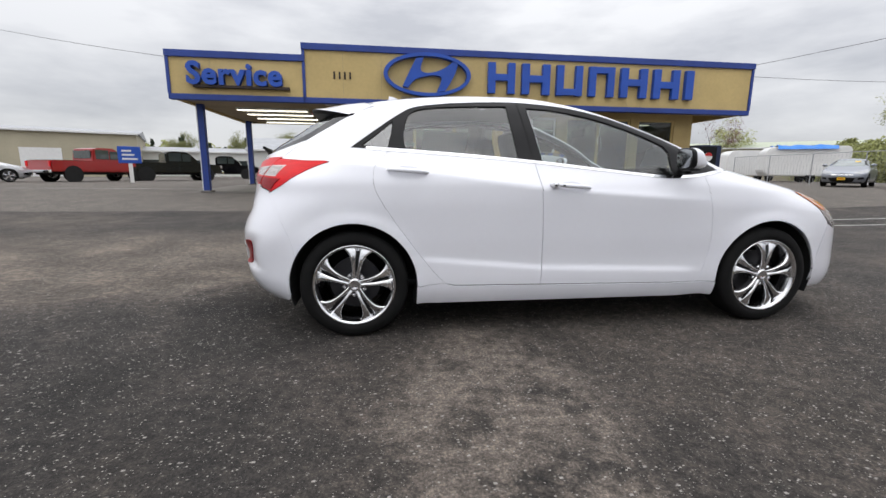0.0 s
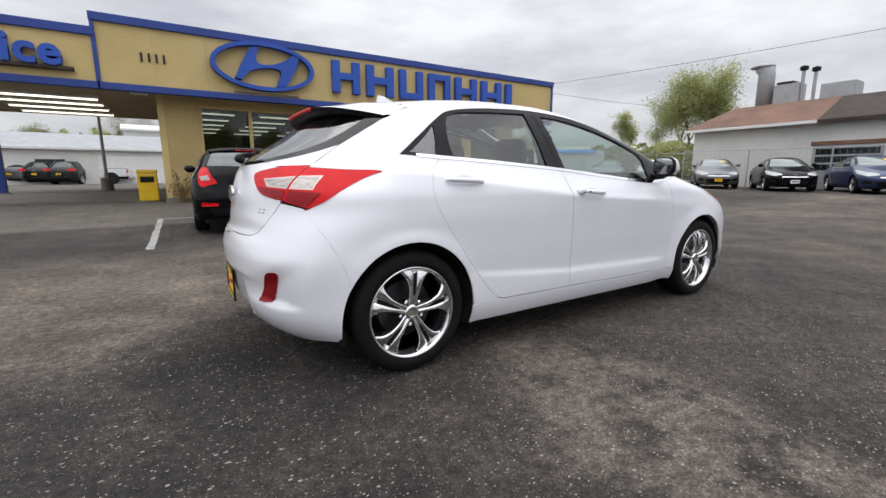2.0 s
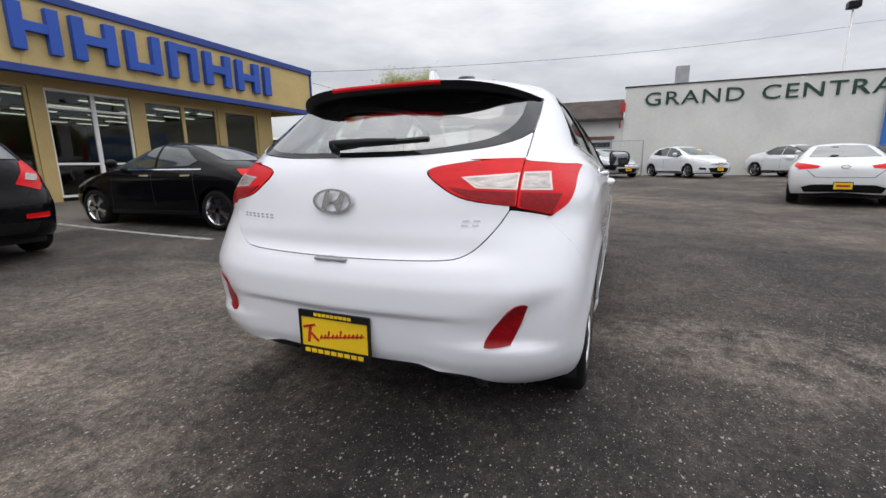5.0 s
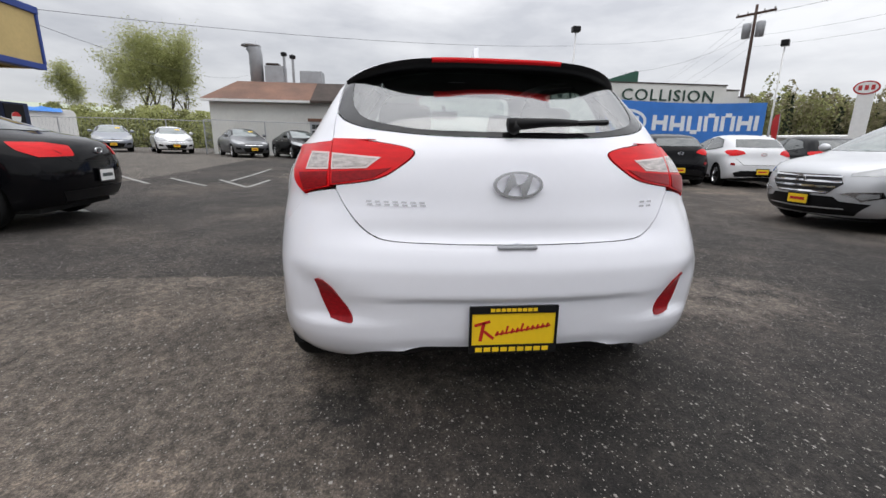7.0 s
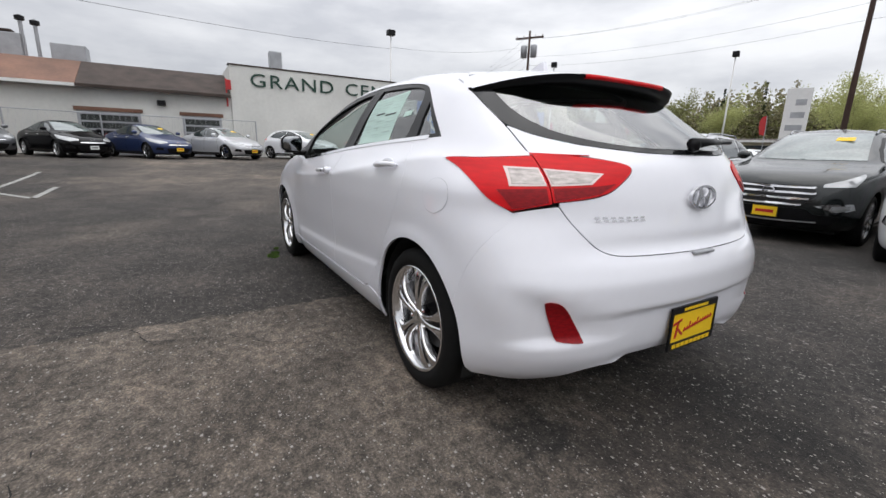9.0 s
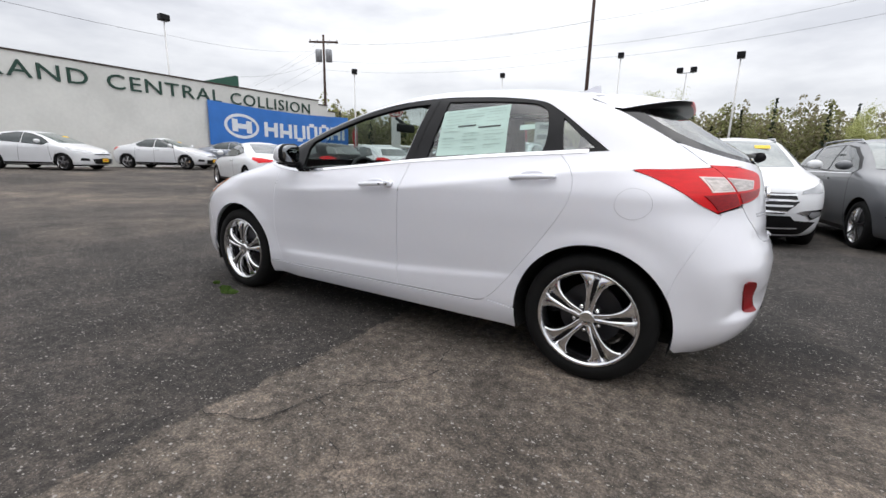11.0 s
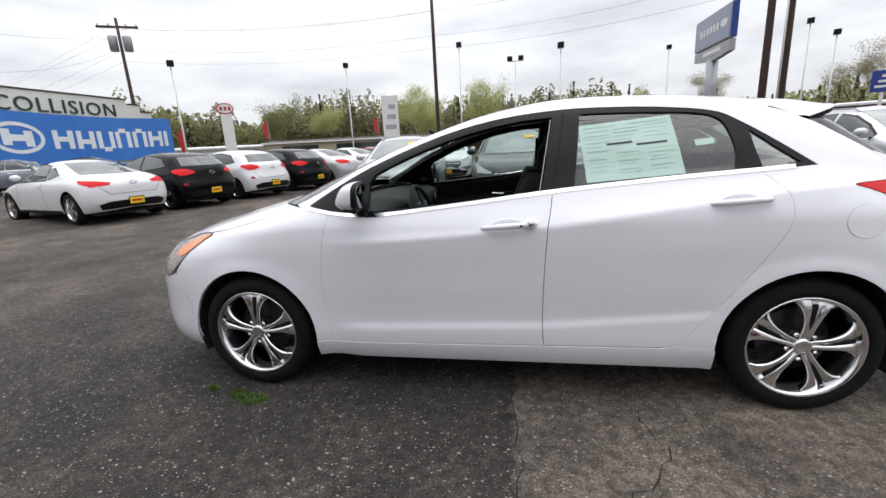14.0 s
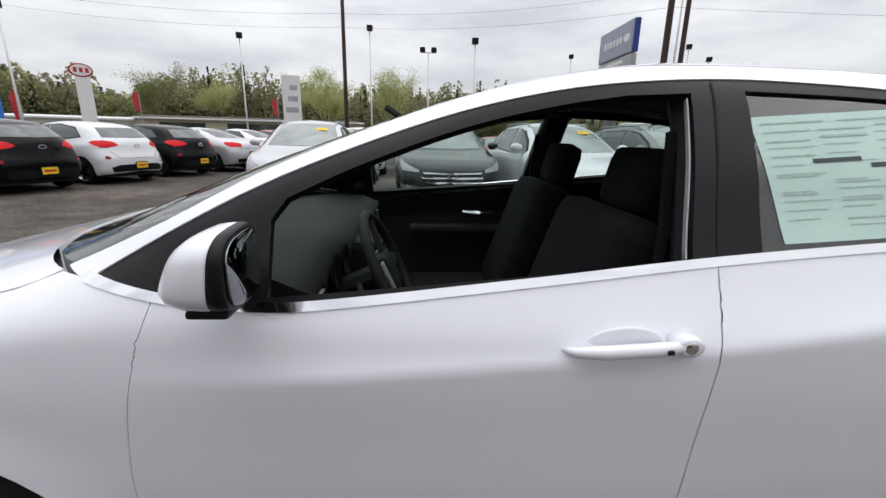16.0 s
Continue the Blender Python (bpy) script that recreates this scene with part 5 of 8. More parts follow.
make_ground()
ground_sheet("canopy_slab", [(-7.9, 12.9), (-2.55, 12.9), (-2.55, 18.2), (-7.9, 18.2)], CONCRETE, .02, "pale concrete slab under the canopy", "concrete slab", cell=2.0)
for a, b in (((9.4, 8.1), (7.6, 6.4)), ((9.2, 6.68), (7.3, 4.95)), ((9.06, 5.33), (7.06, 3.94)), ((7.06, 3.94), (9.1, 4.0)), ((7.0, 9.2), (3.2, 4.9)),
             ((-2.66, 4.2), (-2.62, 8.1)), ((-2.62, 8.1), (-.6, 8.15)), ((1.0, 8.2), (1.0, 4.4)), ((8.6, 4.9), (12.8, 5.0)), ((-7.9, 12.75), (-2.7, 12.7)), ((-16, 14.6), (-8.2, 14.4))):
    ground_sheet("parking_line", ragged(strip(a, b, .10), .12, .008, int(a[0] * 10)), LINE_PAINT, .009, "worn white parking line on asphalt", "parking line")


def crack(pts, seed):
    rnd = random.Random(seed)
    line = [(p[0] + rnd.uniform(-.02, .02), p[1] + rnd.uniform(-.02, .02)) for p in dense(pts, .06)]
    left = [(x - rnd.uniform(.001, .007), y + rnd.uniform(.001, .005)) for x, y in line]
    ground_sheet("crack", line + left[::-1], UNDERSIDE, .0065, "dark crack in the asphalt", "crack")


crack([(-.62, .95), (-.70, 1.25), (-.42, 1.55), (-.30, 1.95), (-.06, 2.02)], 1)
crack([(-.05, .75), (-.10, 1.3), (-.06, 1.7)], 2)
crack([(-.3, 1.6), (-1.1, 2.2), (-2.0, 2.3)], 5)


def moss_tuft(x, y, r, seed):
    rnd = random.Random(seed)
    bm = bmesh.new()
    for _ in range(260):
        a, d = rnd.uniform(0, 6.3), r * math.sqrt(rnd.random())
        px, py, h, w = x + d * math.cos(a) * 1.5, y + d * math.sin(a), rnd.uniform(.006, .022), rnd.uniform(.004, .009)
        t = rnd.uniform(0, 6.3)
        bm.faces.new([bm.verts.new(q) for q in ((px - w * math.cos(t), py - w * math.sin(t), .001), (px + w * math.cos(t), py + w * math.sin(t), .001), (px + rnd.uniform(-.01, .01), py + rnd.uniform(-.01, .01), h))])
    tagged(part("moss", bm, MOSS), "green moss growing in the asphalt", "moss", kind="stuff")


moss_tuft(1.30, 1.02, .05, 1), moss_tuft(1.42, .98, .035, 2), moss_tuft(1.60, .94, .02, 3)


# ---------------------------------------------------------------- dealership with its canopy
def sign_bars(parent, x, z, y, h, w, holes, mat):
    """One sign character as plain upright bars with a tie bar: no lettering."""
    st = w * .27
    bm = bmesh.new()
    add_box(bm, (x, y - .16, z), (x + st, y, z + h), .012)
    add_box(bm, (x + w - st, y - .16, z), (x + w, y, z + h), .012)
    add_box(bm, (x + st - .01, y - .155, z + h * holes), (x + w - st + .01, y, z + h * holes + st * .85), .01)
    return part("sign_character", bm, BLUE_SIGN, parent)


def dealership():
    b = thing("dealership_building", "tan stucco showroom with cream fascia and blue trim", "building", pose(0, 0, 0), kind="structure")
    Y0, YW, XL, XS, XR, ZB = 11.4, 12.1, -7.7, -3.68, 12.1, 3.22
    for nm, x0, x1, zt in (("service_fascia", XL, XS - .003, 4.58), ("main_fascia", XS, XR, 4.94)):
        f = part(nm, box((x0, Y0, ZB), (x1, Y0 + .18, zt - .02), .01), CREAM, b, "cream fascia panel")
        part("top_trim", box((x0 - .05, Y0 - .07, zt - .20), (x1 + .05, Y0 + .25, zt), .012), BLUE_TRIM, f, "blue metal coping")
        part("bottom_trim", box((x0 - .03, Y0 - .04, ZB - .08), (x1 + .03, Y0 + .20, ZB + .09), .01), BLUE_TRIM, f, "blue metal edge")
        part("end_trim", box((x0 - .04, Y0 - .05, ZB + .092), (x0 + .05, Y0 + .22, zt - .205), .008), BLUE_TRIM, f)
        for k in range(1, int((x1 - x0) / 1.22)):
            part("panel_joint", box((x0 + k * 1.22 - .003, Y0 - .003, ZB + .1), (x0 + k * 1.22 + .003, Y0, zt - .21)), SOFFIT, f)
    part("end_trim", box((XR - .05, Y0 - .05, ZB + .092), (XR + .04, Y0 + .22, 4.735), .008), BLUE_TRIM, b)
    part("side_fascia", box((XR - .16, Y0 + .26, ZB - .05), (XR, 24, 4.70), .01), CREAM, b)
    part("side_fascia", box((XL, Y0 + .26, ZB - .05), (XL + .16, 18.2, 4.35), .01), CREAM, b)
    part("rear_fascia", box((XL, 18.21, ZB - .05), (-2.52, 18.4, 4.35), .01), CREAM, b)
    part("soffit", box((-2.45, Y0 + .21, ZB + .0), (XR - .17, YW + .2, ZB + .12)), SOFFIT, b, "brown soffit boards")
    part("soffit", box((XL + .17, Y0 + .21, ZB + .0), (-2.47, 18.2, ZB + .12)), SOFFIT, b, "brown canopy soffit")
    part("roof_deck", box((XL, Y0 + .2, 4.05), (XR - .2, 24, 4.2)), ROOF_DARK, b)
    # showroom front
    wz = ZB - .003
    def wall(x0, x1, z0, z1, mat=TAN_WALL, nm="wall"):
        return part(nm, box((x0, YW, z0), (x1, YW + .25, z1)), mat, b)
    wall(-2.5, -1.5, -.3, wz)
    wall(-1.5, 2.75, 2.98, wz), wall(-1.5, 2.75, -.3, .42)
    wall(2.75, 3.06, -.3, wz), wall(3.06, 5.05, 2.98, wz)
    wall(5.05, 5.45, -.3, wz), wall(5.45, 7.95, 2.98, wz), wall(5.45, 7.95, -.3, .42), wall(7.95, 8.26, -.3, wz), wall(8.26, 9.72, 2.98, wz), wall(8.26, 9.72, -.3, .42), wall(9.72, 10.45, -.3, wz)
    part("side_wall", box((10.2, YW + .26, -.3), (10.45, 24, wz)), TAN_WALL, b)
    part("side_wall", box((-2.5, YW + .26, -.3), (-2.25, 24, wz)), TAN_WALL, b)
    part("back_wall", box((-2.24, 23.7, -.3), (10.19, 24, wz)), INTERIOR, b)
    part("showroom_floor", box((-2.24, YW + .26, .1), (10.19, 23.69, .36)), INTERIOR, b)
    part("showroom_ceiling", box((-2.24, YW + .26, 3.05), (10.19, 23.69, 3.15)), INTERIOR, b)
    for k, x in enumerate((-1.0, 1.0, 3.0, 5.2, 7.4, 9.0)):
        for j, y in enumerate((13.6, 15.4, 17.2, 19.0, 21.0)):
            f = part("ceiling_fitting", box((x - .62, y - .09, 2.97), (x + .62, y + .09, 3.045), .01), WHITE_PLAIN, b, "lit showroom ceiling fitting")
            for dy in (-.045, .045):
                part("light_tube", tube([(x - .6, y + dy, 2.955), (x + .6, y + dy, 2.955)], .018, 6), SHOW_LIGHT, f, "lit fluorescent tube")
    part("corner_trim", box((-2.53, YW - .03, .2), (-2.36, YW - .003, wz), .008), CREAM, b)
    part("base_course", box((-2.56, YW - .14, -.2), (-1.5, YW - .003, .34), .02), CONCRETE, b)
    # glazing
    def glazed(x0, x1, z0, z1, nm, mullions, rails, frame_mat):
        w = new(nm)
        w.parent = b
        for xa, xb in ((x0, x0 + .06), (x1 - .06, x1)):
            part("window_frame", box((xa, YW + .06, z0), (xb, YW + .16, z1), .006), frame_mat, w)
        for za, zb in ((z0, z0 + .06), (z1 - .06, z1)):
            part("window_frame", box((x0 + .061, YW + .06, za), (x1 - .061, YW + .16, zb), .006), frame_mat, w)
        for m in mullions:
            part("mullion", box((m - .05, YW + .055, z0 + .061), (m + .05, YW + .165, z1 - .061), .006), frame_mat, w)
        for r in rails:
            part("rail", box((x0 + .061, YW + .07, r - .03), (x1 - .061, YW + .15, r + .03), .006), frame_mat, w)
        pane = part("pane", box((x0 + .05, YW + .10, z0 + .05), (x1 - .05, YW + .112, z1 - .05)), SHOP_GLASS, w, "dark reflecting pane")
        pane.visible_shadow = False
    glazed(-1.5, 2.75, .42, 2.98, "window_1", (-.12, 1.29), (), CREAM)
    glazed(3.06, 5.05, .30, 2.98, "shop_door", (4.13,), (2.53, 1.15), WHITE_PLAIN)
    glazed(5.45, 7.95, .42, 2.98, "window_2", (6.7,), (), CREAM)
    glazed(8.26, 9.72, .42, 2.98, "window_3", (), (), CREAM)
    part("window_poster", box((2.30, YW + .125, .62), (2.62, YW + .13, 1.25)), PAPER, b, "pale poster inside the window")
    # canopy posts and tubes
    for x, y in ((-7.42, 12.9), (-7.35, 17.9)):
        g = ground_z(x, y)
        p = part("canopy_post", box((x - .10, y - .10, g - .1), (x + .10, y + .10, ZB - .005), .008), BLUE_TRIM, b, "square blue canopy post")
        part("post_guard", box((x - .13, y - .105, g - .1), (x - .101, y + .105, ZB - .01), .004), WHITE_PLAIN, p, "white rain pipe")
        part("post_foot", box((x - .17, y - .17, g - .05), (x + .17, y + .17, g + .06), .01), CONCRETE, p)
    for y in (13.5, 14.7, 16.0, 17.4):
        f = part("tube_fitting", box((-6.45, y - .10, ZB - .07), (-3.95, y + .10, ZB - .002), .01), WHITE_PLAIN, b, "long ceiling tube fitting")
        for dy in (-.05, .05):
            part("light_tube", tube([(-6.42, y + dy, ZB - .088), (-3.98, y + dy, ZB - .088)], .016, 8), TUBE_LIGHT, f, "lit fluorescent tube")
    part("soffit_lamp", box((-3.1, 11.75, ZB - .09), (-2.7, 11.9, ZB - .003), .02), WHITE_PLAIN, b)
    # signs on the fascia
    s = text_part("service_sign", "Service", .90, .16, BLUE_SIGN, b, pose(-7.12, Y0 - .12, 3.60, 90, 0, 0), "raised blue lettering reading Service", 1.07, .030)
    part("sign_rail", box((-6.95, Y0 - .16, 3.49), (-4.12, Y0 - .003, 3.57), .006), ROOF_DARK, b)
    for k in range(4):
        part("number_bar", box((-2.76 + .165 * k, Y0 - .03, 3.90), (-2.76 + .165 * k + .055, Y0 - .003, 4.12), .006), ROOF_DARK, b)
    m = pose(.25, Y0 - .02, 4.10, 90, 0, 0)
    ring = [(1.42 * math.cos(2 * math.pi * i / 64), .67 * math.sin(2 * math.pi * i / 64)) for i in range(64)]
    oval = part("oval_emblem", prism(ring, .20, m, [[(x * .91, y * .84) for x, y in ring]]), BLUE_SIGN, b, "large raised blue oval emblem")
    slash = [(-.277, .80), (-.092, .86)] + spline([(-.092, .86), (-.17, .306), (-.08, .10), (.149, .135), (.362, .31), (.539, .57)]) + [(.60, .70), (.734, .63)] + \
        spline([(.734, .63), (.645, .01), (.433, -.78)]) + spline([(.22, -.86), (.326, -.28), (.29, -.07), (.078, -.03), (-.277, -.23), (-.47, -.66)]) + spline([(-.60, -.60), (-.454, .06), (-.277, .80)])[:-1]
    slash = [q for i, q in enumerate(slash) if i == 0 or math.hypot(q[0] - slash[i - 1][0], q[1] - slash[i - 1][1]) > 1e-4]
    part("emblem_slash", prism([(x * 1.36, y * .62) for x, y in slash], .17, m), BLUE_SIGN, oval)
    part("emblem_shelf", box((-.6, Y0 - .08, 3.36), (1.2, Y0 - .003, 3.42), .006), SOFFIT, b)
    x = 2.27
    for w, h in ((.92, .42), (.98, .40), (.92, .02), (.92, .78), (.98, .40), (.98, .36)):
        sign_bars(b, x, 3.60, Y0 - .003, .98, w, h, BLUE_SIGN)
        x += w + .24
    part("sign_character", box((x, Y0 - .163, 3.60), (x + .30, Y0 - .003, 4.58), .012), BLUE_SIGN, b)
    return b


dealership()


def yellow_bin():
    t = thing("litter_bin", "yellow plastic bin beside the showroom wall", "bin", pose(-2.98, 13.1, ground_z(-2.98, 13.1)))
    part("bin_body", box((-.26, -.25, 0), (.24, .25, .80), .03), YELLOW, t)
    part("bin_lid", box((-.27, -.26, .805), (.25, .26, .92), .05), YELLOW, t)
    part("bin_flap", box((-.18, -.268, .55), (.16, -.255, .72), .005), BLACK_TRIM, t)


def vending():
    t = thing("vending_machine", "tall dark drinks vending machine by the wall", "vending machine", pose(10.9, 11.95, ground_z(10.9, 12)))
    part("cabinet", box((-.45, -.4, 0), (.45, .4, 1.85), .02), BLUE_NIGHT, t)
    part("front_panel", box((-.43, -.425, .35), (.25, -.402, 1.80), .008), BLACK_TRIM, t)
    bm = bmesh.new()
    disc = [(.16 * math.cos(i * math.pi / 16), .16 * math.sin(i * math.pi / 16)) for i in range(32)]
    add_prism(bm, disc, .006, pose(-.08, -.426, 1.42, 90, 0, 0))
    em = part("round_emblem", bm, WHITE_PLAIN, t)
    part("emblem_half", prism([p for p in disc if p[1] > .03], .005, pose(-.08, -.4325, 1.42, 90, 0, 0)), RED_PAINT, em)


yellow_bin(), vending()


def dry_weeds(x, y, n, h, seed):
    """Thin dry stems growing at the foot of a wall."""
    rnd = random.Random(seed)
    bm = bmesh.new()
    z = ground_z(x, y)
    for _ in range(n):
        px, py, hh = x + rnd.gauss(0, .16), y - abs(rnd.gauss(0, .06)), h * rnd.uniform(.35, 1.0)
        lx, ly = rnd.gauss(0, .16), -abs(rnd.gauss(0, .08))
        add_tube(bm, [(px, py, z - .02), (px + lx * .4, py + ly * .4, z + hh * .55), (px + lx, py + ly, z + hh)], [.006, .005, .002], 3)
        for _ in range(5):
            t = rnd.uniform(.4, 1)
            c = Vector((px + lx * t + rnd.gauss(0, .03), py + ly * t + rnd.gauss(0, .03), z + hh * t))
            w = rnd.uniform(.012, .03)
            bm.faces.new([bm.verts.new(c + Vector(q)) for q in ((-w, 0, 0), (0, -w * .5, w), (w, 0, .01), (0, w * .4, -w))])
    tagged(part("dry_weeds", bm, DRY_STEM), "dry brown weeds at the foot of the showroom wall", "weeds", kind="stuff")


dry_weeds(-2.05, 11.93, 46, .95, 3)


# ---------------------------------------------------------------- workshops across the lot
def collision_shop():
    b = thing("collision_workshop", "white block workshop with dark green lettering", "building", pose(0, 0, 0), kind="structure")
    X = 23.5
    part("wall", box((X, -20.6, -.5), (X + .4, -.95, 5.02)), WHITE_WALL, b, "white painted block wall")
    part("wall", box((X, -21.5, -.5), (X + .4, -20.603, 4.75)), WHITE_WALL, b)
    part("wall", box((X, -22.3, -.5), (X + .4, -21.503, 4.35)), WHITE_WALL, b)
    part("side_wall", box((X + .41, -1.35, -.5), (X + 14, -.95, 5.0)), WHITE_WALL, b)
    part("side_wall", box((X + .41, -22.3, -.5), (X + 14, -21.9, 4.3)), WHITE_WALL, b)
    part("roof_deck", box((X + .41, -21.89, 4.0), (X + 14, -1.36, 4.2)), ROOF_DARK, b)
    for y0, y1, z in ((-20.65, -.9, 5.02), (-21.5, -20.66, 4.75), (-22.35, -21.51, 4.35)):
        part("coping", box((X - .05, y0, z + .001), (X + .46, y1, z + .07), .01), ROOF_DARK, b, "dark metal coping")
    put = Matrix(((0, 0, -1, X - .035), (-1, 0, 0, 0), (0, 1, 0, 0), (0, 0, 0, 1)))
    for word, y, w in (("GRAND", -1.95, 4.55), ("CENTRAL", -7.25, 5.75), ("COLLISION", -13.6, 6.15)):
        ob = text_part("wall_lettering", word, 1.0, .05, GREEN_LETTER, b, Matrix.Identity(4), "dark green raised capital lettering", 1.12)
        xs = [v.co.x for v in ob.data.vertices]
        k = w / (max(xs) - min(xs))
        ob.data.transform(put @ Matrix.Translation((-y, 4.02, 0)) @ Matrix.Diagonal((k, .98, 1, 1)) @ Matrix.Translation((-min(xs), 0, 0)))
    gable = part("green_gable", prism([(-12.6, 4.3), (-16.0, 4.3), (-16.0, 6.15), (-15.8, 6.2), (-12.6, 5.2)], .3, Matrix(((0, 0, 1, X + 2.6), (1, 0, 0, 0), (0, 1, 0, 0), (0, 0, 0, 1)))), GREEN_PAINT, b, "green metal gable")
    part("roof_vent", box((X + 3.4, -4.35, 4.2), (X + 4.1, -3.65, 6.6), .05), GREY_METAL, b)
    # low workshop with the brown and dark roofs
    c = thing("low_workshop", "low white workshop with brown metal roof", "building", pose(0, 0, 0), kind="structure")
    part("wall", box((X + .1, -.94, -.5), (X + .45, 11.2, 3.5)), WHITE_WALL, c, "white painted block wall")
    part("side_wall", box((X + .46, 10.85, -.5), (X + 9, 11.2, 3.5)), WHITE_WALL, c)
    for y0, y1, mat, e0, e1 in ((5.45, 11.5, ROOF_BROWN, 0, 1.2), (-.90, 5.44, ROOF_DARK, 0, 0)):
        bm = bmesh.new()
        x0, x1, z0, z1 = X - .35, X + 2.4, 3.46, 4.75
        top = [bm.verts.new(p) for p in ((x0, y0, z0), (x0, y1, z0), (x1, y1 - e1, z1), (x1, y0, z1), (x1 + 6, y0, z1 + .15), (x1 + 6, y1 - e1, z1 + .15))]
        bm.faces.new((top[0], top[1], top[2], top[3])[::-1])
        bm.faces.new((top[3], top[2], top[5], top[4])[::-1])
        low = [bm.verts.new((v.co.x, v.co.y, v.co.z - .12)) for v in top]
        bm.faces.new((low[0], low[1], low[2], low[3]))
        bm.faces.new((top[0], top[1], low[1], low[0]))
        bm.faces.new((top[1], top[2], low[2], low[1]))
        bm.faces.new((top[0], top[3], low[3], low[0]))
        if e1:
            bm.faces.new((top[1], bm.verts.new((x1 + 6, y1, z0)), top[5], top[2]))
        bmesh.ops.recalc_face_normals(bm, faces=bm.faces)
        r = part("roof", bm, mat, c, "brown metal roof" if mat is ROOF_BROWN else "dark shingle roof")
        part("gutter", box((X - .42, y0, 3.30), (X - .355, y1, 3.44), .01), WHITE_PLAIN if mat is ROOF_BROWN else ROOF_DARK, r)
    for y0, y1 in ((3.15, 5.6), (-.40, 1.4)):
        d = part("roller_door", box((X + .07, y0, .0), (X + .097, y1, 2.3), .004), GREY_METAL, c, "grey workshop door under a brown lintel")
        part("lintel", box((X + .03, y0 - .1, 2.305), (X + .098, y1 + .1, 2.48), .006), ROOF_BROWN, d)
        for k in range(3):
            part("door_window", box((X + .055, y0 + .12, 1.15 + .36 * k), (X + .069, y1 - .12, 1.42 + .36 * k), .004), SHOP_GLASS if k else BLACK_TRIM, d)
    part("wall_lamp", box((X - .12, 2.05, 2.72), (X + .097, 2.42, 2.98), .03), BLACK_TRIM, c, "dark wall lamp")
    part("downpipe", tube([(X - .02, -.75, 4.3), (X - .02, -.75, 2.9)], .045, 8), RED_PAINT, c, "red downpipe")
    part("alarm_box", box((X - .12, -.98, 3.75), (X - .003, -.72, 4.25), .02), RED_PAINT, c)
    # roof plant
    part("duct", tube([(28, 9.7, 4.6), (28, 9.7, 6.7), (28, 9.75, 7.0), (27.9, 9.95, 7.25)], [.42, .42, .44, .42], 16), GREY_METAL, c, "tall grey exhaust duct", True)
    part("duct_cap", lathe([(.30, 0), (.62, .08), (.60, .16), (.20, .34), (.02, .38)], 20, pose(28, 9.95, 7.1)), GREY_METAL, c, "", True)
    part("roof_unit", box((27.6, 7.9, 4.6), (28.6, 9.1, 6.0), .04), GREY_METAL, c)
    part("roof_unit", box((27.6, 8.2, 6.02), (28.4, 9.0, 6.14), .02), ROOF_DARK, c)
    for y, z in ((7.85, 6.6), (7.3, 6.45)):
        part("flue", tube([(27.8, y, 4.6), (27.8, y, z)], .085, 10), GREY_METAL, c)
        part("flue_cap", lathe([(.02, .3), (.2, .22), (.2, .05), (.09, 0)], 12, pose(27.8, y, z)), BLACK_TRIM, c)
    part("roof_unit", box((26.8, 5.3, 4.7), (28.0, 6.7, 5.62), .05), GREY_METAL, c, "grey box cooler on the roof")


collision_shop()


def banner():
    t = thing("dealer_banner", "blue vinyl banner hung along a white wall", "banner", pose(23.38, 0, 0))
    nx, nz = 60, 12
    verts, faces = [], []

    def at(u, v):
        y = -12.05 - 11.5 * u
        top = 4.08 - .35 * math.sin(math.pi * u) * .5 + .0 * u
        bot = 1.55 - .10 * math.sin(math.pi * u)
        return (.02 * math.sin(u * 40) * (.3 + v) - .03 * math.sin(u * 13 + v * 2), y, bot + (top - bot) * v)
    for j in range(nz + 1):
        for i in range(nx + 1):
            verts.append(at(i / nx, j / nz))
    for j in range(nz):
        for i in range(nx):
            a = j * (nx + 1) + i
            faces.append((a, a + 1, a + nx + 2, a + nx + 1))
    solid("banner_sheet", mesh_of("banner_sheet", verts, faces, BANNER, True), t)

    def flat(name, us, vs):
        bm = bmesh.new()
        n = 10
        rows = [[bm.verts.new(Vector(at(us[0] + (us[1] - us[0]) * i / n, v)) + Vector((-.012, 0, 0))) for v in vs] for i in range(n + 1)]
        for a, b in zip(rows, rows[1:]):
            bm.faces.new((a[0], a[1], b[1], b[0]))
        part(name, bm, BANNER_WHITE, t)
    bm = bmesh.new()
    n = 40
    o, q = [], []
    for i in range(n):
        a = 2 * math.pi * i / n
        o.append(bm.verts.new(Vector(at(.185 + .105 * math.cos(a), .50 + .30 * math.sin(a))) + Vector((-.012, 0, 0))))
        q.append(bm.verts.new(Vector(at(.185 + .088 * math.cos(a), .50 + .23 * math.sin(a))) + Vector((-.012, 0, 0))))
    for i in range(n):
        bm.faces.new((o[i], o[(i + 1) % n], q[(i + 1) % n], q[i]))
    part("banner_ring", bm, BANNER_WHITE, t)
    flat("banner_bar", (.125, .160), (.36, .66)), flat("banner_bar", (.160, .212), (.44, .56)), flat("banner_bar", (.212, .245), (.34, .64))
    u = .325
    for w, tie in ((.088, .5), (.088, .45), (.088, .28), (.088, .70), (.088, .70), (.088, .5), (.026, None)):
        if tie is None:
            flat("banner_bar", (u, u + .026), (.30, .68))
        else:
            flat("banner_bar", (u, u + .024), (.30, .68)), flat("banner_bar", (u + w - .024, u + w), (.30, .68)), flat("banner_bar", (u + .024, u + w - .024), (tie - .05, tie + .05))
        u += w + .014


banner()


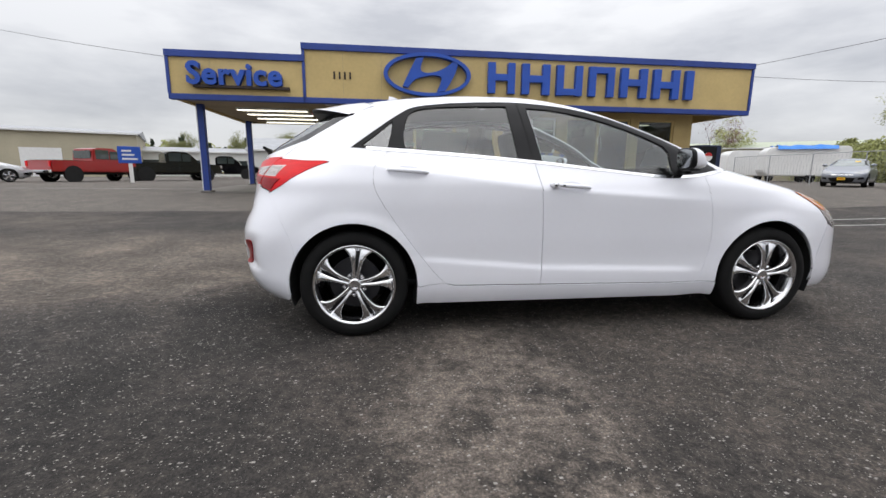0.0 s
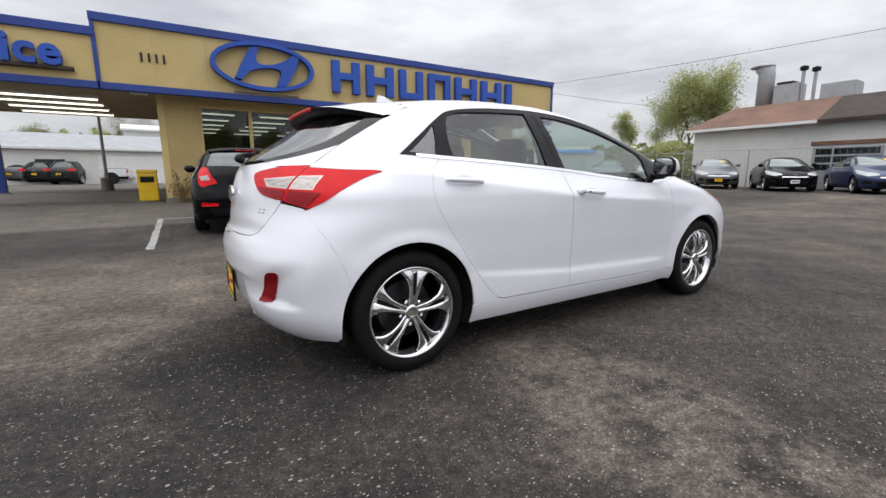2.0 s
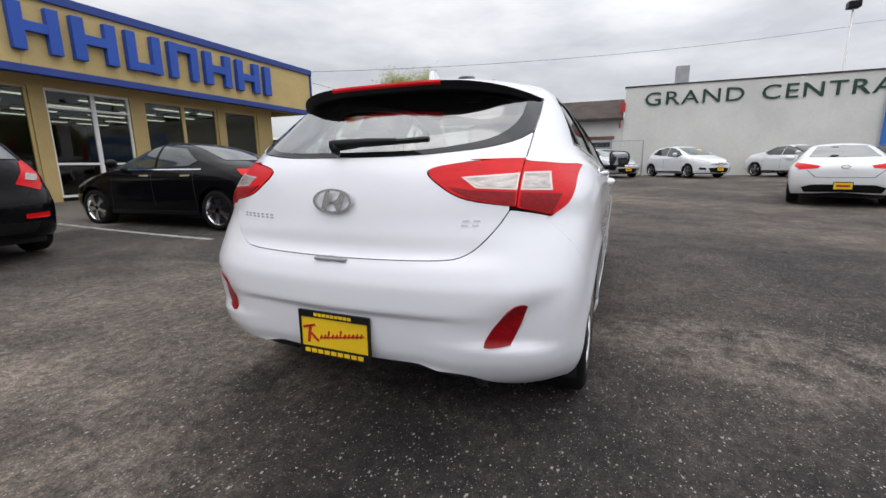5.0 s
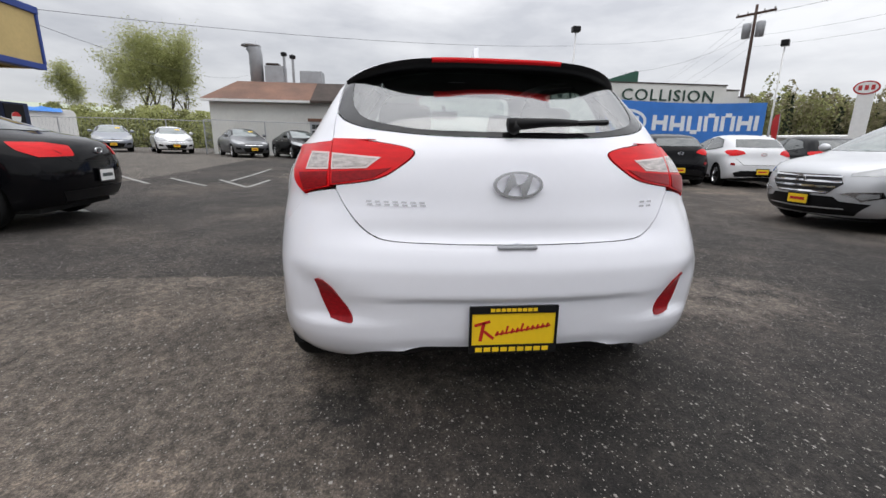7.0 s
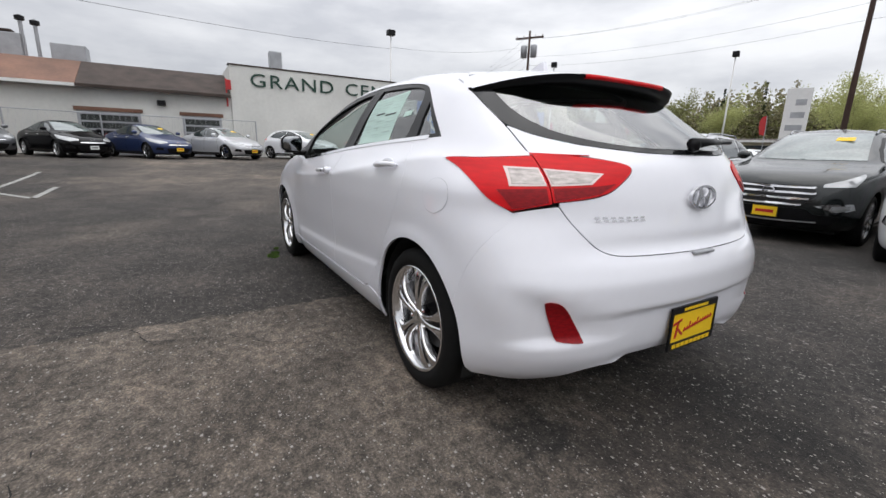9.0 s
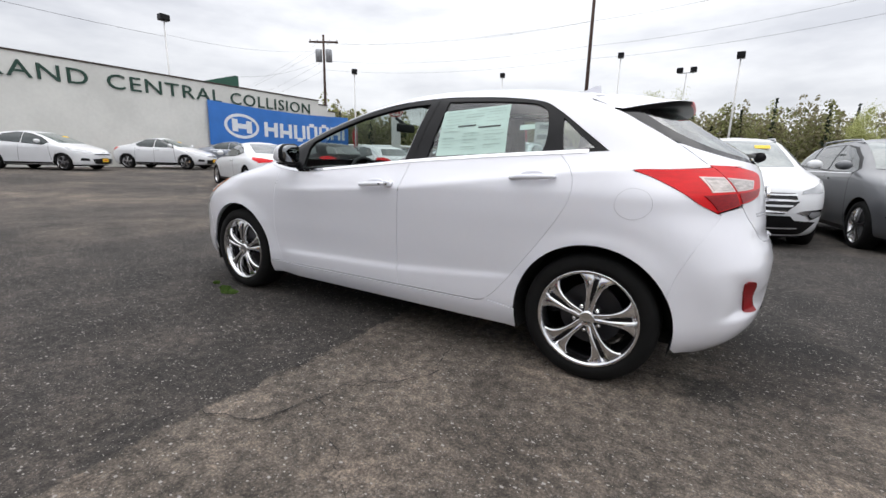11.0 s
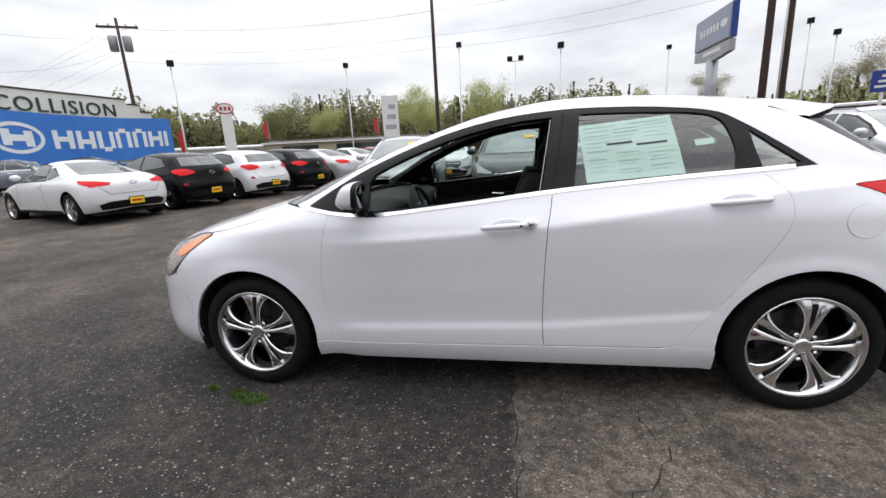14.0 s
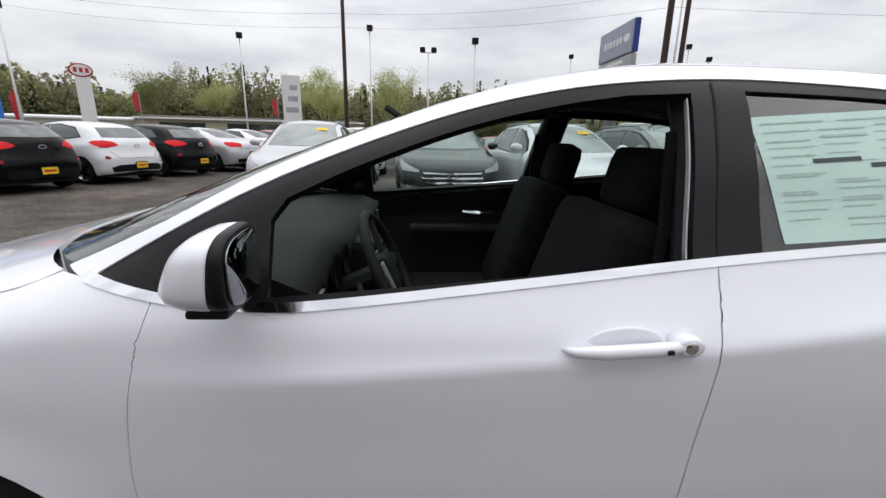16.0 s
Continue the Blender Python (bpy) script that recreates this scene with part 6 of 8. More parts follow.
# ---------------------------------------------------------------- parked cars
# opaque panes; sky reflection is put into the base colours, paler on windscreens
FAR_GLASS = material("car_window_far", (0.035, 0.045, 0.045), 0.04, vary=0.2, scale=1.5, coat=0.6)
SCREEN_GLASS = material("car_screen_far", (0.16, 0.19, 0.185), 0.05, vary=0.3, scale=2.0, coat=0.8)
HEAD_LENS = material("headlamp_glass", (0.40, 0.41, 0.42), 0.10, 0.35, coat=0.8, vary=0.22, scale=5, stretch=(1, 1, 3))
GRILLE = material("grille", (0.01, 0.01, 0.011), 0.4, 0.2)


def paint(name, color, metal=0.15, coat=0.7, rough=0.35, spec=0.5):
    return material(name, color, rough, metal, vary=0.02, coat=coat, spec=spec)


PAINTS = {"white": paint("car_white", (0.74, 0.75, 0.77), 0), "silver": paint("car_silver", (0.56, 0.57, 0.59), 0.4), "grey": paint("car_grey", (0.13, 0.135, 0.145), 0.4),
          "black": paint("car_black", (0.004, 0.004, 0.005), 0.0, 0.0, 0.09, 0.17), "blue": paint("car_blue", (0.014, 0.03, 0.10), 0.3), "red": paint("car_red", (0.32, 0.012, 0.012), 0.1),
          "steel": paint("car_steel", (0.26, 0.28, 0.32), 0.5), "olive": paint("car_olive", (0.012, 0.015, 0.015), 0.1, 0.5, 0.2, 0.5)}


def shape(kind):
    """Slices and outlines of a body style, nose towards +x, middle of the wheelbase at 0."""
    sc = smooth_curve
    if kind == "sedan":
        sk = Skin(sc([.15, .25, .4, .62, .80, .92, 1.0, 1.15, 1.28, 1.36, 1.41, 1.435], [.78, .85, .875, .888, .885, .85, .80, .73, .64, .55, .40, .06]),
                  sc([.15, .3, .55, .8, .98, 1.04, 1.09, 1.2, 1.3, 1.38, 1.42, 1.435], [-1.95, -2.16, -2.24, -2.22, -2.13, -1.95, -1.66, -1.30, -1.0, -.66, -.35, -.1]),
                  sc([.15, .3, .5, .65, .76, .86, .94, 1.0, 1.12, 1.25, 1.36, 1.42, 1.435], [1.98, 2.2, 2.26, 2.2, 2.02, 1.66, 1.36, 1.14, .84, .5, .18, -.02, -.06]),
                  sc([.15, .9, 1.0, 1.1, 1.435], [-1.1, -1.1, -1.0, -.7, -.08]), sc([.15, .85, 1.0, 1.2, 1.435], [1.0, .95, .55, .2, -.07]),
                  sc([.15, .6, .9, 1.1, 1.435], [7, 7, 5, 3.5, 2.2]), sc([.15, .6, .85, 1.0, 1.435], [4.4, 4.6, 3.6, 3.4, 2.2]), 1.435, None, (12, 22, 12), .035)
        side = [[(-.95, 1.10), (-.60, 1.30), (-.12, 1.35), (-.12, 1.00), (-.80, 1.03)], [(-.06, 1.35), (.30, 1.27), (.72, 1.08), (.84, .98), (-.06, .998)]]
        return sk, side, (-1.35, 1.35), .32, (1.02, 1.36), (1.10, 1.36), .78, .90, 1.2, .70
    if kind in ("hatch", "supermini"):
        sk = Skin(HERO.wide, HERO.tail, HERO.nose, HERO.x0r, HERO.x0f, HERO.pr, HERO.pf, 1.478, None, (14, 24, 12), .035)
        side = [[(-1.28, 1.11), (-1.03, 1.30), (-.50, 1.38), (-.27, 1.38), (-.27, 1.03), (-.9, 1.07)], [(-.20, 1.38), (.10, 1.33), (.50, 1.20), (.80, 1.03), (.60, .96), (-.20, 1.02)]]
        return sk, side, (-1.29, 1.29), .31, (1.02, 1.38), (1.09, 1.32), .80, .93, 1.06, .56
    if kind == "coupe":
        sk = Skin(sc([.15, .25, .4, .60, .78, .88, .96, 1.10, 1.22, 1.30, 1.36, 1.385], [.80, .88, .91, .925, .92, .89, .82, .74, .65, .56, .40, .06]),
                  sc([.15, .3, .5, .76, .92, .98, 1.03, 1.12, 1.22, 1.31, 1.36, 1.385], [-1.95, -2.15, -2.24, -2.24, -2.16, -2.02, -1.80, -1.38, -1.0, -.60, -.30, -.1]),
                  sc([.15, .3, .48, .62, .72, .82, .90, .96, 1.08, 1.2, 1.3, 1.36, 1.385], [2.0, 2.26, 2.34, 2.28, 2.1, 1.74, 1.36, 1.08, .78, .46, .18, -.02, -.06]),
                  sc([.15, .85, .95, 1.05, 1.385], [-1.1, -1.1, -1.0, -.6, -.08]), sc([.15, .8, .95, 1.15, 1.385], [1.0, .95, .5, .2, -.07]),
                  sc([.15, .6, .85, 1.05, 1.385], [7, 7, 5, 3.5, 2.2]), sc([.15, .6, .82, .95, 1.385], [4.4, 4.6, 3.6, 3.4, 2.2]), 1.385, None, (14, 26, 12), .035)
        side = [[(-.92, 1.06), (-.55, 1.20), (-.42, 1.20), (-.50, .98)], [(-.36, 1.25), (.0, 1.29), (.30, 1.22), (.72, 1.02), (.80, .94), (-.44, .97)]]
        return sk, side, (-1.41, 1.41), .335, (.98, 1.31), (1.04, 1.31), .74, .86, 1.3, .56
    sk = Skin(sc([.15, .3, .5, .75, 1.0, 1.1, 1.18, 1.35, 1.5, 1.6, 1.66, 1.69], [.80, .90, .93, .94, .935, .90, .85, .78, .70, .62, .45, .06]),
              sc([.15, .35, .6, .9, 1.1, 1.2, 1.4, 1.56, 1.62, 1.66, 1.69], [-2.0, -2.26, -2.33, -2.33, -2.29, -2.24, -2.08, -1.94, -1.7, -1.2, -.5]),
              sc([.15, .35, .6, .85, .97, 1.04, 1.10, 1.15, 1.3, 1.45, 1.58, 1.65, 1.69], [2.1, 2.33, 2.38, 2.33, 2.2, 1.92, 1.5, 1.24, .96, .66, .34, .06, -.2]),
              sc([.15, 1.0, 1.2, 1.69], [-1.2, -1.2, -1.2, -.45]), sc([.15, .95, 1.15, 1.4, 1.69], [1.0, .95, .6, .2, -.25]),
              sc([.15, .7, 1.1, 1.4, 1.69], [7, 7, 6, 5, 2.4]), sc([.15, .7, 1.0, 1.2, 1.69], [5, 5.2, 4.2, 3.6, 2.2]), 1.69, None, (12, 24, 14), .035)
    side = [[(-1.95, 1.24), (-1.72, 1.48), (-1.15, 1.54), (-1.10, 1.19)], [(-1.03, 1.54), (-.22, 1.56), (-.16, 1.15), (-1.03, 1.19)], [(-.10, 1.56), (.22, 1.50), (.60, 1.33), (.86, 1.16), (.86, 1.12), (-.10, 1.14)]]
    return sk, side, (-1.35, 1.35), .36, (1.17, 1.60), (1.22, 1.56), .92, 1.04, 1.25, .86


CARS = {}


def parked_car(kind, colour, label, x, y, heading, group, dealer=True, red_tail=True):
    """A parked car: built once for each style and colour, copied after that."""
    g = ground_z(x, y)
    at = pose(x, y, g, 0, 0, heading)
    key = (kind, colour)
    if key in CARS:
        return tagged(copy_thing(CARS[key], pose(x, y, g, 0, 0, heading)), label, "car", group)
    names = {"sedan": "sedan_car", "hatch": "small_hatchback", "supermini": "small_hatchback", "coupe": "coupe_car", "suv": "suv_car"}
    sk, side, axles, wr, ws, rw, lamp_lo, lamp_hi, lamp_x, plate_z = shape(kind)
    car = thing(names[kind], label, "car", at, group)
    mat = PAINTS[colour]
    top = sk.top
    ar = wr + .055
    line = [(0, .30)] + sk.back([(0, .30), (.5, .26)]) + sk.side(arc(axles[0], wr, ar, 195, -15, 14)) + sk.side(arc(axles[1], wr, ar, 195, -15, 14)) + sk.front([(.5, .22), (0, .22)]) + [(3, .22), (3, top), (0, top)]
    sk.panel("body", line, mat, car)
    for which in ("left", "right"):
        for k, w in enumerate(side):
            edge = shrink(w, -.026)
            sk.panel("window_surround", sk.side(edge + edge[:1]), BLACK_TRIM, car, which, .003, .004, "black window surround")
            sk.panel("side_window", sk.side(w + w[:1]), FAR_GLASS, car, which, .007, .004)
        # shut lines, handles, sill and belt moulding
        doors = {"sedan": (-.98, -.09, .90), "coupe": (-.40, .88), "hatch": (-.35, .88), "supermini": (-1.0, -.23, .85), "suv": (-1.07, -.13, .92)}[kind]
        zb = min(q[1] for w in side for q in w)
        for k, dx in enumerate(doors):
            lean = .06 if k == len(doors) - 1 else -.04
            seam = [(dx, .36), (dx + .010, .36), (dx + .010 - lean, zb - .03), (dx - lean, zb - .03), (dx, .36)]
            sk.panel("shut_line", sk.side(seam), UNDERSIDE, car, which, .0015, 0)
        for dx in doors[:-1]:
            sk.panel("door_handle", sk.side([(dx + .08, zb - .125), (dx + .28, zb - .128), (dx + .28, zb - .100), (dx + .08, zb - .097), (dx + .08, zb - .125)]), mat if kind != "sedan" else CHROME, car, which, .022, .020)
        sk.panel("sill_strip", sk.side([(axles[0] + ar, .235), (axles[1] - ar, .235), (axles[1] - ar - .02, .300), (axles[0] + ar + .02, .300), (axles[0] + ar, .235)]), BLACK_TRIM, car, which, .004, .004)
        low, high = [(dx, zb - .02) for dx in (doors[0] - .1, doors[-1] - .1)], [(dx, zb - .005) for dx in (doors[-1] - .1, doors[0] - .1)]
        if kind in ("sedan", "suv"):
            sk.panel("belt_moulding", sk.side(low + high + low[:1]), CHROME, car, which, .008, .006)
    z0, z1 = ws
    hw = float(sk.wide(z1)) * .86
    hb = float(sk.wide(z0)) * .80
    sk.panel("windscreen", [(3, z0)] + sk.front([(0, z0), (hb, z0 + .01), (hw, z1), (0, z1 + .012)]) + [(3, z1)], SCREEN_GLASS, car, "both", .005, .006)
    z0, z1 = rw
    hw, hb = float(sk.wide(z1)) * .80, float(sk.wide(z0)) * .78
    sk.panel("rear_window", sk.back([(0, z0), (hb, z0 + .01), (hw, z1), (0, z1 + .01)]) + [(0, z1 + .01)], FAR_GLASS, car, "both", .005, .006)
    z = lamp_lo
    big = kind == "suv"
    for which in ("left", "right"):
        n0 = float(sk.nose(z))
        if big:
            hl = sk.front([(.55, z - .10), (.55, z - .06), (.70, z - .005)]) + sk.side([(n0 - .56, z + .085), (n0 - .44, z + .01)]) + sk.front([(.82, z - .085), (.55, z - .10)])
        else:
            hl = sk.front([(.42, z - .12), (.40, z - .07), (.56, z - .01)]) + sk.side([(n0 - .66, z + .09), (n0 - .60, z + .04), (n0 - .36, z - .07)]) + sk.front([(.66, z - .15), (.42, z - .12)])
        sk.panel("headlamp", hl, HEAD_LENS, car, which, .005, .008, "clear headlamp")
        zt = lamp_hi
        tx = float(sk.tail(zt))
        if kind == "sedan":
            tl = sk.back([(.42, zt - .08), (.40, zt + .03), (.60, zt + .07)]) + sk.side([(tx + .46, zt + .07), (tx + .34, zt - .02)]) + sk.back([(.74, zt - .09), (.42, zt - .08)])
        elif kind == "coupe":
            tl = sk.back([(.44, zt - .05), (.40, zt + .00), (.62, zt + .045)]) + sk.side([(tx + .50, zt + .075), (tx + .40, zt + .01), (tx + .18, zt - .06)]) + sk.back([(.78, zt - .08), (.44, zt - .05)])
        elif kind == "hatch":
            tl = sk.back(spline([(.42, zt - .01), (.48, zt + .06), (.62, zt + .10)])) + sk.side(spline([(tx + .40, zt + .09), (tx + .44, zt + .04), (tx + .22, zt - .05)])) + sk.back(spline([(.76, zt - .07), (.60, zt - .06), (.42, zt - .01)]))
        elif kind == "supermini":
            tx = float(sk.tail(.95))
            tl = sk.back([(.47, .83), (.56, .96), (.60, 1.07), (.66, 1.09)]) + sk.side([(tx + .36, 1.055), (tx + .24, .93), (tx + .20, .82)]) + sk.back([(.70, .76), (.47, .83)])
        else:
            tl = sk.back([(.48, zt - .06), (.46, zt + .05), (.66, zt + .07)]) + sk.side([(tx + .42, zt + .06), (tx + .28, zt - .06)]) + sk.back([(.70, zt - .09), (.48, zt - .06)])
        lamp = sk.panel("tail_lamp", tl, RED_LENS, car, which, .005, .008, "red tail lamp")
        if kind == "supermini":
            sk.panel("lamp_window", sk.back([(.57, .88), (.60, .95), (.72, .93), (.70, .86), (.57, .88)]), CLEAR_LENS, lamp, which, .009, .003)
        if kind == "hatch":
            sk.panel("reflector", sk.back([(.66, .60), (.66, .66), (.74, .67), (.75, .61), (.66, .60)]), RED_DARK, car, which, .007, .004)
        if big:
            fog = sk.front([(.50, .57), (.62, .60), (.84, .62), (.86, .54), (.70, .47), (.64, .53), (.50, .57)])
            bez = sk.panel("fog_bezel", fog, CHROME, car, which, .006, .005, "chrome fog lamp bezel")
            sk.panel("fog_lamp", sk.front([(.66, .53), (.68, .58), (.82, .59), (.82, .54), (.71, .50), (.66, .53)]), HEAD_LENS, bez, which, .013, .004)
        else:
            sk.panel("fog_recess", sk.front([(.56, .36), (.60, .46), (.76, .48), (.78, .38), (.56, .36)]), BLACK_TRIM, car, which, .005, .004)
    gz = (.55, .83) if big else (.55, .64)
    hexa = [(0, gz[0]), (.36, gz[0]), (.52, gz[0] + .16), (.46, gz[1]), (0, gz[1])] if big else [(0, gz[0]), (.34, gz[0] + .02), (.42, gz[1] - .01), (0, gz[1])]
    gr = sk.panel("grille", [(3, gz[0])] + sk.front(hexa) + [(3, gz[1])], GRILLE, car, "both", .006, .004, "dark grille")
    for k in range(4 if big else 1):
        zz = gz[0] + .015 + .075 * k
        hw = (.375, .44, .495, .475)[k] if big else .40
        sk.panel("grille_bar", [(3, zz)] + sk.front([(0, zz), (hw, zz + .004), (hw + .01, zz + .032), (0, zz + .028)]) + [(3, zz + .028)], CHROME, gr, "both", .018, .010, "chrome grille bar")
    sk.panel("front_intake", [(3, .24)] + sk.front([(0, .24), (.62, .26), (.78, .44), (.50, .46), (.44, .52), (0, .52)] if big else [(0, .24), (.40, .26), (.50, .44), (0, .47)]) + [(3, .52 if big else .47)], BLACK_TRIM, car, "both", .005, .004, "dark lower intake")
    if big:
        sk.panel("skid_strip", [(3, .33)] + sk.front([(0, .33), (.55, .345), (.55, .360), (0, .350)]) + [(3, .350)], SILVER_TRIM, car, "both", .012, .006, "thin silver bumper strip")
    # tailgate shut line
    zc = plate_z + .06
    sk.panel("shut_line", [(0, zc)] + sk.back([(0, zc), (.46, zc), (.62, zc + .16), (.63, zc + .16), (.47, zc - .007), (0, zc - .007)]), UNDERSIDE, car, "both", .0015, 0)
    va = [(0, .31), (.55, .30), (.62, .42), (0, .44)] if kind not in ("coupe", "hatch") else [(0, .31), (.62, .29), (.68, .40), (.50, .46), (0, .47)]
    sk.panel("rear_valance", [(0, .31)] + sk.back(va), BLACK_TRIM, car, "both", .005, .004, "dark lower valance")
    em = [(.075 * math.cos(2 * math.pi * i / 20), .040 * math.sin(2 * math.pi * i / 20)) for i in range(20)]
    for nose, ez in ((True, gz[1] - .07 if big else gz[1] + .03), (False, lamp_hi - .02)):
        ex = float((sk.nose if nose else sk.tail)(ez))
        m = pose(ex + ((.030 if big else .012) if nose else -.012), 0, ez, 90, 0, 90 if nose else -90)
        part("badge", prism(em, .012, m, [[(a * .8, c * .72) for a, c in em]]), CHROME, car)
    for nose in (True, False):
        pz = (.455 if big else .40) if nose else plate_z - .12
        px = float((sk.nose if nose else sk.tail)(pz))
        s = 1 if nose else -1
        m = pose(px + s * .022, 0, pz, 90, 0, 90 * s)
        p = part("plate_frame", box((-.16, -.085, -.01), (.16, .085, .006), .004, m), BLACK_TRIM, car)
        part("dealer_plate", box((-.148, -.070, .007), (.148, .066, .010), 0, m), YELLOW if dealer else WHITE_PLAIN, p, "yellow dealer plate" if dealer else "pale number plate with unreadable bars")
        part("plate_bar", box((-.11, -.022, .011), (.11, .020, .013), 0, m), RED_PAINT if dealer else INK, p)
    for sg in (-1, 1):
        bm = bmesh.new()
        bmesh.ops.create_uvsphere(bm, u_segments=12, v_segments=8, radius=1)
        mz = ws[0] + .06
        bm.transform(pose(side[-1][-2][0] - .10, sg * (float(sk.wide(mz)) + .16), mz, 0, 0, sg * 12) @ Matrix.Diagonal((.07, .11, .075, 1)))
        part("door_mirror", bm, mat, car, "", True)
        for ax in axles:
            m = pose(ax, sg * (float(sk.wide(.5)) - .015), wr) @ pose(0, 0, 0, -90 * sg, 0, 0)
            wheel = part("wheel", lathe([(wr * .60, -.18), (wr * .66, -.05), (wr * .71, -.01), (wr * .735, .0), (wr * .70, -.20)], 24, m, True), WHEEL_METAL, car, "bright wheel rim", True)
            part("wheel_disc", lathe([(.02, -.10), (wr * .62, -.10), (wr * .62, -.12), (.02, -.12)], 20, m), WHEEL_DARK, wheel)
            part("tyre", lathe([(wr * .70, -.20), (wr * .9, -.215), (wr, -.18), (wr, -.04), (wr * .94, .0), (wr * .74, .006), (wr * .72, -.02)], 28, m, True), RUBBER, wheel, "", True)
            bm = bmesh.new()
            for k in range(5):
                a = m @ pose(0, 0, 0, 0, 0, 72 * k + 10)
                add_prism(bm, [(.0, -.030), (wr * .40, -.026), (wr * .70, -.060), (wr * .70, -.016), (wr * .45, 0), (wr * .70, .016), (wr * .70, .060), (wr * .40, .026), (.0, .030)], .028, a @ pose(0, 0, -.036))
            part("spokes", bm, WHEEL_METAL, wheel)
    part("underbody", box((axles[0] - .55, -.70, .17), (axles[1] + .55, .70, .30), .03), UNDERSIDE, car)
    part("wheel_well", box((axles[0] - .36, -.74, .24), (axles[0] + .36, .74, wr + ar - .02), .05), UNDERSIDE, car)
    part("wheel_well", box((axles[1] - .36, -.74, .24), (axles[1] + .36, .74, wr + ar - .02), .05), UNDERSIDE, car)
    if kind == "supermini":
        bm = bmesh.new()
        rows2 = [[bm.verts.new((-1.50 + .09 * u * u + dx, .56 * u, 1.385 - .04 * u * u + dz)) for dx, dz in ((.26, .045), (.10, .035), (.0, .0), (.02, -.03), (.16, -.012))] for u in np.linspace(-1, 1, 13)]
        for a, b in zip(rows2, rows2[1:]):
            for i in range(4):
                bm.faces.new((a[i], a[i + 1], b[i + 1], b[i]))
        bmesh.ops.recalc_face_normals(bm, faces=bm.faces)
        sp = part("roof_spoiler", bm, mat, car, "", True)
        part("brake_lamp", box((-1.512, -.15, 1.366), (-1.485, .15, 1.380), .003), RED_LENS, sp)
        for which in ("left", "right"):
            sk.panel("reflector", sk.back([(.48, .46), (.72, .46), (.72, .52), (.48, .51), (.48, .46)]), RED_LENS, car, which, .007, .004)
        sk.panel("grip_bar", sk.back([(0, .735), (.30, .735), (.30, .75), (0, .75)]) + [(0, .75)], BLACK_TRIM, car, "both", .006, .004)
    if big:
        for sg in (-1, 1):
            part("roof_rail", tube([(-1.45, sg * .57, 1.60), (-1.38, sg * .57, 1.655), (-.6, sg * .56, 1.675), (.02, sg * .55, 1.655), (.12, sg * .55, 1.60)], .016, 6), GREY_METAL, car)
    if dealer:
        part("price_number", box((-.11, -.05, 0), (.11, .05, .004), 0, pose(float(sk.nose(ws[1] - .10)) + .012, .30, ws[1] - .10, 0, 0, 0) @ pose(0, 0, 0, 0, 32, 0) @ pose(0, 0, 0, 0, 0, 90)), YELLOW, car, "yellow windscreen sticker")
    CARS[key] = car
    return car


# showroom side
parked_car("supermini", "black", "black small hatchback parked facing the showroom", -1.10, 7.05, 86, "cars by the showroom", False)
m3 = parked_car("sedan", "black", "black saloon parked facing the showroom", 2.34, 6.38, 95, "cars by the showroom", False)
# angled row along the workshops
for kind, colour, y, lab in (("sedan", "steel", 16.3, "pale blue-grey saloon with yellow dealer plate"), ("sedan", "white", 13.2, "white saloon with yellow dealer plate"), ("sedan", "grey", 8.6, "dark grey saloon with yellow dealer plate"),
                             ("sedan", "black", 5.72, "black saloon with yellow dealer plate"), ("sedan", "blue", 2.85, "dark blue saloon with yellow dealer plate"), ("sedan", "silver", -.1, "silver saloon with yellow dealer plate"),
                             ("hatch", "white", -3.8, "small white hatchback by the workshop wall"), ("sedan", "white", -8.3, "white saloon with yellow dealer plate"), ("sedan", "steel", -12.0, "grey saloon by the workshop wall"), ("sedan", "black", -15.4, "black saloon under the banner")):
    parked_car(kind, colour, lab, 22.9 if y > 10 else 20.8, y, 212, "angled row along the workshops")
# row seen from behind
row = (("coupe", "white", "white coupe"), ("hatch", "black", "black sporty hatchback"), ("hatch", "white", "white sporty hatchback"), ("hatch", "black", "black sporty hatchback"), ("sedan", "silver", "silver saloon"),
       ("sedan", "white", "white saloon"), ("sedan", "red", "red saloon"), ("sedan", "white", "white saloon"), ("sedan", "steel", "blue-grey saloon"), ("sedan", "white", "white saloon"))
for k, (kind, colour, lab) in enumerate(row):
    parked_car(kind, colour, lab + " seen from behind in the sales row", 10.5 - .50 * k, -5.95 - 2.10 * k, -16, "sales row facing away")
# nose-out row of sport utility cars
for kind, colour, x, y, h, lab in (("suv", "silver", 2.85, -8.15, 96, "silver sport utility car with chrome grille"), ("suv", "olive", .05, -7.75, 94, "dark sport utility car with chrome grille"), ("suv", "white", -2.15, -6.80, 95, "white sport utility car with chrome grille"),
                             ("suv", "grey", -4.45, -7.15, 98, "grey sport utility car with chrome grille"), ("suv", "silver", -6.85, -6.90, 96, "silver sport utility car with chrome grille"), ("suv", "white", -9.6, -6.9, 95, "white sport utility car with chrome grille"),
                             ("sedan", "white", 5.6, -15.5, 97, "white saloon in the second row"), ("suv", "white", 2.9, -15.6, 97, "white sport utility car in the second row"), ("sedan", "black", .2, -15.7, 97, "black saloon in the second row"),
                             ("sedan", "red", -2.4, -15.8, 97, "red saloon in the second row"), ("sedan", "silver", -5.1, -15.9, 97, "silver saloon in the second row"), ("suv", "silver", -7.9, -15.9, 97, "silver sport utility car in the second row"), ("sedan", "white", -10.6, -15.8, 97, "white saloon in the second row")):
    parked_car(kind, colour, lab, x, y, h, "nose-out rows")
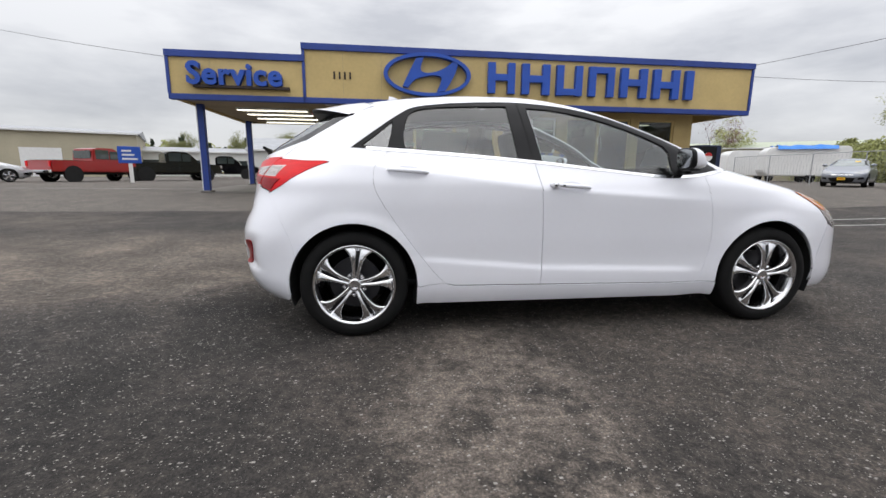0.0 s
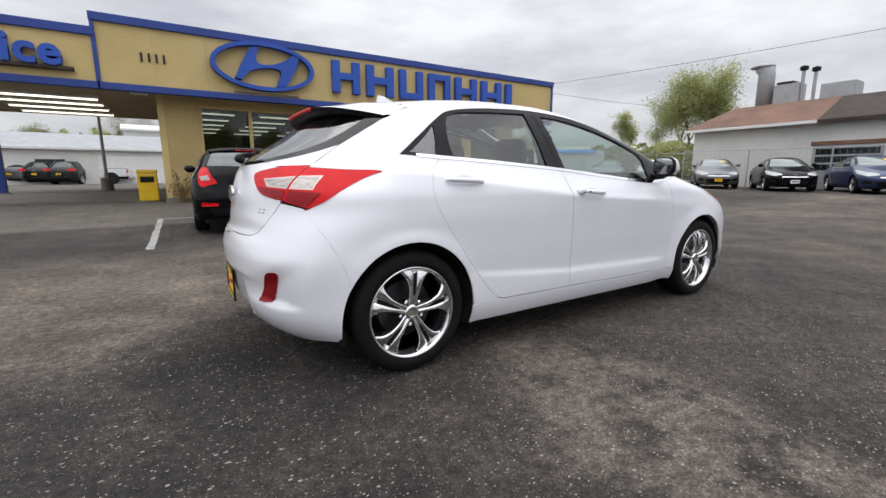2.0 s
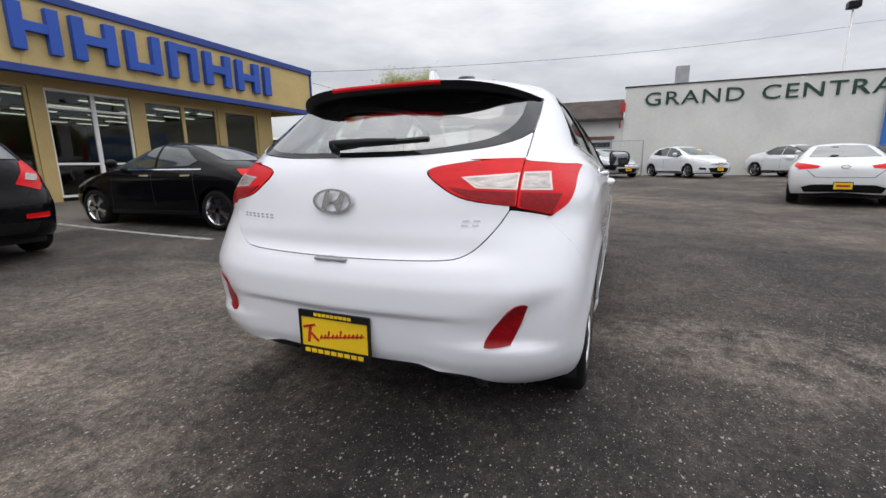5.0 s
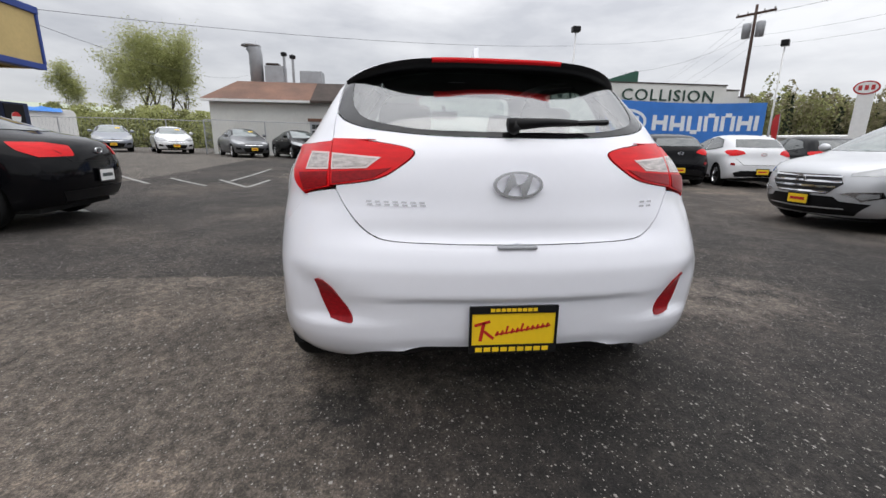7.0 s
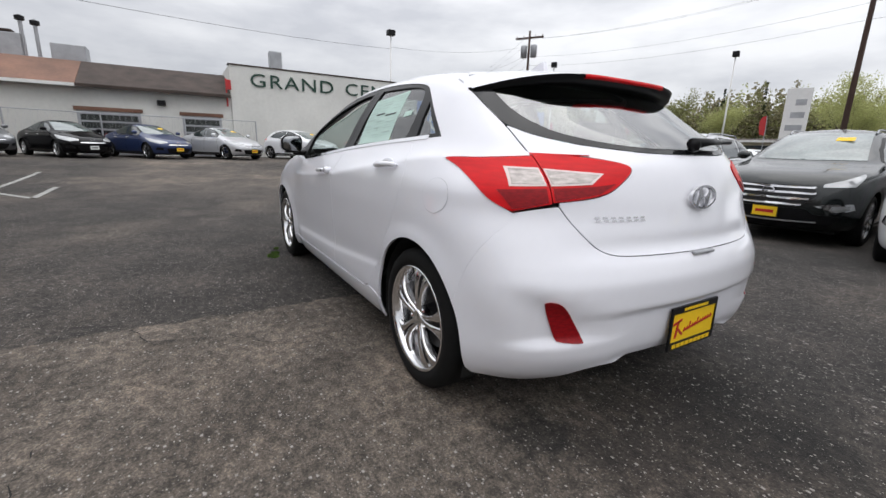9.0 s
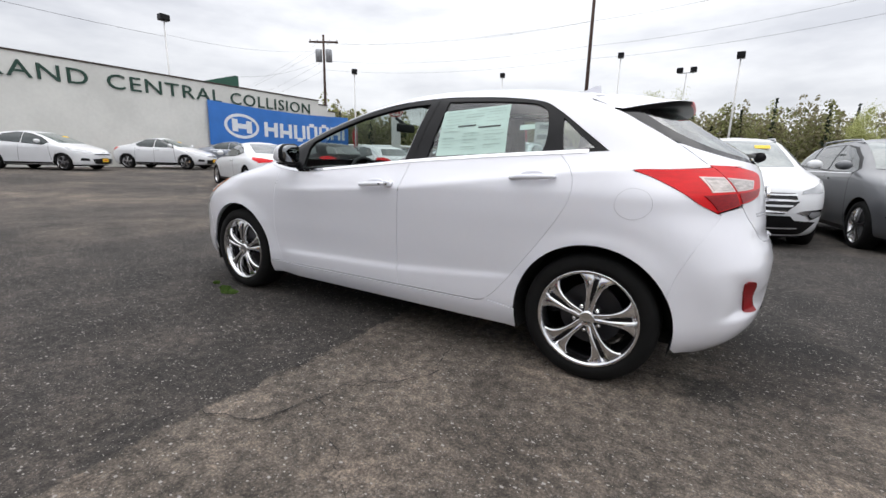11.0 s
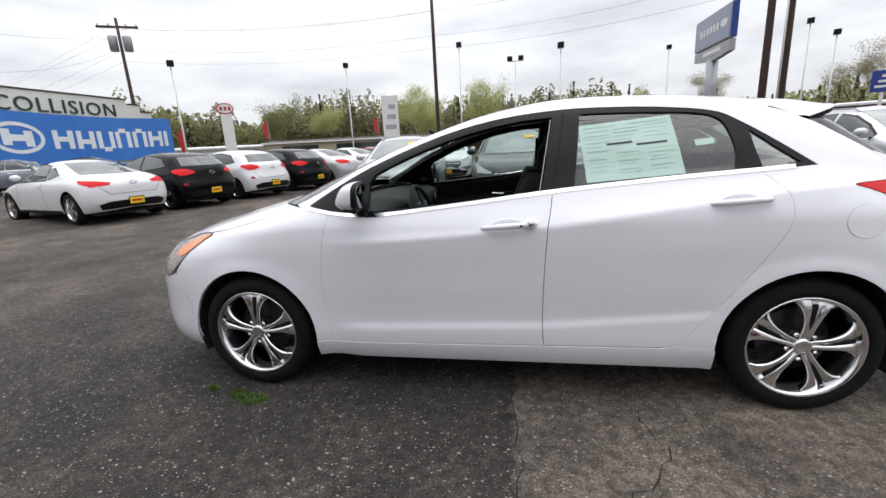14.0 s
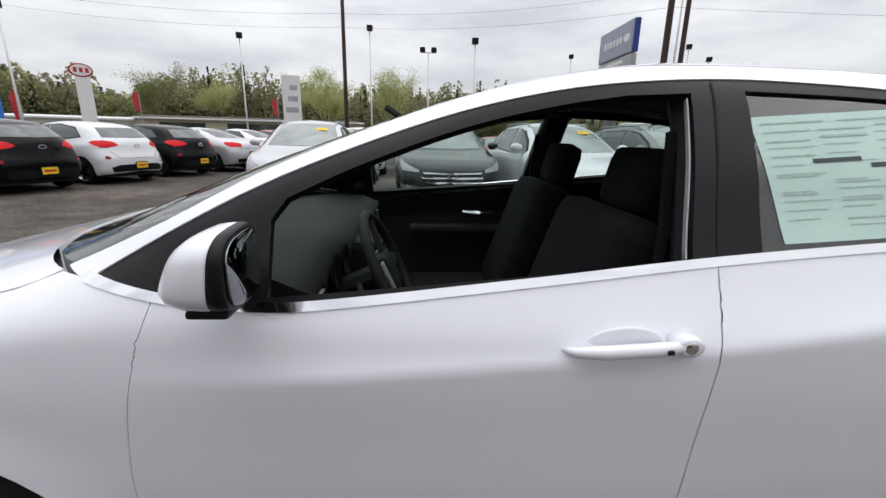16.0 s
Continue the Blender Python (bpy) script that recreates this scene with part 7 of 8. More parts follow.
parked_car("sedan", "silver", "silver saloon behind the canopy", -21.5, 20.8, 40, "cars behind the canopy")
parked_car("sedan", "black", "black saloon behind the canopy", -24.5, 21.5, 40, "cars behind the canopy")
for k, colour in enumerate(("olive", "grey", "olive", "olive")):
    parked_car("suv", colour, "dark sport utility car seen from behind beyond the canopy", -12.6 + 1.35 * k, 40.5 - .4 * k, 75, "cars behind the canopy")


def pickup(colour, label, x, y, heading):
    """A pickup truck: bonnet, cab and a solid bed with its shaded hollow as a dark sheet."""
    t = thing("pickup_truck", label, "pickup truck", pose(x, y, ground_z(x, y), 0, 0, heading), "cars behind the canopy")
    mat = PAINTS[colour]
    def slab(name, outline, w, m=mat):
        bm = bmesh.new()
        add_prism(bm, outline, 2 * w, pose(0, w, 0, 90, 0, 0))
        bmesh.ops.recalc_face_normals(bm, faces=bm.faces)
        bmesh.ops.bevel(bm, geom=bm.edges[:], offset=.05, segments=2, affect="EDGES")
        return part(name, bm, m, t)
    body = [(-2.75, .55), (-2.75, 1.12), (-.55, 1.14), (1.0, 1.16), (2.55, 1.05), (2.72, .90), (2.74, .50)]
    slab("body", body, .96)
    slab("cab", [(-.60, 1.10), (-.50, 1.80), (-.2, 1.88), (.65, 1.86), (1.15, 1.45), (1.35, 1.12)], .82)
    # black sheet on the solid bed stands for the shade inside it
    part("bed_shade", box((-2.62, -.80, 1.135), (-.68, .80, 1.15)), UNDERSIDE, t)
    for sg in (-1, 1):
        part("side_window", box((-.42, sg * .83 - .01, 1.24), (.30, sg * .83 + .01, 1.76), .005), FAR_GLASS, t)
        part("side_window", box((.36, sg * .83 - .01, 1.24), (.86, sg * .83 + .01, 1.70), .005), FAR_GLASS, t)
        part("headlamp", box((2.66, sg * .78 - .14, .82), (2.765, sg * .78 + .14, 1.0), .02), CLEAR_LENS, t)
        part("tail_lamp", box((-2.78, sg * .86 - .07, .80), (-2.72, sg * .86 + .07, 1.08), .01), RED_LENS, t)
        for ax in (-1.72, 1.75):
            m = pose(ax, sg * .93, .40) @ pose(0, 0, 0, -90 * sg, 0, 0)
            w = part("wheel", lathe([(.04, -.03), (.24, -.06), (.27, .0), (.25, -.22)], 20, m, True), WHEEL_METAL, t, "", True)
            part("tyre", lathe([(.25, -.22), (.37, -.24), (.40, -.20), (.40, -.04), (.37, .01), (.27, .005)], 24, m, True), RUBBER, w, "", True)
            # black disc on the flank stands for shade in the wheel arch
            part("arch_shade", lathe([(.0, -.02), (.47, -.02), (.47, .032), (0, .032)], 24, m @ pose(0, 0, .0)), UNDERSIDE, t)
    part("windscreen", box((-.02, -.70, -.26), (.02, .70, .26), .005, pose(1.02, 0, 1.53, 0, -42, 0)), SCREEN_GLASS, t)
    part("rear_glass", box((-.60, -.66, 1.28), (-.545, .66, 1.72), .005), FAR_GLASS, t)
    part("front_bumper", box((2.70, -.95, .46), (2.86, .95, .66), .03), CHROME, t)
    part("rear_bumper", box((-2.90, -.95, .48), (-2.74, .95, .64), .03), CHROME, t)
    part("grille", box((2.70, -.58, .72), (2.765, .58, 1.0), .02), GRILLE, t)
    part("underbody", box((-2.5, -.7, .38), (2.4, .7, .60)), UNDERSIDE, t)


pickup("red", "red pickup truck parked behind the canopy", -17.9, 24.2, 66)
pickup("black", "black pickup truck parked behind the canopy", -14.9, 36.0, 14)
pickup("olive", "dark pickup truck parked far behind the canopy", -15.2, 27.6, 40)
pickup("white", "white pickup truck parked behind the canopy", -7.6, 39.5, 160)


# ---------------------------------------------------------------- poles, wires, signs
def lamp_post(x, y, top, heads=1, label="slim white lamp post with a box floodlight", base=None, turn=0):
    g = ground_z(x, y) if base is None else base
    t = thing("lot_lamp", label, "lamp post", pose(x, y, g, 0, 0, turn), "lot lamps")
    part("pole", lathe([(.07, 0), (.052, (top - g) * .5), (.036, top - g)], 10), WHITE_PLAIN, t, "", True)
    part("base", lathe([(.22, 0), (.22, .5), (.18, .56)], 14), CONCRETE, t)
    for k in range(heads):
        o = 0 if heads == 1 else (-.42, .42)[k]
        h = part("lamp_head", box((o - .20, -.24, top - g - .02), (o + .20, .24, top - g + .30), .04), BLACK_TRIM, t, "dark floodlight head")
        part("lamp_lens", box((o - .15, -.262, top - g + .03), (o + .15, -.241, top - g + .24), .01), CLEAR_LENS, h)
    if heads > 1:
        part("cross_arm", tube([(-.5, 0, top - g - .05), (.5, 0, top - g - .05)], .03, 6), GREY_METAL, t)


def at_bearing(eye, az, dist):
    return eye[0] + dist * math.cos(radians(az)), eye[1] + dist * math.sin(radians(az))


EYE = (-.75, 3.16)
for az, d, el in ((-49.0, 33, 9.95), (-67.6, 36, 10.0), (-81.5, 34, 11.75), (-93.55, 30, 10.75), (-105.6, 44, 9.2), (-117.55, 40, 9.65), (-119.6, 40, 8.3)):
    x, y = at_bearing(EYE, az, d)
    lamp_post(x, y, 1.13 + d * math.tan(radians(el)), turn=az + 90)
x, y = at_bearing(EYE, -88.4, 36)
lamp_post(x, y, 1.13 + 36 * math.tan(radians(9.8)), 2, "slim lamp post with two floodlights", turn=0)
lamp_post(24.3, -10.6, 8.0, 1, "white lamp post standing behind the workshop wall")
lamp_post(-4.75, 20.4, 6.5, 1, "white lamp post behind the canopy")


def utility_pole(x, y, h, r, arms, label, lean=0):
    t = thing("utility_pole", label, "utility pole", pose(x, y, 0, lean, 0, 0), "utility poles")
    part("pole", lathe([(r, -.5), (r * .8, h * .6), (r * .62, h)], 12), WOOD_POLE, t, "weathered wooden pole", True)
    if arms:
        arm = part("cross_arm", box((-1.2, -.06, h - .62), (1.2, .06, h - .48), .01), WOOD_POLE, t)
        arm.rotation_euler = (0, 0, radians(arms))
        for k in (-1.1, -.5, .5, 1.1):
            a = radians(arms)
            part("insulator", lathe([(.03, 0), (.06, .05), (.06, .12), (.02, .16)], 8, pose(k * math.cos(a), k * math.sin(a), h - .478)), WHITE_PLAIN, t)
        for k in (-.42, .42):
            part("transformer", lathe([(.02, 0), (.26, .02), (.28, .9), (.24, .98), (.05, 1.02)], 14, pose(k * math.cos(radians(arms)), k * math.sin(radians(arms)), h - 2.1)), GREY_METAL, t, "grey pole transformer", True)


utility_pole(26.6, -24.3, 10.8, .14, 30, "dark wooden utility pole with cross arm and transformers")
utility_pole(5.05, -24.8, 12.5, .13, 0, "tall dark utility pole")
utility_pole(-10.45, -18.95, 13.5, .165, 0, "thick brown utility pole")
utility_pole(-11.2, -18.9, 13.5, .125, 0, "brown utility pole beside another")
lamp_post(-12.6, -22.0, 12.0, 1, "tall thin grey mast")


def cable(a, b, sag, r=.006):
    a, b = Vector(a), Vector(b)
    pts = [a.lerp(b, k / 16) - Vector((0, 0, sag * 4 * (k / 16) * (1 - k / 16))) for k in range(17)]
    tagged(part("overhead_cable", tube(pts, r, 5), CABLE_GREY, None, "", True), "thin dark overhead cable between poles", "cable")


for z, dx in ((8.95, -.9), (8.95, .9), (7.6, 0), (6.9, 0)):
    cable((26.6 + dx, -24.3 + dx * .5, z + 1.2), (5.05 + dx * .1, -24.8, z + .2), .5)
    cable((5.05, -24.8, z + .2), (-10.5, -19.0, z + .1), .4)
    cable((-10.5, -19.0, z + .1), (-60, -10, z + .4), 1.0)
    cable((26.6 + dx, -24.3, z + 1.2), (75, -40, z), 1.0)
cable((26.6, -24.3, 9.0), (23.7, -13.5, 5.6), .5)
cable((24.3, -10.6, 7.3), (26.6, -24.3, 9.6), .4)
cable((12.1, 11.6, 4.9), (24.3, -10.6, 7.2), .35, .008)
cable((-7.7, 11.6, 4.4), (-45, 30, 15.5), 1.0, .007)
cable((12.1, 11.8, 4.6), (60, 20, 10), 1.0, .008)


def pylon_sign():
    t = thing("pylon_sign", "tall grey pylon with a pale blue sign box", "sign", pose(-9.6, -22.2, 0, 0, 0, -90))
    part("column", lathe([(.30, -.3), (.27, 3.2), (.27, 4.7)], 18), GREY_METAL, t, "grey steel column", True)
    top = part("sign_box", box((-2.05, -.15, 5.36), (2.05, .15, 6.86), .03), GREY_METAL, t, "long sign box")
    for y0, y1 in ((-.172, -.152), (.152, .172)):
        part("blue_face", box((-2.0, y0, 5.41), (2.0, y1, 6.81), .004), SIGN_BLUE_PALE, top)
    for x0, x1 in ((2.052, 2.075), (-2.075, -2.052)):
        part("end_face", box((x0, -.14, 5.37), (x1, .14, 6.85), .004), BLUE_TRIM, top, "dark blue sign end")
    for sg in (-1, 1):
        for k in range(6):
            part("sign_bar", box((-.85 + .38 * k, sg * .182 - .008, 5.95), (-.61 + .38 * k, sg * .182 + .008, 6.27), .003), WHITE_PLAIN, top)
        part("sign_oval", prism([(.36 * math.cos(i * math.pi / 12), .18 * math.sin(i * math.pi / 12)) for i in range(24)], .012, pose(-1.40, sg * .178 + .006, 6.11, 90, 0, 0)), WHITE_PLAIN, top)
    low = part("lower_box", prism([(-2.03, 5.30), (2.03, 5.30), (2.03, 4.86), (.2, 4.66), (-.5, 4.66), (-2.03, 4.80)], .26, pose(0, .13, 0, 90, 0, 0)), GREY_METAL, t, "grey lower sign box")
    for sg in (-1, 1):
        part("sign_bar", box((-1.1, sg * .140 - .008, 4.98), (.9, sg * .140 + .008, 5.16), .003), WHITE_PLAIN, low)


def oval_pylon():
    x, y = 27.4, -35.1
    t = thing("oval_pylon_sign", "white pylon with a red and white oval sign", "sign", pose(x, y, .2, 0, 0, 38))
    part("column", box((-.52, -.2, 0), (.46, .2, 5.15), .06), WHITE_PLAIN, t, "white column")
    o = [(.76 * math.cos(i * math.pi / 20), .50 * math.sin(i * math.pi / 20)) for i in range(40)]
    disc = part("oval", prism(o, .44, pose(0, .22, 5.6, 90, 0, 0)), RED_PAINT, t)
    for sg in (-1, 1):
        part("oval_face", prism([(a * .86, b * .80) for a, b in o], .02, pose(0, sg * .235 + .01, 5.6, 90, 0, 0)), WHITE_PLAIN, disc)
        for k in range(3):
            part("sign_bar", box((-.48 + .36 * k, sg * .25 - .008, 5.42), (-.26 + .36 * k, sg * .25 + .008, 5.78), .003), RED_PAINT, disc)


def feather_flag(x, y, z, h, turn):
    t = thing("feather_flag", "red feather flag on a thin pole", "flag", pose(x, y, 0, 0, 0, turn), "feather flags")
    part("pole", tube([(0, 0, 0), (0, 0, z + h * .5), (.05, 0, z + h)], .025, 6), GREY_METAL, t)
    part("cloth", prism([(.03, h * .22), (.30, h * .26), (.40, h * .55), (.42, h * .78), (.28, h * .97), (.05, h)], .012, pose(0, .006, z, 90, 0, 0)), RED_PAINT, t)


def slab_sign(x, y, z0, z1, w, turn, mat, label):
    t = thing("board_sign", label, "sign", pose(x, y, 0, 0, 0, turn))
    part("post", box((-.09, -.09, 0), (.09, .09, z0 + .05), .01), WHITE_PLAIN, t)
    p = part("board", box((-w / 2, -.12, z0), (w / 2, .12, z1), .03), mat, t)
    for sg in (-1, 1):
        for k in range(3):
            h = (z1 - z0) / 5
            part("sign_bar", box((-w * .33, sg * .128 - .006, z0 + h * (1 + 1.2 * k)), (w * (.33 - .12 * k), sg * .128 + .006, z0 + h * (1.55 + 1.2 * k)), .002), WHITE_PLAIN if mat is not WHITE_PLAIN else GREY_METAL, p)


pylon_sign(), oval_pylon()
feather_flag(20.0, -29.9, 2.2, 1.7, 40), feather_flag(11.9, -33.6, 2.2, 1.7, 20), feather_flag(23.3, -24.6, 1.2, 2.2, 40)
slab_sign(12.7, -40.0, 2.4, 6.4, 1.6, 20, WHITE_PLAIN, "tall white board sign on a post")
slab_sign(-22.7, -30.3, 3.1, 4.4, 1.15, -35, BLUE_TRIM, "small blue board sign")
slab_sign(-14.6, 21.7, 1.33, 2.2, 1.0, 28, BLUE_SIGN, "blue and white board sign beside the road")


# ---------------------------------------------------------------- fences and far buildings
def chain_fence(points, h=1.9):
    t = thing("chain_link_fence", "grey chain-link fence behind the parked cars", "fence", None)
    line = [Vector((x, y, ground_z(x, y))) for x, y in dense(points, 3.0)]
    for p in line:
        part("post", tube([p, p + Vector((0, 0, h))], .035, 6), GREY_METAL, t)
    part("top_rail", tube([p + Vector((0, 0, h)) for p in line], .022, 6), GREY_METAL, t)
    bm = bmesh.new()
    for a, b in zip(line, line[1:]):
        n = 14
        for k in range(n):
            u, w = a.lerp(b, k / n), a.lerp(b, (k + 1) / n)
            add_tube(bm, [u, w + Vector((0, 0, h))], .0035, 3)
            add_tube(bm, [w, u + Vector((0, 0, h))], .0035, 3)
    tagged(part("wire_mesh", bm, GREY_METAL, t), kind="stuff")


chain_fence([(25.6, 27.0), (25.6, 11.6), (22.95, 11.35), (22.95, -2.0)])


def shed(name, label, x0, y0, x1, y1, h, rise, wall, roof, turn=0, at=(0, 0), windows=(), doors=()):
    """A long plain building with a shallow roof; openings along its south side."""
    t = thing(name, label, "building", pose(at[0], at[1], 0, 0, 0, turn), kind="structure")
    part("wall", box((x0, y0, -.5), (x1, y1, h)), wall, t)
    bm = bmesh.new()
    ym = (y0 + y1) / 2
    add_prism(bm, [(y0 - .3, h + .002), (y1 + .3, h + .002), (ym, h + rise)], x1 - x0 + .4, Matrix(((0, 0, 1, x0 - .2), (1, 0, 0, 0), (0, 1, 0, 0), (0, 0, 0, 1))))
    bmesh.ops.recalc_face_normals(bm, faces=bm.faces)
    part("roof", bm, roof, t)
    part("eave", box((x0 - .2, y0 - .34, h - .12), (x1 + .2, y0 - .302, h + .05), .01), WHITE_PLAIN, t)
    for xa, xb, za, zb in windows:
        w = part("window", box((xa, y0 - .03, za), (xb, y0 - .003, zb), .005), FAR_GLASS, t)
        part("window_frame", box((xa - .06, y0 - .045, za - .07), (xb + .06, y0 - .031, za - .005), .005), WHITE_PLAIN, w)
    for xa, xb, zb in doors:
        part("door", box((xa, y0 - .05, .0), (xb, y0 - .003, zb), .01), WHITE_PLAIN, t, "pale roller door")


shed("warehouse", "long tan warehouse with pale roller doors", -34, 0, 0, 14, 4.6, .8, CREAM_PALE, GREY_METAL, 24, (-26.4, 45.2), (), ((-30, -27, 3), (-26, -23, 3), (-21, -18, 3), (-15, -12, 3), (-9, -6, 3)))
shed("far_shops", "row of pale low buildings behind the lot", -8, 0, 10, 6, 3.2, .6, WHITE_WALL, GREY_METAL, 12, (-22, 52), ((-7, -5, 1, 2.2), (-3, -1, 1, 2.2), (2, 4, 1, 2.2), (6, 8, 1, 2.2)))
shed("white_shed", "white sheds with grey metal roofs", -9, 0, 6, 8, 2.9, 1.3, WHITE_WALL, GREY_METAL, 4, (-4.5, 38.5), ((-6.0, -4.4, .9, 2.1),), ((-2.5, 2.0, 2.4),))
shed("white_hall", "white hall behind the sheds", -4, 0, 9, 12, 5.2, 1.0, WHITE_WALL, WHITE_PLAIN, 4, (-2.0, 48))
shed("green_roof_store", "long low store with pale green roof", -16, 0, 16, 10, 4.0, .9, CREAM_PALE, GREEN_PALE, -38, (42, 38))
shed("showroom_far", "low pale showroom across the road", -10, 0, 12, 10, 2.6, .4, CREAM_PALE, ROOF_DARK, 200, (19, -45.5), ((-8, -4, .6, 2.2), (-2, 3, .6, 2.2), (5, 10, .6, 2.2)))
shed("white_store_far", "long white flat store across the road", -22, 0, 22, 10, 2.4, .3, WHITE_WALL, WHITE_PLAIN, 215, (36, -38), ((-18, -12, .6, 1.8), (-6, 2, .6, 1.8)))
shed("brick_store_far", "low brown store with a pale roof line", -9, 0, 9, 9, 2.7, .3, ROOF_BROWN, WHITE_PLAIN, 152, (-26.5, -36.5), ((-8, -5.5, .5, 2.1), (-4.8, -2.3, .5, 2.1), (-1.5, 1.0, .5, 2.1), (2.0, 4.5, .5, 2.1), (5.2, 8, .5, 2.1)))


def caravan(x, y, turn, length, label):
    t = thing("travel_trailer", label, "trailer", pose(x, y, ground_z(x, y), 0, 0, turn), "trailers beyond the showroom")
    bm = bmesh.new()
    add_prism(bm, [(-length / 2, .5), (length / 2 - .3, .5), (length / 2, .9), (length / 2 - .1, 2.4), (length / 2 - .5, 2.8), (-length / 2 + .2, 2.8), (-length / 2, 2.6)], 2.4, pose(0, 1.2, 0, 90, 0, 0))
    bmesh.ops.recalc_face_normals(bm, faces=bm.faces)
    bmesh.ops.bevel(bm, geom=bm.edges[:], offset=.08, segments=2, affect="EDGES")
    part("body", bm, WHITE_PLAIN, t)
    for k in range(3):
        part("window", box((-length * .36 + k * length * .26, -1.235, 1.6), (-length * .36 + k * length * .26 + .9, -1.203, 2.2), .01), FAR_GLASS, t)
    part("door", box((length * .30, -1.24, .7), (length * .30 + .65, -1.203, 2.4), .01), GREY_METAL, t)
    part("stripe", box((-length * .45, -1.225, 1.2), (length * .42, -1.203, 1.32), .003), GREY_METAL, t)
    for sg in (-1, 1):
        part("wheel", lathe([(.04, -.1), (.34, -.1), (.36, -.05), (.36, .05), (.34, .1), (.04, .1)], 18, pose(-.4, sg * 1.05, .36, 90, 0, 0)), RUBBER, t)


caravan(34.0, 33.5, 160, 6.5, "white travel trailer parked beyond the showroom"), caravan(32.0, 27.6, 150, 5.5, "white travel trailer beside another")
tarp = thing("tarpaulin", "bright blue tarpaulin over a trailer roof", "tarpaulin", pose(31.9, 27.55, ground_z(31.9, 27.55) + 2.81, 0, 0, 150))
bm = bmesh.new()
pts = [[bm.verts.new((-1.9 + .38 * i, -1.3 + .26 * j, .06 + .09 * math.sin(i * 1.7) * math.cos(j * 1.1) - .30 * (abs(j - 5) > 4))) for j in range(11)] for i in range(11)]
for i in range(10):
    for j in range(10):
        bm.faces.new((pts[i][j], pts[i + 1][j], pts[i + 1][j + 1], pts[i][j + 1]))
part("tarp_sheet", bm, TARP_BLUE, tarp, "", True)


# ---------------------------------------------------------------- trees and distance
def tree(x, y, h, spread, seed, leaf, label, bare=.5, leaf_size=.20, clumps=46, base=0.0):
    """A tapered trunk, forked limbs and a loose crown of many small leaves."""
    rnd = random.Random(seed)
    t = thing("tree", label, "tree", pose(x, y, base), "trees")
    bm = bmesh.new()
    tips = []
    def limb(p, d, length, r, depth):
        pts, rad = [p], [r]
        n = 4
        for k in range(1, n + 1):
            d = (d + Vector((rnd.uniform(-.18, .18), rnd.uniform(-.18, .18), .10))).normalized()
            p = p + d * length / n
            pts.append(p)
            rad.append(r * (1 - .55 * k / n))
            if depth > 0 and k >= 2:
                tips.append(p)
        add_tube(bm, pts, rad, 6 if depth < 2 else 4)
        if depth < 3:
            for _ in range(rnd.randint(3, 4) if depth < 2 else 2):
                k = rnd.randint(2, n)
                a = rnd.uniform(0, 6.3)
                out = Vector((math.cos(a) * spread / h * 2.2, math.sin(a) * spread / h * 2.2, rnd.uniform(.5, 1.1))).normalized()
                limb(pts[k], out, length * rnd.uniform(.55, .75), rad[k] * .6, depth + 1)
        else:
            tips.append(p)
    limb(Vector((0, 0, -.2)), Vector((0, 0, 1)), h * .50, h * .020, 0)
    part("trunk", bm, BARK, t, "grey-brown trunk and limbs", True)
    verts, faces = [], []
    for p in rnd.choices(tips, k=clumps):
        c = p + Vector((rnd.gauss(0, .3), rnd.gauss(0, .3), rnd.gauss(0, .25))) * (h / 9)
        for _ in range(90 if leaf is LEAF_BARE else 48):
            q = c + Vector((rnd.gauss(0, 1), rnd.gauss(0, 1), rnd.gauss(0, .8))) * .42 * (h / 9)
            s = leaf_size * rnd.uniform(.4, 1.0) * (h / 9)
            u = Vector((rnd.gauss(0, 1), rnd.gauss(0, 1), rnd.gauss(0, 1))).normalized() * s
            v = u.orthogonal().normalized() * s * .55
            k = len(verts)
            verts += [q - u, q + v, q + u, q - v]
            faces.append((k, k + 1, k + 2, k + 3))
    solid("crown", mesh_of("crown", verts, faces, leaf), t, "loose spring foliage")
    return t


for k, (off, h, w) in enumerate(((-4.6, 17.0, 3.4), (-2.2, 19.0, 3.8), (.4, 20.0, 4.2), (2.8, 18.5, 3.8), (5.4, 15.0, 3.0))):
    tree(86 - .45 * off, 45 + .89 * off, h, w, 1 + k, LEAF_SPRING, "tall tree with pale spring leaves", leaf_size=.12, clumps=190)
tree(96, 67, 14.5, 2.2, 9, LEAF_SPRING, "upright tree with fresh leaves far off", leaf_size=.16, clumps=160)
tree(24.5, 27.6, 5.6, 2.6, 5, LEAF_PINK, "bare-branched tree with pinkish buds", leaf_size=.10, clumps=60)
tree(38, 42, 6.5, 2.6, 6, LEAF_SPRING, "tree with pale spring leaves", clumps=60)
rows = ((13.4, -56, 9.4, LEAF_SPRING), (5.3, -67, 10.0, LEAF_SPRING), (45, -75, 11.6, LEAF_GREEN), (37.5, -79, 10.8, LEAF_SPRING), (-32, -48, 8.2, LEAF_BARE), (10.8, -47, 7.0, LEAF_SPRING), (-24, -60, 8.0, LEAF_BARE),
        (-16, -62, 7.0, LEAF_SPRING), (-6, -70, 6.0, LEAF_GREEN), (-40, -44, 8.0, LEAF_BARE), (-14, 56, 5.8, LEAF_GREEN), (-20, 58, 5.6, LEAF_GREEN), (-8.5, 60, 6.2, LEAF_SPRING), (-5.5, 62, 7.5, LEAF_BARE), (-30, 62, 6.2, LEAF_GREEN))
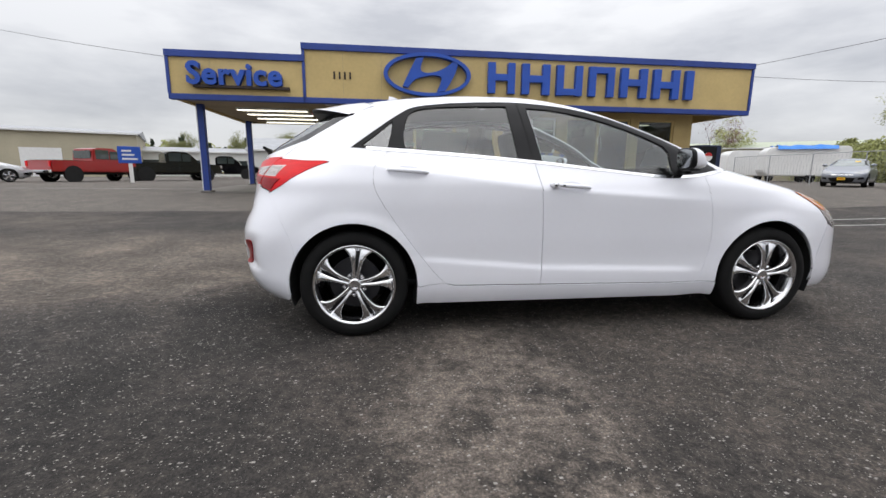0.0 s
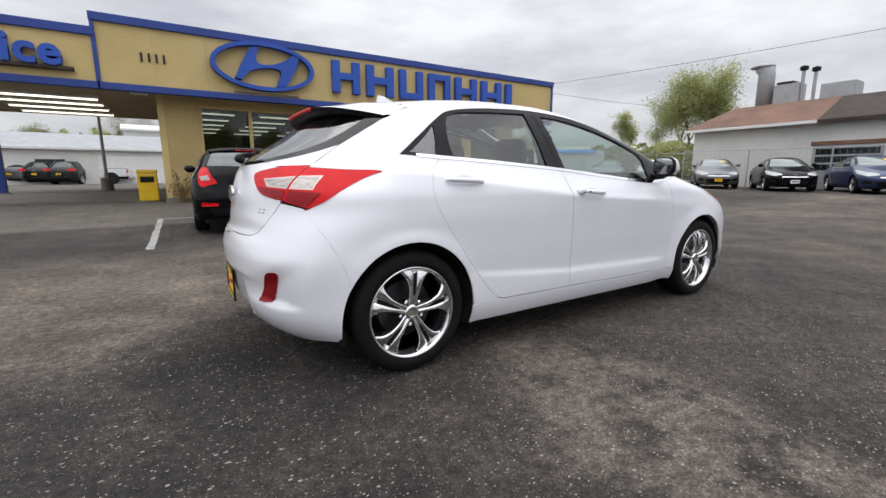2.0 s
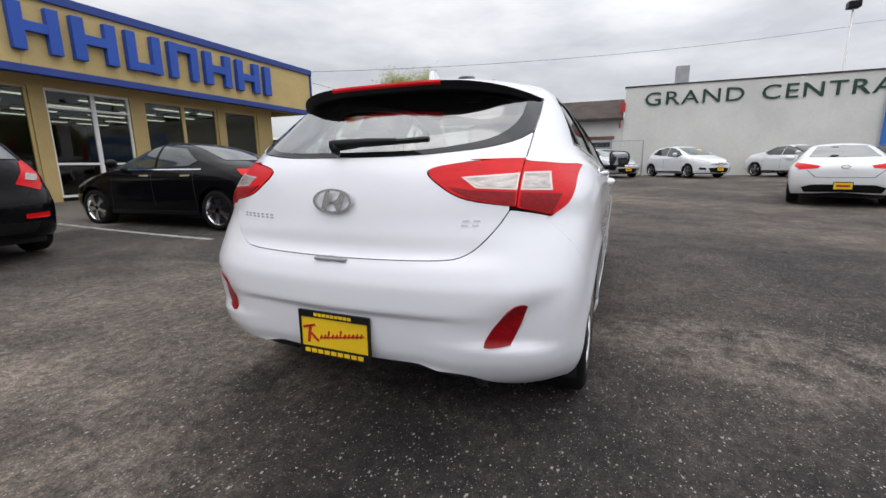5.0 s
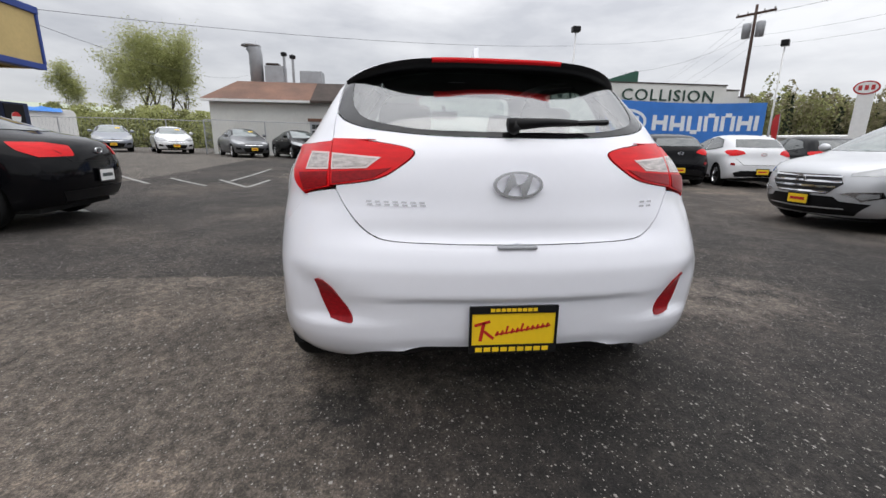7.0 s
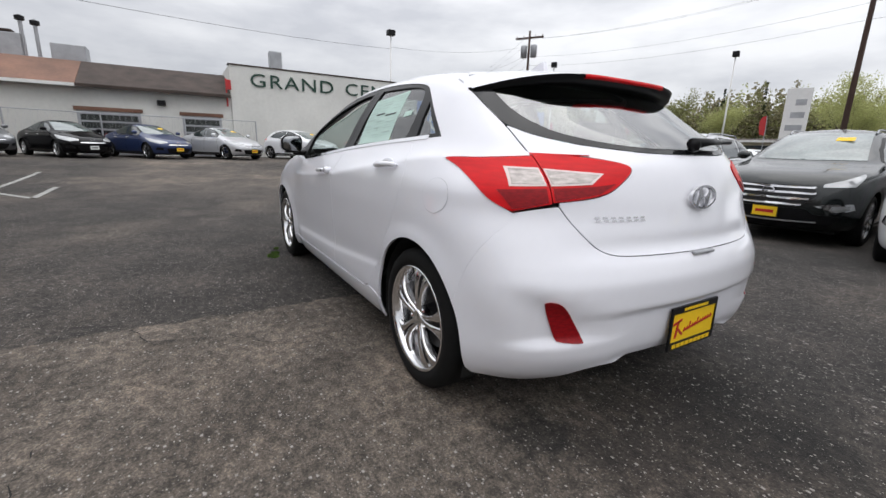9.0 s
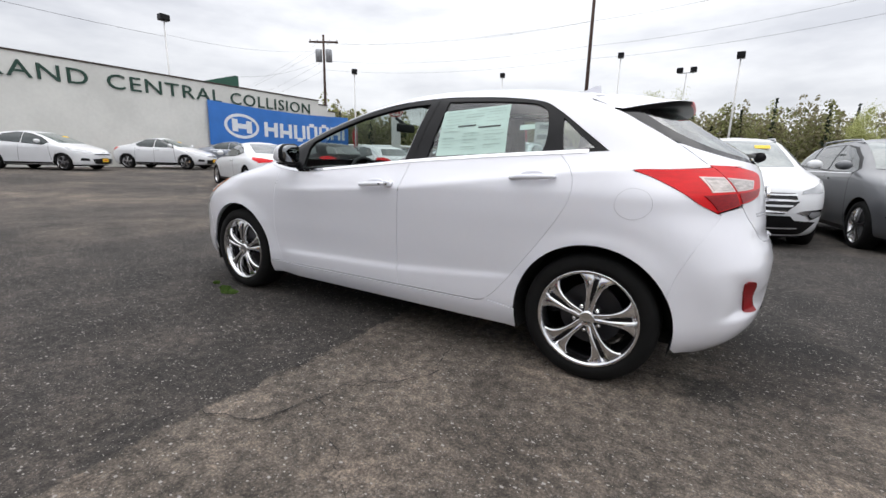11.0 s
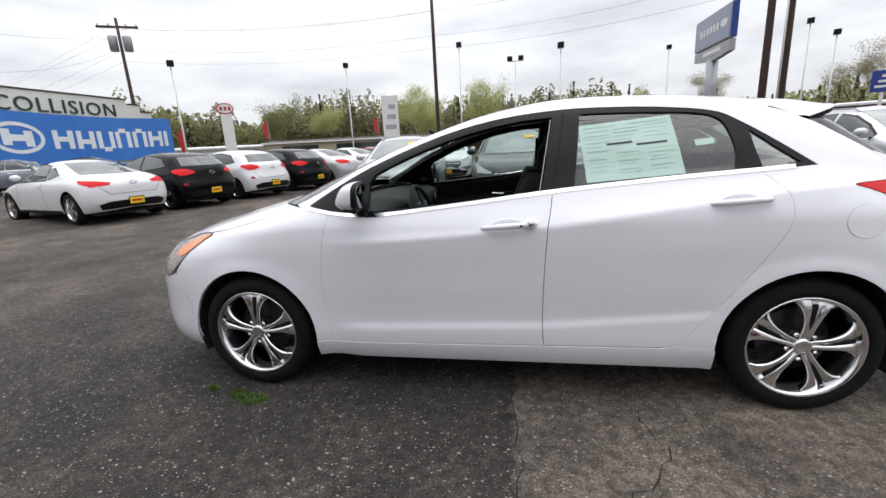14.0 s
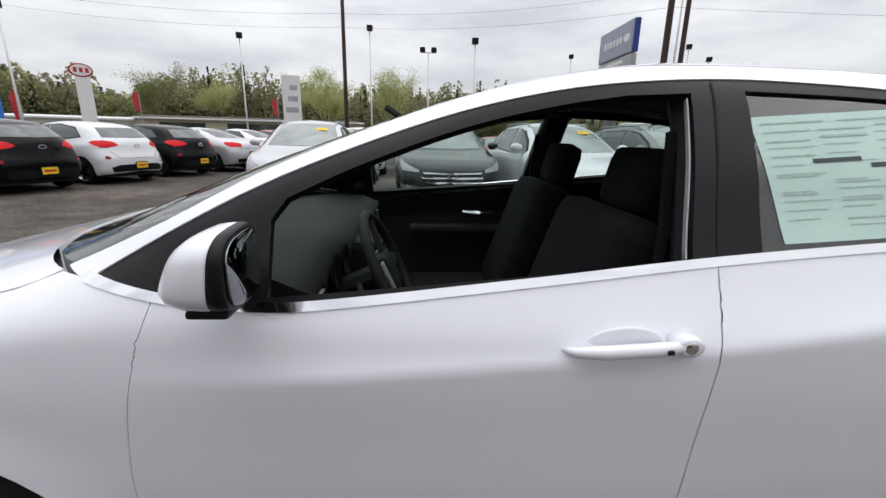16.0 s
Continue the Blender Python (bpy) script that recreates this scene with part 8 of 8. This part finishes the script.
for k, (x, y, h, leaf) in enumerate(rows):
    tree(x, y, h, h * .36, 20 + k, leaf, "broad tree with young leaves" if leaf is not LEAF_BARE else "tree with sparse brownish buds", leaf_size=.105 if leaf is not LEAF_BARE else .075, clumps=190 if leaf is not LEAF_BARE else 160)


def wood(name, label, line, depth, h, mats, seed, count, fine=1.0):
    """A far belt of mixed wood, as many small leaf clumps."""
    rnd = random.Random(seed)
    for part_no, mat in enumerate(mats):
        verts, faces = [], []
        for _ in range(count // len(mats)):
            i = rnd.randrange(len(line) - 1)
            u = rnd.random()
            cx = line[i][0] + (line[i + 1][0] - line[i][0]) * u + rnd.uniform(-depth, depth)
            cy = line[i][1] + (line[i + 1][1] - line[i][1]) * u + rnd.uniform(-depth, depth)
            top = h * rnd.uniform(.55, .88) * (1 + .25 * math.sin(cx * .13) * math.cos(cy * .11))
            pointed = mat is LEAF_FIR
            w = rnd.uniform(1.2, 2.0) if pointed else rnd.uniform(1.8, 3.6)
            for _ in range(int(90 / fine ** 1.5)):
                t = rnd.random() ** .8
                rr = w * ((1 - t) if pointed else math.sqrt(max(.05, 1 - (2 * t - .9) ** 2)))
                a = rnd.uniform(0, 6.3)
                q = Vector((cx + rr * math.cos(a) * rnd.random() ** .5, cy + rr * math.sin(a) * rnd.random() ** .5, top * t))
                s = rnd.uniform(.22, .5) * fine
                face = Vector((math.cos(a) + rnd.gauss(0, .35), math.sin(a) + rnd.gauss(0, .35), .7 + rnd.gauss(0, .35))).normalized()
                n = face.cross(Vector((rnd.gauss(0, 1), rnd.gauss(0, 1), rnd.gauss(0, 1)))).normalized() * s
                v = face.cross(n).normalized() * s * .7
                k = len(verts)
                verts += [q - n, q + v, q + n, q - v]
                faces.append((k, k + 1, k + 2, k + 3))
        tagged(solid(name, mesh_of(name, verts, faces, mat)), label, "woodland", kind="stuff")


wood("far_wood", "far belt of mixed spring woodland", [(95, -45), (70, -75), (45, -95), (15, -105), (-20, -100)], 9, 13.5, (LEAF_SPRING, LEAF_GREEN, LEAF_BARE, LEAF_BARE, LEAF_GREEN, LEAF_BARE, LEAF_FIR), 7, 1300, .7)
wood("far_wood", "far belt of mixed spring woodland", [(-20, -100), (-60, -85), (-95, -60)], 8, 9.0, (LEAF_SPRING, LEAF_BARE, LEAF_FIR), 8, 480, .7)
wood("far_wood", "far belt of dark woodland", [(110, 20), (105, 60), (85, 95)], 8, 6.5, (LEAF_GREEN, LEAF_FIR), 9, 240)
wood("hedge", "green scrub behind the fence", [(44, 6), (43, 20), (44, 38)], 1.8, 4.7, (LEAF_SPRING, LEAF_GREEN, LEAF_SPRING), 10, 150, .32)
wood("far_wood", "far belt of mixed woodland", [(-60, 70), (-20, 80), (20, 85), (60, 80)], 7, 7.5, (LEAF_GREEN, LEAF_SPRING, LEAF_FIR), 11, 260)


def hills(name, cx, cy, radius, a0, a1, h, mat, seed, label):
    n = 80
    verts, faces = [], []
    for i in range(n + 1):
        a = radians(a0 + (a1 - a0) * i / n)
        top = h * (.6 + .4 * noise.noise(Vector((i * .12, seed, 0))) + .08 * noise.noise(Vector((i * 1.3, seed, 2))))
        for r, z in ((radius, -2), (radius + 60, top * .7), (radius + 160, top), (radius + 320, top * .7)):
            verts.append((cx + r * math.cos(a), cy + r * math.sin(a), z))
    for i in range(n):
        for j in range(3):
            k = i * 4 + j
            faces.append((k, k + 1, k + 5, k + 4))
    tagged(solid(name, mesh_of(name, verts, faces, mat, True)), label, "hills", kind="structure")


hills("backdrop", 0, 0, 330, -160, 75, 19, LEAF_FIR, 4, "low dark wooded hills on the horizon")
hills("backdrop", 0, 0, 330, 75, 200, 15, LEAF_FIR, 9, "low dark wooded hills on the horizon")
hero_car()
